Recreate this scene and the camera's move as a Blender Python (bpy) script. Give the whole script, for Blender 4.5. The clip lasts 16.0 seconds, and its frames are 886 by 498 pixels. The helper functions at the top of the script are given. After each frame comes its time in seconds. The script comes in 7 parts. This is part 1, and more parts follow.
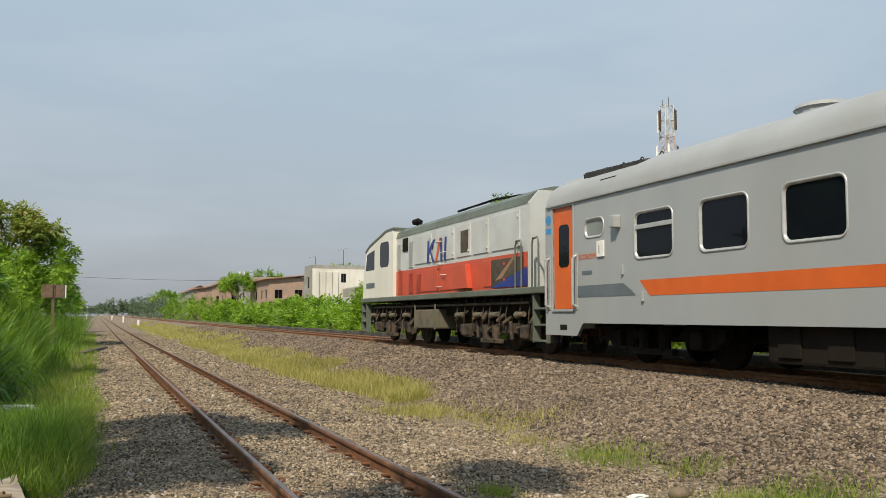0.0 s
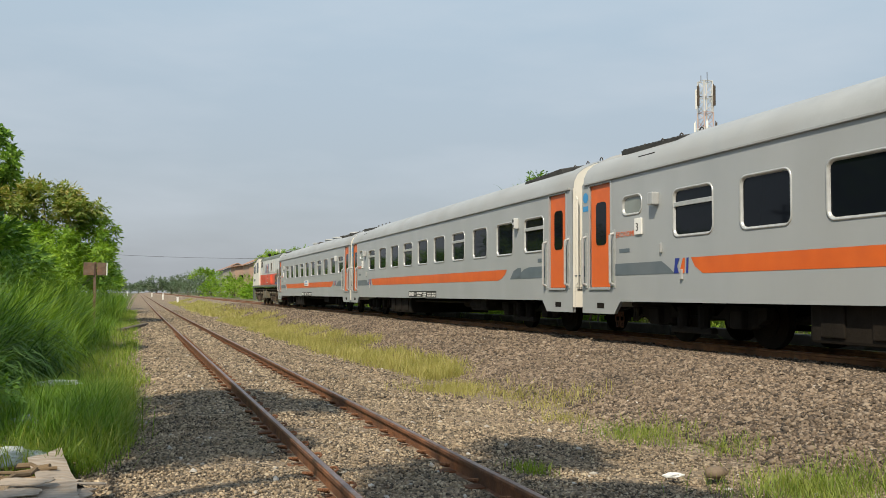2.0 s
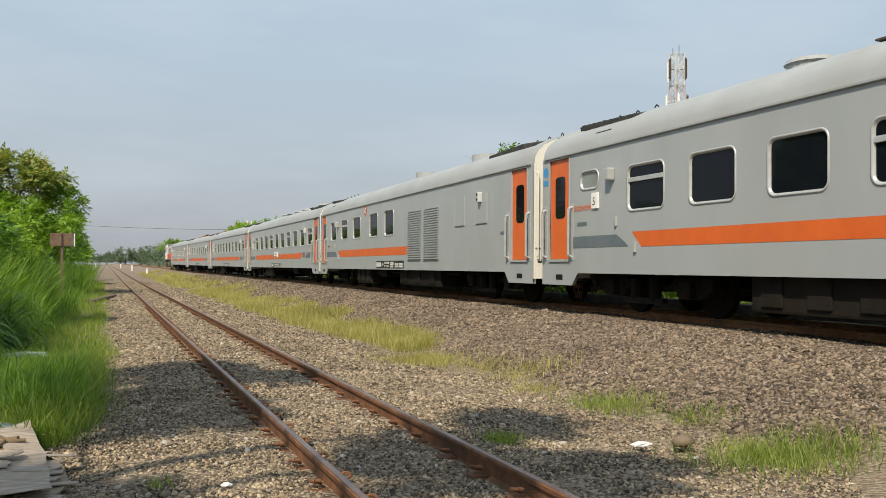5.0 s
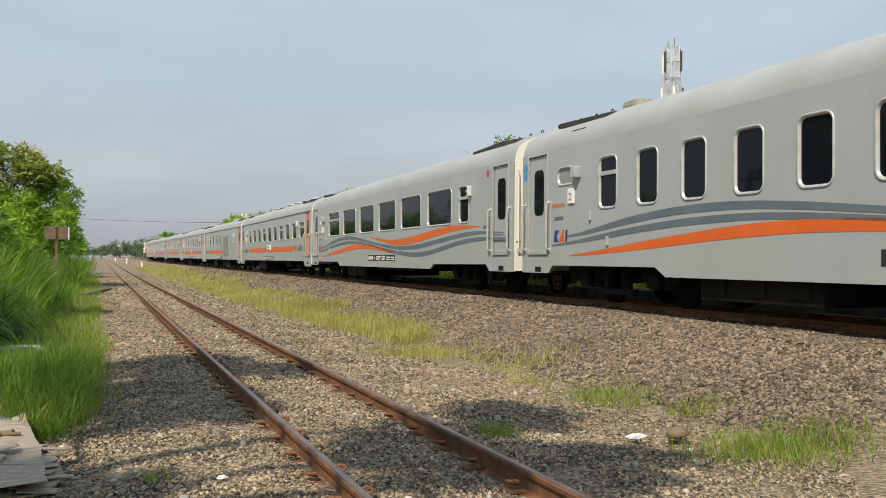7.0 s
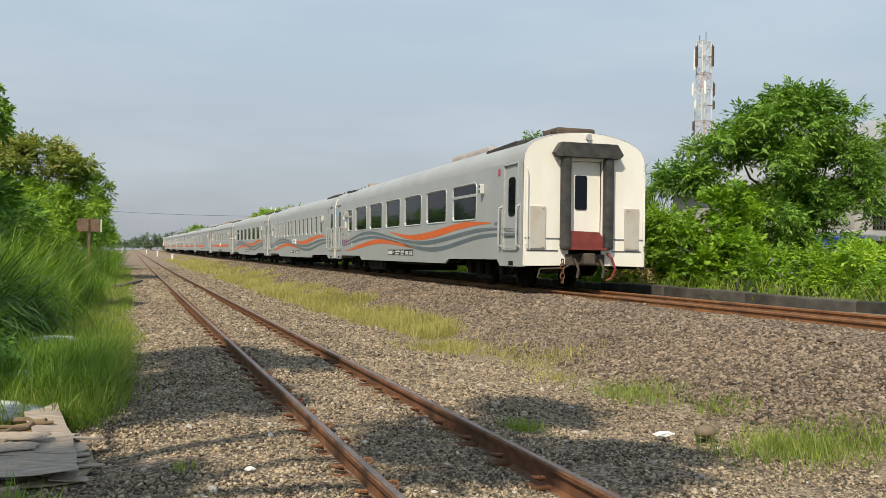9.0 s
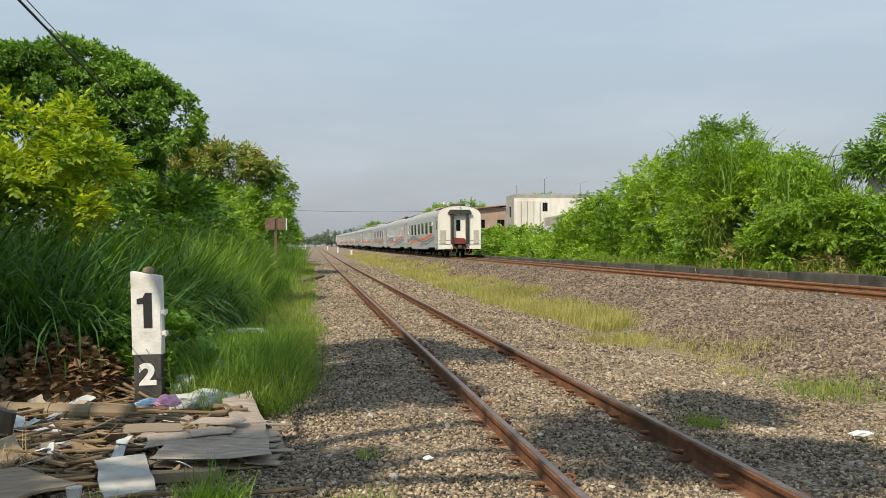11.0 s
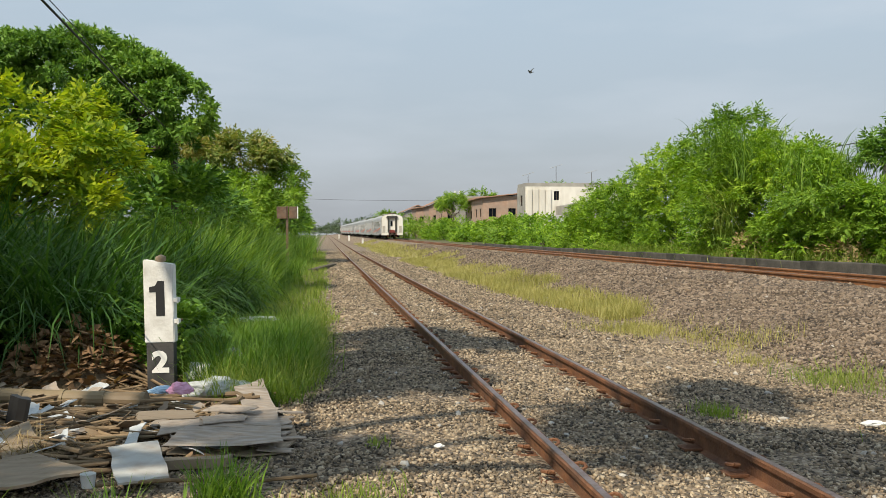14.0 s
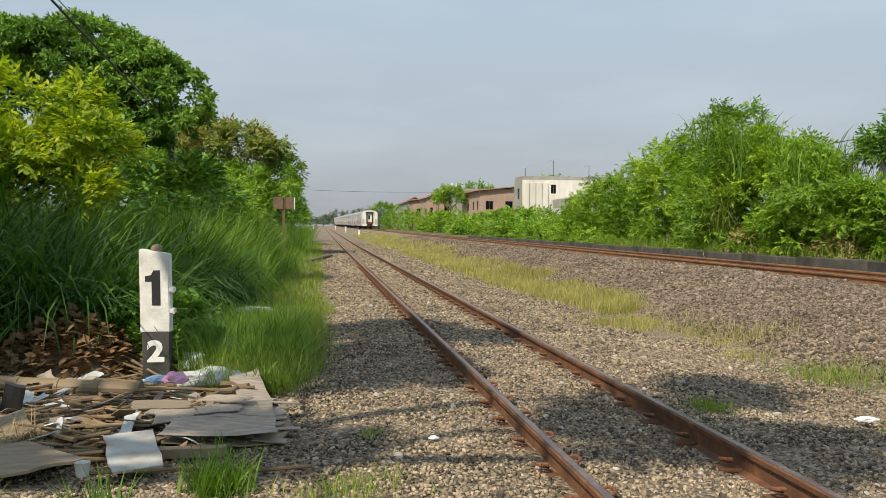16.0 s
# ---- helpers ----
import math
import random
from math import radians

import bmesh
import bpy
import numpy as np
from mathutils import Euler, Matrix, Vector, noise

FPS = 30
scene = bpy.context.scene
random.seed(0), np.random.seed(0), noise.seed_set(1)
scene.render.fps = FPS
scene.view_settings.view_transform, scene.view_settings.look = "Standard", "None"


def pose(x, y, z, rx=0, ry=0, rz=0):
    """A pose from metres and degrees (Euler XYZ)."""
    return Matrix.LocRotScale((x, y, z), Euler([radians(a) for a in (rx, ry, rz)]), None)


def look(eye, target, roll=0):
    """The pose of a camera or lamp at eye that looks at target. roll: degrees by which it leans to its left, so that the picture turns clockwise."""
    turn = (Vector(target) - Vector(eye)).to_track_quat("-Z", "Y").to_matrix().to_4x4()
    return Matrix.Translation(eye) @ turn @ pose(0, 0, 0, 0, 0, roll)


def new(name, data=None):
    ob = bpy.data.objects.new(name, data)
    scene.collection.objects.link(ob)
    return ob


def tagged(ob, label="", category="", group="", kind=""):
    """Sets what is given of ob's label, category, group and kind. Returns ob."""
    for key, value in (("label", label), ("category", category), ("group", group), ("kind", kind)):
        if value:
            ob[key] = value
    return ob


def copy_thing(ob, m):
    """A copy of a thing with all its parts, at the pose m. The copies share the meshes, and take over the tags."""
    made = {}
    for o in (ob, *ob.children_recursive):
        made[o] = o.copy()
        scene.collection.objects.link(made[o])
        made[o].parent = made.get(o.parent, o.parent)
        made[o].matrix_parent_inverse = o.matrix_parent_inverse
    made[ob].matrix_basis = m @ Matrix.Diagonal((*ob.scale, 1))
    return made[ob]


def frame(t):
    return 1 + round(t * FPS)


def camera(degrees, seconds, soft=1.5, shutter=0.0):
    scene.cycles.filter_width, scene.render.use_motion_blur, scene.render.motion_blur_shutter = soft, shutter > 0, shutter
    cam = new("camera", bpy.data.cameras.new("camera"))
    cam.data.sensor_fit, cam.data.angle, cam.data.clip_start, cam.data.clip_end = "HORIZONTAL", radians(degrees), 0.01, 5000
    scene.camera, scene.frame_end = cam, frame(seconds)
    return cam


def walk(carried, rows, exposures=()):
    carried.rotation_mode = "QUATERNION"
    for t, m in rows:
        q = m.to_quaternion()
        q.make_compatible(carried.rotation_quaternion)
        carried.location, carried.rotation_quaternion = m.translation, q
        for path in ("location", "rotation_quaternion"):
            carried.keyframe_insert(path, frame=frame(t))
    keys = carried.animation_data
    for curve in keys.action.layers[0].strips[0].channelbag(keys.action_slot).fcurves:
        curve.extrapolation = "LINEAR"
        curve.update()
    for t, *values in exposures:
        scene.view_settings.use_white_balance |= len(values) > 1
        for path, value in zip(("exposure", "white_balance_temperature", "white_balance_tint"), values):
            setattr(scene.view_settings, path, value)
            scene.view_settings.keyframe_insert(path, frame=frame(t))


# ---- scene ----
cam = camera(53.9, 16.0, soft=0.5)

PATH = []
for t, yaw, pitch, roll in (
    (0.0, -21.691, 4.472, -0.185),
    (0.5, -19.198, 3.914, -0.875),
    (1.0, -19.149, 3.864, -0.867),
    (1.5, -19.361, 3.793, -0.489),
    (2.0, -19.393, 3.017, -0.299),
    (2.5, -19.681, 2.419, -0.266),
    (3.0, -20.555, 2.058, -0.260),
    (3.5, -20.690, 1.673, -0.370),
    (4.0, -20.940, 1.491, -0.410),
    (6.5, -21.441, 0.768, -0.317),
    (7.0, -21.549, 0.700, -0.324),
    (7.5, -21.597, 0.612, -0.587),
    (8.0, -21.544, 0.536, -0.644),
    (8.5, -20.981, 0.460, -0.676),
    (9.0, -19.739, 0.352, -0.793),
    (9.5, -16.951, 0.303, -0.642),
    (10.0, -12.208, 0.217, -0.307),
    (12.5, -7.457, -0.473, 0.420),
    (13.0, -7.565, -0.707, 0.456),
    (13.5, -7.692, -0.870, 0.441),
    (14.0, -7.752, -0.934, 0.217),
    (14.5, -7.843, -1.137, 0.115),
    (15.0, -7.886, -1.295, 0.048),
    (15.5, -7.919, -1.364, -0.406),
    (16.0, -7.971, -1.439, -0.381),
):
    PATH.append((t, pose(0, 0, 1.31, 90 + pitch, roll, yaw)))
walk(cam, PATH, exposures=((0.0, -0.1), (0.5, -0.08), (3.0, 0.02), (8.0, 0.06), (10.0, 0.05), (12.5, 0.07), (16.0, 0.03)))

# ---- sky and sun ----
SUN_AZ, SUN_EL = radians(220), radians(46)   # compass angle from +y towards +x
world = bpy.data.worlds.new("sky")
scene.world = world
world.use_nodes = True
wt = world.node_tree
sky = wt.nodes.new("ShaderNodeTexSky")
sky.sky_type, sky.sun_disc = "NISHITA", False
sky.sun_elevation, sky.sun_rotation = SUN_EL, SUN_AZ
sky.air_density, sky.dust_density, sky.ozone_density = 1.4, 3.0, 1.5
tc = wt.nodes.new("ShaderNodeTexCoord")
sep = wt.nodes.new("ShaderNodeSeparateXYZ")
wt.links.new(tc.outputs["Generated"], sep.inputs[0])
ramp = wt.nodes.new("ShaderNodeValToRGB")
ramp.color_ramp.elements[0].position, ramp.color_ramp.elements[0].color = 0.0, (4.3, 4.55, 4.95, 1)
ramp.color_ramp.elements[1].position, ramp.color_ramp.elements[1].color = 0.38, (5.3, 6.7, 7.9, 1)
mid = ramp.color_ramp.elements.new(0.14)
mid.color = (4.85, 5.6, 6.4, 1)
wt.links.new(sep.outputs["Z"], ramp.inputs[0])
cmap = wt.nodes.new("ShaderNodeMapping")
cmap.inputs["Scale"].default_value = (2.2, 2.2, 9.0)
wt.links.new(tc.outputs["Generated"], cmap.inputs[0])
cn = wt.nodes.new("ShaderNodeTexNoise")
cn.inputs["Scale"].default_value, cn.inputs["Detail"].default_value = 1.6, 6
wt.links.new(cmap.outputs[0], cn.inputs["Vector"])
cr = wt.nodes.new("ShaderNodeMapRange")
cr.inputs[1].default_value, cr.inputs[2].default_value, cr.inputs[3].default_value, cr.inputs[4].default_value = 0.45, 0.8, 0.0, 0.45
wt.links.new(cn.outputs[0], cr.inputs[0])
haze = wt.nodes.new("ShaderNodeMixRGB")
haze.inputs[0].default_value = 0.82
wt.links.new(sky.outputs[0], haze.inputs[1])
wt.links.new(ramp.outputs[0], haze.inputs[2])
cloud = wt.nodes.new("ShaderNodeMixRGB")
wt.links.new(cr.outputs[0], cloud.inputs[0])
wt.links.new(haze.outputs[0], cloud.inputs[1])
cloud.inputs[2].default_value = (6.4, 7.0, 7.7, 1)
wt.links.new(cloud.outputs[0], wt.nodes["Background"].inputs[0])
wt.nodes["Background"].inputs[1].default_value = 0.1
sun = new("sun", bpy.data.lights.new("sun", "SUN"))
sun.data.energy, sun.data.angle, sun.data.color = 4.9, radians(0.8), (1.0, 0.88, 0.68)
SUN_DIR = Vector((math.sin(SUN_AZ) * math.cos(SUN_EL), math.cos(SUN_AZ) * math.cos(SUN_EL), math.sin(SUN_EL)))
sun.matrix_world = look(SUN_DIR * 50, (0, 0, 0))


# ---- materials ----
def node_mat(name):
    m = bpy.data.materials.new(name)
    m.use_nodes = True
    n = m.node_tree.nodes
    return m, n, m.node_tree.links, n["Principled BSDF"]


def surf(name, c1, c2, scale=3.0, rough=0.6, bump=0.0, bump_scale=40.0, metal=0.0, dirt=None, dirt_amount=0.3, dirt_scale=0.8, stretch=(1, 1, 1), spec=0.5, island=0.0):
    """Two-scale procedural surface: grain between c1 and c2, larger stains of dirt, fine relief."""
    m, n, l, b = node_mat(name)
    geo = n.new("ShaderNodeTexCoord")
    mp = n.new("ShaderNodeMapping")
    mp.inputs["Scale"].default_value = stretch
    l.new(geo.outputs["Object"], mp.inputs[0])
    t1 = n.new("ShaderNodeTexNoise")
    t1.inputs["Scale"].default_value, t1.inputs["Detail"].default_value = scale, 6
    l.new(mp.outputs[0], t1.inputs["Vector"])
    r1 = n.new("ShaderNodeValToRGB")
    r1.color_ramp.elements[0].position, r1.color_ramp.elements[1].position = 0.3, 0.72
    r1.color_ramp.elements[0].color, r1.color_ramp.elements[1].color = (*c1, 1), (*c2, 1)
    l.new(t1.outputs[0], r1.inputs[0])
    out = r1.outputs[0]
    if dirt:
        t2 = n.new("ShaderNodeTexNoise")
        t2.inputs["Scale"].default_value, t2.inputs["Detail"].default_value = dirt_scale, 8
        l.new(mp.outputs[0], t2.inputs["Vector"])
        mr = n.new("ShaderNodeMapRange")
        mr.inputs[1].default_value, mr.inputs[2].default_value, mr.inputs[4].default_value = 0.42, 0.75, dirt_amount * 2
        l.new(t2.outputs[0], mr.inputs[0])
        mx = n.new("ShaderNodeMixRGB")
        mx.inputs[2].default_value = (*dirt, 1)
        l.new(mr.outputs[0], mx.inputs[0])
        l.new(out, mx.inputs[1])
        out = mx.outputs[0]
    if island:
        gi = n.new("ShaderNodeNewGeometry")
        hs = n.new("ShaderNodeHueSaturation")
        mr = n.new("ShaderNodeMapRange")
        mr.inputs[3].default_value, mr.inputs[4].default_value = 1 - island, 1 + island
        l.new(gi.outputs["Random Per Island"], mr.inputs[0])
        l.new(mr.outputs[0], hs.inputs["Value"])
        l.new(out, hs.inputs["Color"])
        out = hs.outputs[0]
    l.new(out, b.inputs["Base Color"])
    b.inputs["Roughness"].default_value, b.inputs["Metallic"].default_value = rough, metal
    b.inputs["Specular IOR Level"].default_value = spec
    if bump:
        t3 = n.new("ShaderNodeTexNoise")
        t3.inputs["Scale"].default_value, t3.inputs["Detail"].default_value = bump_scale, 5
        l.new(geo.outputs["Object"], t3.inputs["Vector"])
        bp = n.new("ShaderNodeBump")
        bp.inputs["Strength"].default_value, bp.inputs["Distance"].default_value = bump, 0.02
        l.new(t3.outputs[0], bp.inputs["Height"])
        l.new(bp.outputs[0], b.inputs["Normal"])
    return m


def leaf_mat(name, cols, trans=0.35, patch=0.5, rough=0.55):
    """Leaves: colour differs from leaf to leaf and in large patches; light shines through."""
    m, n, l, b = node_mat(name)
    geo = n.new("ShaderNodeNewGeometry")
    r = n.new("ShaderNodeValToRGB")
    els = r.color_ramp.elements
    while len(els) < len(cols):
        els.new(0.5)
    for i, c in enumerate(cols):
        els[i].position, els[i].color = i / (len(cols) - 1), (*c, 1)
    nz = n.new("ShaderNodeTexNoise")
    nz.inputs["Scale"].default_value, nz.inputs["Detail"].default_value = patch, 3
    tcn = n.new("ShaderNodeTexCoord")
    l.new(tcn.outputs["Object"], nz.inputs["Vector"])
    mr = n.new("ShaderNodeMapRange")
    mr.inputs[1].default_value, mr.inputs[2].default_value = 0.3, 0.7
    l.new(nz.outputs[0], mr.inputs[0])
    mx = n.new("ShaderNodeMath")
    mx.operation = "MULTIPLY_ADD"
    mx.inputs[1].default_value = 0.5
    l.new(geo.outputs["Random Per Island"], mx.inputs[0])
    hf = n.new("ShaderNodeMath")
    hf.operation = "MULTIPLY"
    hf.inputs[1].default_value = 0.5
    l.new(mr.outputs[0], hf.inputs[0])
    l.new(hf.outputs[0], mx.inputs[2])
    l.new(mx.outputs[0], r.inputs[0])
    l.new(r.outputs[0], b.inputs["Base Color"])
    b.inputs["Roughness"].default_value = rough
    b.inputs["Specular IOR Level"].default_value = 0.3
    tr = n.new("ShaderNodeBsdfTranslucent")
    g = n.new("ShaderNodeMixRGB")
    g.blend_type = "MULTIPLY"
    g.inputs[0].default_value = 1.0
    g.inputs[2].default_value = (1.5, 1.5, 0.6, 1)
    l.new(r.outputs[0], g.inputs[1])
    l.new(g.outputs[0], tr.inputs[0])
    ms = n.new("ShaderNodeMixShader")
    ms.inputs[0].default_value = trans
    l.new(b.outputs[0], ms.inputs[1])
    l.new(tr.outputs[0], ms.inputs[2])
    l.new(ms.outputs[0], n["Material Output"].inputs[0])
    return m


def stone_mat(name, cols, rough=0.85, bump=0.5):
    m, n, l, b = node_mat(name)
    geo = n.new("ShaderNodeNewGeometry")
    r = n.new("ShaderNodeValToRGB")
    els = r.color_ramp.elements
    while len(els) < len(cols):
        els.new(0.5)
    for i, c in enumerate(cols):
        els[i].position, els[i].color = i / (len(cols) - 1), (*c, 1)
    l.new(geo.outputs["Random Per Island"], r.inputs[0])
    tcn = n.new("ShaderNodeTexCoord")
    nz = n.new("ShaderNodeTexNoise")
    nz.inputs["Scale"].default_value, nz.inputs["Detail"].default_value = 30, 5
    l.new(tcn.outputs["Object"], nz.inputs["Vector"])
    big = n.new("ShaderNodeTexNoise")
    big.inputs["Scale"].default_value, big.inputs["Detail"].default_value = 0.5, 4
    l.new(tcn.outputs["Object"], big.inputs["Vector"])
    ad = n.new("ShaderNodeMath")
    ad.operation = "ADD"
    l.new(nz.outputs[0], ad.inputs[0])
    l.new(big.outputs[0], ad.inputs[1])
    mr = n.new("ShaderNodeMapRange")
    mr.inputs[1].default_value, mr.inputs[2].default_value, mr.inputs[3].default_value, mr.inputs[4].default_value = 0.6, 1.4, 0.65, 1.35
    l.new(ad.outputs[0], mr.inputs[0])
    hs = n.new("ShaderNodeHueSaturation")
    l.new(mr.outputs[0], hs.inputs["Value"])
    l.new(r.outputs[0], hs.inputs["Color"])
    l.new(hs.outputs[0], b.inputs["Base Color"])
    b.inputs["Roughness"].default_value = rough
    bp = n.new("ShaderNodeBump")
    bp.inputs["Strength"].default_value, bp.inputs["Distance"].default_value = bump, 0.01
    l.new(nz.outputs[0], bp.inputs["Height"])
    l.new(bp.outputs[0], b.inputs["Normal"])
    return m


def ground_mat():
    """Crushed stone with earth and dry grass showing through, in patches."""
    m, n, l, b = node_mat("gravel_and_earth")
    tcn = n.new("ShaderNodeTexCoord")
    vo = n.new("ShaderNodeTexVoronoi")
    vo.inputs["Scale"].default_value = 27
    l.new(tcn.outputs["Object"], vo.inputs["Vector"])
    vs = n.new("ShaderNodeSeparateColor")
    l.new(vo.outputs["Color"], vs.inputs[0])
    r = n.new("ShaderNodeValToRGB")
    els = r.color_ramp.elements
    els.new(0.5)
    for e, p, c in zip(els, (0, 0.5, 1), ((0.09, 0.064, 0.044), (0.2, 0.15, 0.105), (0.38, 0.305, 0.225))):
        e.position, e.color = p, (*c, 1)
    l.new(vs.outputs[0], r.inputs[0])
    big = n.new("ShaderNodeTexNoise")
    big.inputs["Scale"].default_value, big.inputs["Detail"].default_value = 0.35, 8
    l.new(tcn.outputs["Object"], big.inputs["Vector"])
    mr = n.new("ShaderNodeMapRange")
    mr.inputs[1].default_value, mr.inputs[2].default_value = 0.42, 0.66
    l.new(big.outputs[0], mr.inputs[0])
    mx = n.new("ShaderNodeMixRGB")
    mx.inputs[2].default_value = (0.24, 0.185, 0.125, 1)
    hf = n.new("ShaderNodeMath")
    hf.operation = "MULTIPLY"
    hf.inputs[1].default_value = 0.6
    l.new(mr.outputs[0], hf.inputs[0])
    l.new(hf.outputs[0], mx.inputs[0])
    l.new(r.outputs[0], mx.inputs[1])
    l.new(mx.outputs[0], b.inputs["Base Color"])
    b.inputs["Roughness"].default_value = 0.95
    bp = n.new("ShaderNodeBump")
    bp.inputs["Strength"].default_value, bp.inputs["Distance"].default_value = 0.9, 0.04
    bp.invert = True
    l.new(vo.outputs["Distance"], bp.inputs["Height"])
    l.new(bp.outputs[0], b.inputs["Normal"])
    return m


M_GROUND = ground_mat()
M_SOIL = surf("soil_with_grass", (0.05, 0.06, 0.02), (0.12, 0.12, 0.045), 6, 0.95, 0.6, 12, dirt=(0.13, 0.1, 0.06), dirt_amount=0.4, dirt_scale=0.3)
M_STONE = stone_mat("ballast_stone", [(0.035, 0.029, 0.023), (0.105, 0.084, 0.06), (0.185, 0.145, 0.1), (0.26, 0.2, 0.135), (0.33, 0.255, 0.172), (0.47, 0.39, 0.28)])
M_STONE2 = stone_mat("brown_ballast_stone", [(0.034, 0.026, 0.02), (0.09, 0.067, 0.048), (0.155, 0.115, 0.082), (0.215, 0.162, 0.116), (0.3, 0.24, 0.18)])
M_PALE = stone_mat("pale_stone", [(0.33, 0.31, 0.28), (0.5, 0.47, 0.43)])
M_RUST = surf("rusty_rail_steel", (0.12, 0.052, 0.027), (0.25, 0.112, 0.052), 9, 0.75, 0.4, 60, 0.2, dirt=(0.06, 0.04, 0.03), dirt_amount=0.4, dirt_scale=2)
M_RUST2 = surf("orange_rusty_rail_steel", (0.2, 0.085, 0.035), (0.33, 0.15, 0.06), 9, 0.75, 0.4, 60, 0.1, dirt=(0.1, 0.05, 0.03), dirt_amount=0.4, dirt_scale=2)
M_RUNNING = surf("worn_running_steel", (0.23, 0.15, 0.125), (0.38, 0.29, 0.26), 30, 0.38, 0.1, 80, 0.8, dirt=(0.14, 0.08, 0.06), dirt_amount=0.5, dirt_scale=3)
M_GREY = surf("light_grey_coach_paint", (0.305, 0.328, 0.348), (0.35, 0.372, 0.39), 1.2, 0.36, 0.03, 6, dirt=(0.31, 0.315, 0.31), dirt_amount=0.18, dirt_scale=0.7, stretch=(1, 1, 0.35))
M_ROOF = surf("grey_coach_roof_paint", (0.3, 0.318, 0.33), (0.37, 0.388, 0.4), 2.2, 0.5, 0.08, 20, dirt=(0.26, 0.26, 0.255), dirt_amount=0.35, dirt_scale=1.1)
M_CREAM = surf("cream_white_paint", (0.7, 0.69, 0.64), (0.79, 0.78, 0.74), 1.5, 0.4, 0.03, 8, dirt=(0.58, 0.52, 0.42), dirt_amount=0.2, dirt_scale=1.2, stretch=(1, 1, 0.3))
M_ORANGE = surf("orange_livery_paint", (0.58, 0.105, 0.015), (0.66, 0.13, 0.02), 3, 0.4, dirt=(0.45, 0.1, 0.03), dirt_amount=0.2)
M_SLATE = surf("slate_grey_livery_paint", (0.09, 0.12, 0.148), (0.115, 0.148, 0.175), 3, 0.4, dirt=(0.2, 0.2, 0.2), dirt_amount=0.15)
M_BLUE = surf("deep_blue_paint", (0.015, 0.03, 0.2), (0.025, 0.045, 0.27), 4, 0.4)
M_LBLUE = surf("sky_blue_paint", (0.03, 0.22, 0.5), (0.05, 0.28, 0.58), 4, 0.4)
M_RED = surf("red_locomotive_paint", (0.5, 0.065, 0.03), (0.6, 0.095, 0.045), 3, 0.42, 0.03, 10, dirt=(0.35, 0.08, 0.05), dirt_amount=0.25)
M_PINK = surf("magenta_sticker", (0.36, 0.03, 0.1), (0.42, 0.045, 0.13), 5, 0.5)
M_DKRED = surf("dark_red_paint", (0.13, 0.02, 0.017), (0.2, 0.04, 0.032), 4, 0.6, dirt=(0.1, 0.03, 0.03), dirt_amount=0.4)
M_GREEN = surf("grey_green_paint", (0.1, 0.125, 0.1), (0.15, 0.175, 0.145), 3, 0.5, 0.05, 12, dirt=(0.08, 0.075, 0.06), dirt_amount=0.4)
M_LOCO = surf("white_grey_locomotive_paint", (0.49, 0.515, 0.52), (0.56, 0.585, 0.59), 2.0, 0.4, 0.04, 8, dirt=(0.42, 0.4, 0.37), dirt_amount=0.25, dirt_scale=1.5)
M_ALU = surf("brushed_aluminium", (0.42, 0.43, 0.43), (0.54, 0.55, 0.55), 8, 0.36, 0.03, 60, 0.4)
M_UNDER = surf("sooty_underframe_steel", (0.006, 0.0055, 0.005), (0.016, 0.014, 0.012), 4, 0.85, 0.3, 25, dirt=(0.03, 0.023, 0.017), dirt_amount=0.3, spec=0.12)
M_BOGIE = surf("dusty_bogie_steel", (0.032, 0.027, 0.022), (0.085, 0.07, 0.055), 5, 0.8, 0.3, 25, dirt=(0.13, 0.08, 0.05), dirt_amount=0.35)
M_RUBBER = surf("black_rubber", (0.018, 0.018, 0.018), (0.05, 0.05, 0.048), 6, 0.7, 0.2, 20, dirt=(0.09, 0.085, 0.08), dirt_amount=0.3)
M_BLACK = surf("black_marking_paint", (0.012, 0.012, 0.013), (0.025, 0.025, 0.026), 8, 0.5)
M_WHITE = surf("white_marking_paint", (0.72, 0.72, 0.7), (0.8, 0.8, 0.78), 8, 0.5)
M_CONC = surf("weathered_dark_concrete", (0.045, 0.042, 0.036), (0.11, 0.103, 0.09), 3, 0.9, 0.5, 18, dirt=(0.018, 0.018, 0.015), dirt_amount=0.55, dirt_scale=0.9)
M_BARK = surf("tree_bark", (0.06, 0.045, 0.03), (0.15, 0.12, 0.09), 8, 0.9, 0.7, 20, stretch=(1, 1, 0.25))


def glass_mat(name, tint):
    m, n, l, b = node_mat(name)
    b.inputs["Base Color"].default_value = (*tint, 1)
    b.inputs["Roughness"].default_value = 0.04
    b.inputs["IOR"].default_value = 1.5
    b.inputs["Specular IOR Level"].default_value = 0.16
    nz = n.new("ShaderNodeTexNoise")
    nz.inputs["Scale"].default_value = 0.9
    tcn = n.new("ShaderNodeTexCoord")
    l.new(tcn.outputs["Object"], nz.inputs["Vector"])
    bp = n.new("ShaderNodeBump")
    bp.inputs["Strength"].default_value, bp.inputs["Distance"].default_value = 0.12, 0.02
    l.new(nz.outputs[0], bp.inputs["Height"])
    l.new(bp.outputs[0], b.inputs["Normal"])
    return m


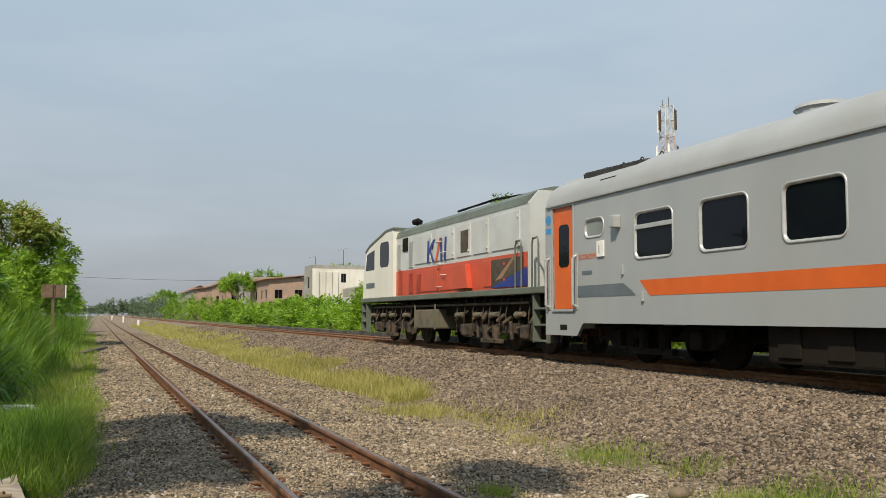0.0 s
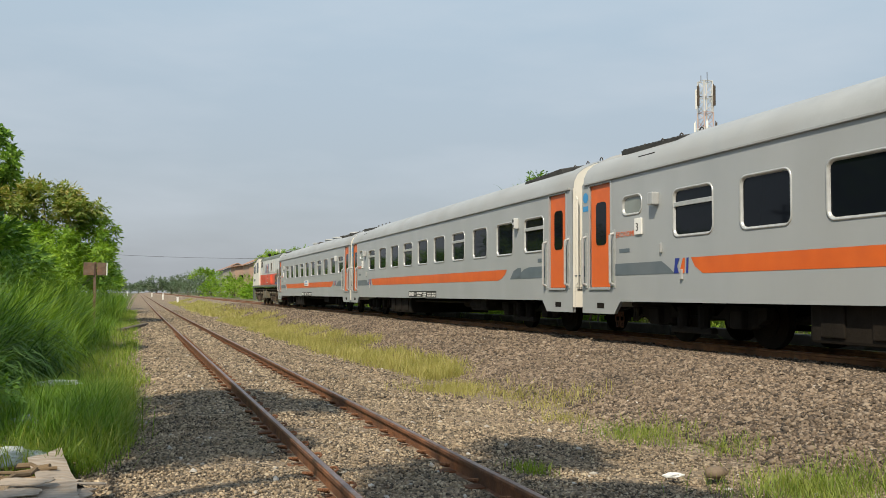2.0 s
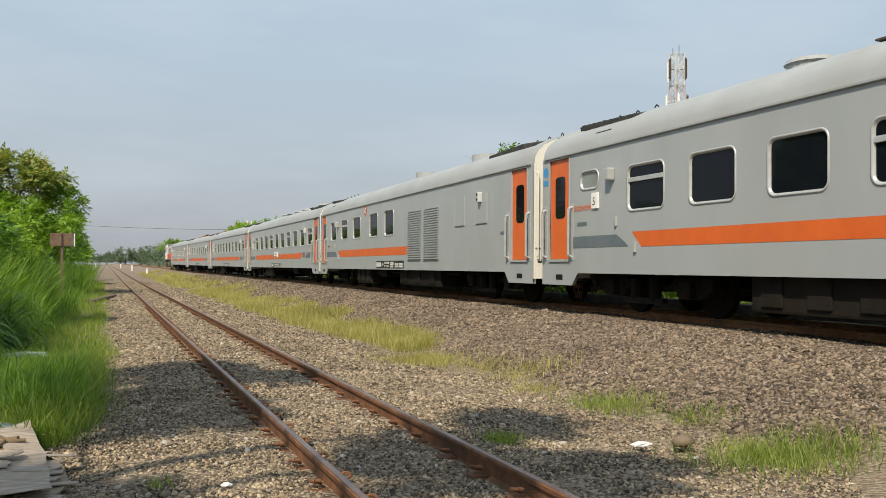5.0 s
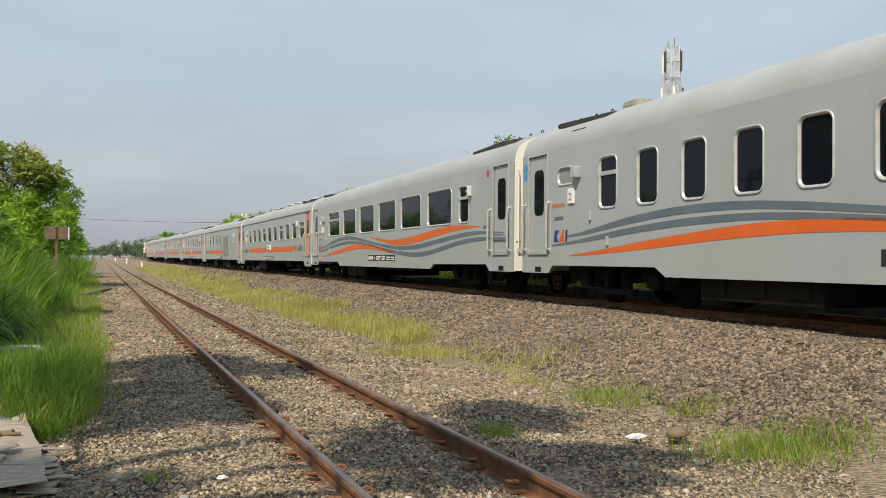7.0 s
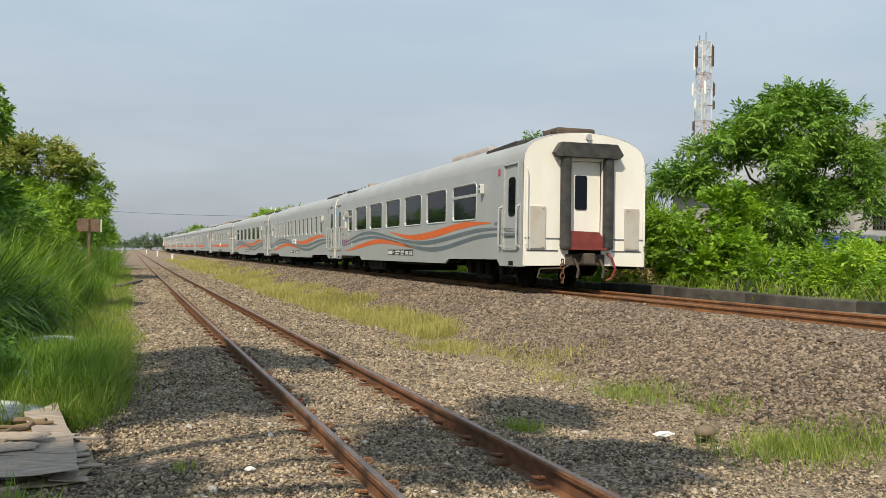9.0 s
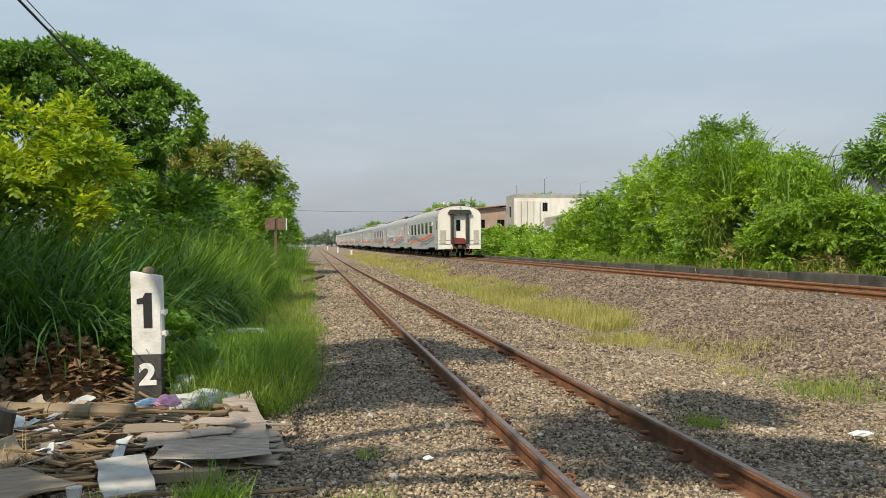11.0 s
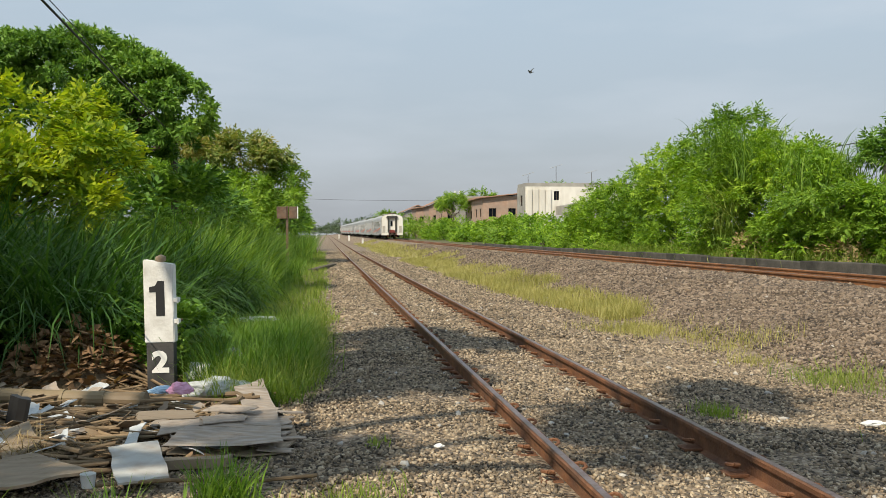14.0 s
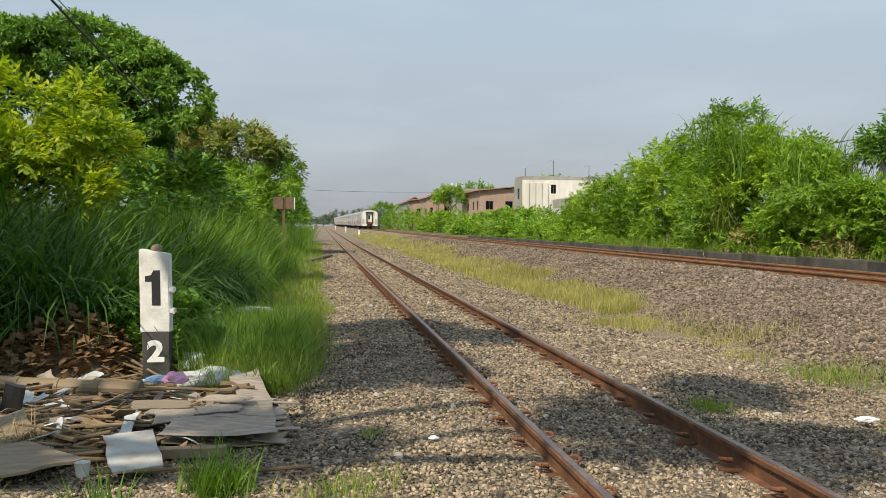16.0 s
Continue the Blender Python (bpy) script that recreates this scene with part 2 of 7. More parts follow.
M_GLASS = glass_mat("dark_tinted_glass", (0.006, 0.008, 0.012))
M_FROST = surf("frosted_grey_green_glass", (0.2, 0.23, 0.22), (0.27, 0.3, 0.29), 3, 0.25, 0.05, 30, dirt=(0.14, 0.15, 0.14), dirt_amount=0.4, dirt_scale=2)
M_HATCH = surf("stained_pale_grey_paint", (0.4, 0.39, 0.36), (0.52, 0.51, 0.47), 3, 0.6, 0.05, 15, dirt=(0.3, 0.25, 0.19), dirt_amount=0.4, dirt_scale=3)
M_TAN = surf("sun_bleached_tan_housing", (0.27, 0.24, 0.19), (0.36, 0.33, 0.27), 5, 0.8, 0.15, 20, dirt=(0.15, 0.13, 0.1), dirt_amount=0.5, dirt_scale=3)


# ---- building helpers ----
def ob_from(name, verts, faces, material, parent=None, label="", smooth=False):
    me = bpy.data.meshes.new(name)
    me.from_pydata(verts, [], faces)
    me.materials.append(material)
    if smooth:
        me.polygons.foreach_set("use_smooth", [True] * len(me.polygons))
    o = new(name, me)
    if parent:
        o.parent = parent
    return tagged(o, label)


def part(name, bm, material, parent=None, label="", smooth=False):
    me = bpy.data.meshes.new(name)
    bmesh.ops.recalc_face_normals(bm, faces=bm.faces)
    bm.to_mesh(me)
    bm.free()
    me.materials.append(material)
    if smooth:
        me.polygons.foreach_set("use_smooth", [True] * len(me.polygons))
    o = new(name, me)
    if parent:
        o.parent = parent
    return tagged(o, label)


def same(ob, parent, m):
    """Another object on the same mesh, with its parts."""
    c = copy_thing(ob, m)
    c.parent = parent
    return c


def thing(name, label, category, group="", kind="", m=None):
    o = new(name)
    o.empty_display_size = 0.2
    if m is not None:
        o.matrix_world = m
    return tagged(o, label, category, group, kind)


def box(bm, x0, x1, y0, y1, z0, z1, bevel=0.0, m=None):
    r = bmesh.ops.create_cube(bm, size=1)
    vs = r["verts"]
    for v in vs:
        v.co = Vector(((x0 + x1) / 2 + v.co.x * (x1 - x0), (y0 + y1) / 2 + v.co.y * (y1 - y0), (z0 + z1) / 2 + v.co.z * (z1 - z0)))
    if bevel:
        es = list({e for v in vs for e in v.link_edges})
        r = bmesh.ops.bevel(bm, geom=es, offset=bevel, segments=2, affect="EDGES", profile=0.6)
        vs = r["verts"]
    if m is not None:
        bmesh.ops.transform(bm, matrix=m, verts=vs)
    return bm


def rod(bm, a, b, r, seg=8, r2=None):
    a, b = Vector(a), Vector(b)
    d = b - a
    res = bmesh.ops.create_cone(bm, cap_ends=True, segments=seg, radius1=r, radius2=r if r2 is None else r2, depth=d.length)
    bmesh.ops.transform(bm, matrix=Matrix.Translation((a + b) / 2) @ d.to_track_quat("Z", "Y").to_matrix().to_4x4(), verts=res["verts"])
    return bm


def pipe(bm, pts, r, seg=6):
    for a, b in zip(pts, pts[1:]):
        rod(bm, a, b, r, seg)
    return bm


def prism(bm, pts, axis, a, b):
    """A polygon in the plane across an axis, drawn out from a to b along it."""
    def at(p, s):
        return {"x": (s, p[0], p[1]), "y": (p[0], s, p[1]), "z": (p[0], p[1], s)}[axis]
    v0 = [bm.verts.new(at(p, a)) for p in pts]
    v1 = [bm.verts.new(at(p, b)) for p in pts]
    k = len(pts)
    for i in range(k):
        bm.faces.new((v0[i], v0[(i + 1) % k], v1[(i + 1) % k], v1[i]))
    bm.faces.new(v0)
    bm.faces.new(list(reversed(v1)))
    return bm


def rrect(w, h, r, seg=4):
    pts = []
    for cx, cy, a0 in ((w / 2 - r, h / 2 - r, 0), (-w / 2 + r, h / 2 - r, 90), (-w / 2 + r, -h / 2 + r, 180), (w / 2 - r, -h / 2 + r, 270)):
        for i in range(seg + 1):
            a = radians(a0 + 90 * i / seg)
            pts.append((cx + r * math.cos(a), cy + r * math.sin(a)))
    return pts


def lettering(text, size, depth=0.002, bold=0.0):
    """Raised letters from the built-in font as a mesh, centred, in the xy plane."""
    cu = bpy.data.curves.new("letters", "FONT")
    cu.body, cu.size, cu.extrude, cu.align_x, cu.align_y = text, size, depth, "CENTER", "CENTER"
    cu.resolution_u, cu.offset = 3, bold
    tmp = bpy.data.objects.new("letters", cu)
    scene.collection.objects.link(tmp)
    me = bpy.data.meshes.new_from_object(tmp.evaluated_get(bpy.context.evaluated_depsgraph_get()))
    bpy.data.objects.remove(tmp)
    return me


# ---- the lie of the land ----
TRACK_Y = (-260, -60, 0, 17, 45, 90, 134, 175, 290, 370, 600, 1200)
TRACK_X = (9.3, 9.3, 9.45, 9.72, 10.2, 10.1, 9.65, 9.3, 7.7, 7.0, 5.0, 0.0)
RAIL_A, RAIL_B, RAIL_Z2 = 1.39, 2.52, 0.52


def tx(y):
    """Centre line of the far track."""
    i = min(max(int(np.searchsorted(TRACK_Y, y)) - 1, 0), len(TRACK_Y) - 2)

    def slope(j):
        a, b = max(j - 1, 0), min(j + 1, len(TRACK_Y) - 1)
        return (TRACK_X[b] - TRACK_X[a]) / (TRACK_Y[b] - TRACK_Y[a])
    h = TRACK_Y[i + 1] - TRACK_Y[i]
    u = (y - TRACK_Y[i]) / h
    return (2 * u**3 - 3 * u**2 + 1) * TRACK_X[i] + (u**3 - 2 * u * u + u) * h * slope(i) + (-2 * u**3 + 3 * u * u) * TRACK_X[i + 1] + (u**3 - u * u) * h * slope(i + 1)


def rise(y):
    """The line climbs gently towards the distance."""
    if y < 50:
        return 0.0
    return 0.0035 * (min(y, 420) - 50) ** 2 / (min(y, 420) - 50 + 25)


def zg(x, y):
    c = tx(y)
    z = float(np.interp(x, (-60, -8, -3, -1, -0.3, 0.4, 3.3, 4.2, c - 4.4, c - 2.1, c - 1.3, c + 1.4, c + 2.0, 12.1, 12.45, 16, 60),
                        (0.6, 0.1, -0.2, -0.2, -0.18, -0.13, -0.13, -0.2, -0.18, 0.38, 0.4, 0.4, 0.34, 0.3, 0.5, 0.5, 0.6)))
    return z + rise(y) + 0.03 * noise.noise((x * 0.7, y * 0.7, 0)) + 0.012 * noise.noise((x * 3, y * 3, 4))


def ground():
    xs = sorted(set([-2500, -900, -300, -120, -60, -35, -20] + [round(-14 + 0.35 * i, 2) for i in range(86)] + [17, 19, 22, 26, 32, 45, 70, 120, 300, 900, 2500]))
    ys = [-400, -200, -100, -50, -25] + [round(-12 + 0.6 * i, 2) for i in range(70)] + [round(31 + 2.5 * i, 1) for i in range(50)] + [160, 175, 190, 210, 240, 280, 330, 380, 420, 500, 700, 1100, 2000, 4000]
    verts = [(x, y, zg(x, y)) for y in ys for x in xs]
    k = len(xs)
    faces = [(j * k + i, j * k + i + 1, (j + 1) * k + i + 1, (j + 1) * k + i) for j in range(len(ys) - 1) for i in range(k - 1)]
    me = bpy.data.meshes.new("ground")
    me.from_pydata(verts, [], faces)
    me.materials.append(M_GROUND)
    me.materials.append(M_SOIL)
    for p in me.polygons:
        p.use_smooth = True
        cx, cy = p.center.x, p.center.y
        if cx < (-0.9 if cy > 8.5 else -3.4) or cx > 12.4:
            p.material_index = 1
    tagged(new("ground", me), "stony railway ground of gravel and earth with soil verges", "ground", kind="structure")


ground()

RAIL_PROFILE = ((-0.06, -0.155), (0.06, -0.155), (0.06, -0.145), (0.012, -0.128), (0.009, -0.045), (0.032, -0.035), (0.034, -0.008), (0.026, 0.0), (-0.026, 0.0), (-0.034, -0.008), (-0.032, -0.035), (-0.009, -0.045), (-0.012, -0.128), (-0.06, -0.145))


def sweep(name, line, profile, material, parent, label=""):
    k = len(profile)
    verts, faces = [], []
    for x, y, z in line:
        verts += [(x + px, y, z + pz) for px, pz in profile]
    for j in range(len(line) - 1):
        for i in range(k):
            a, b = j * k + i, j * k + (i + 1) % k
            faces.append((a, b, b + k, a + k))
    faces += [tuple(range(k)), tuple(range((len(line) - 1) * k + k - 1, (len(line) - 1) * k - 1, -1))]
    return ob_from(name, verts, faces, material, parent, label)


def tracks():
    near = thing("track_near", "rusty single railway track bedded in gravel", "railway track", kind="structure")
    ys = [-15 + 3 * i for i in range(30)] + [75 + 8 * i for i in range(50)]
    for x in (RAIL_A, RAIL_B):
        r = sweep("rail", [(x, y, rise(y)) for y in ys], RAIL_PROFILE, M_RUST, near)
        sweep("running_surface", [(x, y, rise(y) + 0.003) for y in ys], ((-0.022, -0.004), (0.022, -0.004), (0.02, 0.0), (-0.02, 0.0)), M_RUNNING, r, "worn steel running surface")
    # spring clips on their plates, one pair to each rail at each sleeper
    bm = bmesh.new()
    loop = [(0.0, 0.0, 0.0), (0.05, 0.0, 0.015), (0.085, 0.02, 0.03), (0.09, 0.06, 0.038), (0.065, 0.085, 0.04), (0.03, 0.075, 0.035), (0.02, 0.045, 0.03), (0.045, 0.03, 0.028)]
    pipe(bm, loop, 0.011, 6)
    box(bm, -0.03, 0.1, -0.04, 0.09, -0.04, -0.02, 0.004)
    clip = part("spring_clip", bm, M_RUST, near)
    clip.matrix_basis = pose(RAIL_A + 0.055, 3.1, -0.1)
    y = 3.1
    k = 0
    while y < 30:
        for x in (RAIL_A, RAIL_B):
            for s in (1, -1):
                if k:
                    same(clip, near, pose(x + s * 0.055, y + 0.01 * math.sin(k * 7), -0.1, 0, 0, 0 if s > 0 else 180))
                k += 1
        y += 0.62
    far = thing("track_far", "rust-orange main line rails on a raised ballast bed", "railway track", kind="structure")
    ys = [-240 + 12 * i for i in range(20)] + [2 * i for i in range(45)] + [92 + 9 * i for i in range(50)]
    for s in (-0.567, 0.567):
        r = sweep("rail", [(tx(y) + s, y, RAIL_Z2 + rise(y)) for y in ys], RAIL_PROFILE, M_RUST2, far)
        sweep("running_surface", [(tx(y) + s, y, RAIL_Z2 + rise(y) + 0.003) for y in ys], ((-0.022, -0.004), (0.022, -0.004), (0.02, 0.0), (-0.02, 0.0)), M_RUNNING, r, "worn steel running surface")
    bm = bmesh.new()
    box(bm, -1.0, 1.0, -0.11, 0.11, -0.2, 0.0, 0.015)
    sl = part("sleeper", bm, M_CONC, far)
    sl.matrix_basis = pose(tx(2), 2, RAIL_Z2 - 0.158)
    for i in range(1, 110):
        y = 2 + 0.6 * i
        same(sl, far, pose(tx(y), y, RAIL_Z2 - 0.158 + rise(y)))


tracks()


def low_wall():
    wall = thing("wall_trackside", "low dark weathered concrete retaining wall beside the track", "wall", kind="structure")
    bm = bmesh.new()
    box(bm, -0.16, 0.16, -1.48, 1.48, -0.5, 0.6, 0.025)
    p = part("wall_panel", bm, M_CONC, wall)
    ys = [-28 + 2.97 * i for i in range(34)]
    for i, y in enumerate(ys):
        m = pose(12.3 + 0.02 * math.sin(i * 3.1), y, 0.02 * math.sin(i * 1.7) + rise(y), 0.5 * math.sin(i * 2.3), 0, 0.3 * math.sin(i))
        if i == 0:
            p.matrix_basis = m
        else:
            same(p, wall, m)


low_wall()


# ---- the train: every vehicle has its origin at rail height under its middle, and runs towards +y ----
CAR_L, CAR_W, CAR_PITCH = 20.5, 1.55, 20.92
ROOF_ARC = ((1.55, 2.92), (1.535, 3.06), (1.46, 3.22), (1.32, 3.35), (1.1, 3.46), (0.8, 3.55), (0.42, 3.615), (0.0, 3.64))
ROOF_ARC = ROOF_ARC + tuple((-x, z) for x, z in reversed(ROOF_ARC[:-1]))


def fy(d):
    """Distance behind the front end, as the vehicle's own y."""
    return CAR_L / 2 - d


def side_panel(bm, s, holes, skirt):
    """One side with its openings, 60 mm thick. holes: (d0, d1, z0, z1); skirt: lower edge as (d, z)."""
    xo, xi = s * CAR_W, s * (CAR_W - 0.06)
    ds = sorted({0.0, CAR_L} | {d for h in holes for d in h[:2]} | {d for d, _ in skirt})
    zs = sorted({z for h in holes for z in h[2:]} | {0.8, 2.92})
    sd, sz = [p[0] for p in skirt], [p[1] for p in skirt]

    def quad(x, a, b, z0a, z0b, z1):
        bm.faces.new([bm.verts.new((x, fy(d), z)) for d, z in ((a, z0a), (b, z0b), (b, z1), (a, z1))])
    for a, b in zip(ds, ds[1:]):
        quad(xo, a, b, float(np.interp(a + 1e-4, sd, sz)), float(np.interp(b - 1e-4, sd, sz)), 0.8)
        quad(xi, a, b, float(np.interp(a + 1e-4, sd, sz)), float(np.interp(b - 1e-4, sd, sz)), 0.8)
        for z0, z1 in zip(zs, zs[1:]):
            mid_d, mid_z = (a + b) / 2, (z0 + z1) / 2
            if any(h[0] < mid_d < h[1] and h[2] < mid_z < h[3] for h in holes):
                continue
            quad(xo, a, b, z0, z0, z1)
            quad(xi, a, b, z0, z0, z1)
    for h in holes:      # reveals
        for (d0, z0), (d1, z1) in zip(((h[0], h[2]), (h[1], h[2]), (h[1], h[3]), (h[0], h[3])), ((h[1], h[2]), (h[1], h[3]), (h[0], h[3]), (h[0], h[2]))):
            bm.faces.new([bm.verts.new(p) for p in ((xo, fy(d0), z0), (xo, fy(d1), z1), (xi, fy(d1), z1), (xi, fy(d0), z0))])
    bmesh.ops.remove_doubles(bm, verts=bm.verts, dist=0.0005)
    return bm


WINDOW_MESHES = {}


def window(car, s, d0, d1, z0, z1, split):
    """An aluminium frame with rounded corners round a dark pane."""
    w, h = d1 - d0, z1 - z0
    key = (round(w, 2), round(h, 2), split)
    m = pose(s * CAR_W, fy((d0 + d1) / 2), (z0 + z1) / 2, 0, 0, 0 if s < 0 else 180)
    if key in WINDOW_MESHES:
        return same(WINDOW_MESHES[key], car, m)
    bm = bmesh.new()
    rings = []
    for dw, x in ((0.014, 0.002), (0.01, -0.012), (-0.008, -0.013), (-0.024, -0.002), (-0.036, 0.028)):
        rings.append([bm.verts.new((x, py, pz)) for py, pz in rrect(w + 2 * dw, h + 2 * dw, max(0.13 + dw, 0.03), 5)])
    for a, b in zip(rings, rings[1:]):
        for i in range(len(a)):
            bm.faces.new((a[i], a[(i + 1) % len(a)], b[(i + 1) % len(a)], b[i]))
    o = part("window", bm, M_ALU, car, "silver window frame with rounded corners", True)
    o.matrix_basis = m
    bm = bmesh.new()
    bm.faces.new([bm.verts.new((0.03, py, pz)) for py, pz in rrect(w, h, 0.06, 3)])
    part("pane", bm, M_FROST if h < 0.4 else M_GLASS, o, "frosted grey glass" if h < 0.4 else "dark tinted glass")
    bm = bmesh.new()
    ra = [bm.verts.new((0.0, py, pz)) for py, pz in rrect(w, h, 0.001, 5)]
    rb = [bm.verts.new((0.0, py, pz)) for py, pz in rrect(w + 0.006, h + 0.006, 0.135, 5)]
    for i in range(len(ra)):
        bm.faces.new((ra[i], ra[(i + 1) % len(ra)], rb[(i + 1) % len(ra)], rb[i]))
    part("surround", bm, M_GREY, o)
    if split:
        bm = bmesh.new()
        box(bm, -0.005, 0.028, -w / 2 + 0.03, w / 2 - 0.03, h * 0.13, h * 0.13 + 0.075, 0.008)
        part("transom", bm, M_ALU, o)
    WINDOW_MESHES[key] = o
    return o


DOOR_MESHES = {}


def coach_door(car, s, d0, material, flip):
    """A recessed leaf with a tall rounded pane and a bright grab rail on both sides."""
    w, z0, z1 = 0.78, 0.95, 2.86
    key = material.name
    m = pose(s * CAR_W, fy(d0 + w / 2), 0, 0, 0, 0 if s < 0 else 180)
    if key in DOOR_MESHES:
        return same(DOOR_MESHES[key], car, m)
    bm = bmesh.new()
    box(bm, 0.03, 0.075, -w / 2 + 0.005, w / 2 - 0.005, z0, z1, 0.008)
    o = part("door", bm, material, car, "coach door with a tall rounded window")
    o.matrix_basis = m
    bm = bmesh.new()
    for a, b in (((-w / 2 - 0.035), -w / 2), ((w / 2), w / 2 + 0.035)):
        box(bm, -0.012, 0.06, a, b, z0 - 0.03, z1 + 0.04, 0.006)
    box(bm, -0.012, 0.06, -w / 2, w / 2, z1, z1 + 0.04, 0.006)
    box(bm, -0.03, 0.06, -w / 2, w / 2, z0 - 0.05, z0 - 0.005, 0.006)
    part("door_frame", bm, M_ALU if material.name.startswith("light") else M_GREY, o)
    bm = bmesh.new()
    prism(bm, [(y, z + 2.13) for y, z in (rrect(0.38, 0.8, 0.09, 4) if material is M_ORANGE else rrect(0.4, 0.9, 0.11, 4))], "x", 0.024, 0.03)
    part("pane", bm, M_GLASS, o, "dark tinted glass")
    for y in (-w / 2 - 0.13, w / 2 + 0.13):
        bm = bmesh.new()
        pipe(bm, [(0, y, 0.98), (-0.085, y, 1.02), (-0.085, y, 1.88), (0, y, 1.92)], 0.026, 8)
        box(bm, -0.012, 0.003, y - 0.045, y + 0.045, 0.93, 1.98, 0.004)
        part("grab_rail", bm, M_ALU, o, "bright steel grab rail")
    DOOR_MESHES[key] = o
    return o


def ribbon(car, name, knots, widths, material, s):
    """A painted band that follows a flowing line; knots (d, z), widths from start to end."""
    ds = np.linspace(knots[0][0], knots[-1][0], 40)
    kd, kz = [k[0] for k in knots], [k[1] for k in knots]

    def smooth_z(d):
        return float(np.mean([np.interp(d + e, kd, kz) for e in (-0.9, -0.6, -0.3, 0, 0.3, 0.6, 0.9)]))
    wd = np.interp(np.linspace(0, 1, 40), np.linspace(0, 1, len(widths)), widths)
    verts, faces = [], []
    for d, w in zip(ds, wd):
        z = smooth_z(d)
        for x, q in ((CAR_W + 0.004, z - w / 2), (CAR_W + 0.004, z + w / 2)):
            verts.append((s * x, fy(d), q))
    for i in range(39):
        f = (2 * i, 2 * i + 2, 2 * i + 3, 2 * i + 1)
        faces.append(f if s < 0 else f[::-1])
    return ob_from(name, verts, faces, material, car)


def decal(car, name, s, pts, material, x=0.004, label=""):
    """A flat painted or stuck-on shape on the side; pts are (d, z)."""
    vs = [(s * (CAR_W + x), fy(d), z) for d, z in pts]
    return ob_from(name, vs, [tuple(range(len(vs)))], material, car, label)


def logo(car, s, d0, z0, w, h):
    """The operator's mark as plain slanted shapes."""
    decal(car, "logo_shape", s, [(d0, z0), (d0 + 0.08 * w, z0 + h), (d0 + 0.4 * w, z0 + h), (d0 + 0.22 * w, z0 + h / 2), (d0 + 0.34 * w, z0)], M_BLUE, 0.006, "deep blue mark")
    decal(car, "logo_shape", s, [(d0 + 0.36 * w, z0), (d0 + 0.62 * w, z0 + h), (d0 + 0.76 * w, z0 + h), (d0 + 0.72 * w, z0)], M_ORANGE, 0.007, "orange mark")
    decal(car, "logo_shape", s, [(d0 + 0.82 * w, z0), (d0 + 0.86 * w, z0 + h), (d0 + w, z0 + h), (d0 + 0.96 * w, z0)], M_BLUE, 0.006, "deep blue mark")


def words(car, s, text, d, z, size, material, x=0.008):
    me = lettering(text, size, 0.001)
    me.materials.append(material)
    o = new("lettering", me)
    o.parent = car
    o.matrix_basis = Matrix.Translation((s * (CAR_W + x), fy(d), z)) @ Matrix(((0, 0, s, 0), (s, 0, 0, 0), (0, 1, 0, 0), (0, 0, 0, 1)))
    return o


def marking_plate(car, s, d0, d1, z0, z1, lines=()):
    """Black data panel; its numbers are plain bars."""
    decal(car, "data_panel", s, [(d0, z0), (d1, z0), (d1, z1), (d0, z1)], M_BLACK, 0.004, "black data panel")
    w, h = d1 - d0, z1 - z0
    words(car, s, "SLO", d0 + 0.262 * w, (z0 + z1) / 2, 0.42 * h, M_WHITE)
    for text, z in zip(lines, (0.7, 0.28)):
        words(car, s, text, d0 + 0.415 * w, z0 + z * h, 0.36 * h, M_WHITE)
    rows = () if lines else ((0.32, 0.5, 0.55, 0.82), (0.32, 0.46, 0.15, 0.4))
    for a, b, c, e in ((0.02, 0.2, 0.2, 0.8), *rows, (0.53, 0.66, 0.62, 0.82), (0.53, 0.66, 0.38, 0.55), (0.53, 0.64, 0.12, 0.3)):
        k = max(1, round((b - a) * w / 0.085))
        for i in range(k):
            u0 = a + (b - a) * (i + 0.08) / k
            u1 = a + (b - a) * (i + 0.86) / k
            decal(car, "number_bar", s, [(d0 + u0 * w, z0 + c * h), (d0 + u1 * w, z0 + c * h), (d0 + u1 * w, z0 + e * h), (d0 + u0 * w, z0 + e * h)], M_WHITE, 0.006)
    for u in (0.7, 0.85):
        for r in range(2):
            for q in range(6):
                a, b = u + q * 0.022, u + q * 0.022 + 0.016
                decal(car, "number_bar", s, [(d0 + a * w, z0 + (0.15 + 0.32 * r) * h), (d0 + b * w, z0 + (0.15 + 0.32 * r) * h), (d0 + b * w, z0 + (0.38 + 0.32 * r) * h), (d0 + a * w, z0 + (0.38 + 0.32 * r) * h)], M_WHITE, 0.006)


def wheel_mesh(bm, r, x, w):
    for a, b, q in ((x - w / 2, x + w / 2, r), (x - w / 2 - 0.02, x - w / 2 + 0.01, r * 0.55), (x - w / 2 - 0.05, x - w / 2, r * 0.22)):
        rod(bm, (a, 0, 0), (b, 0, 0), q, 20)
    return bm


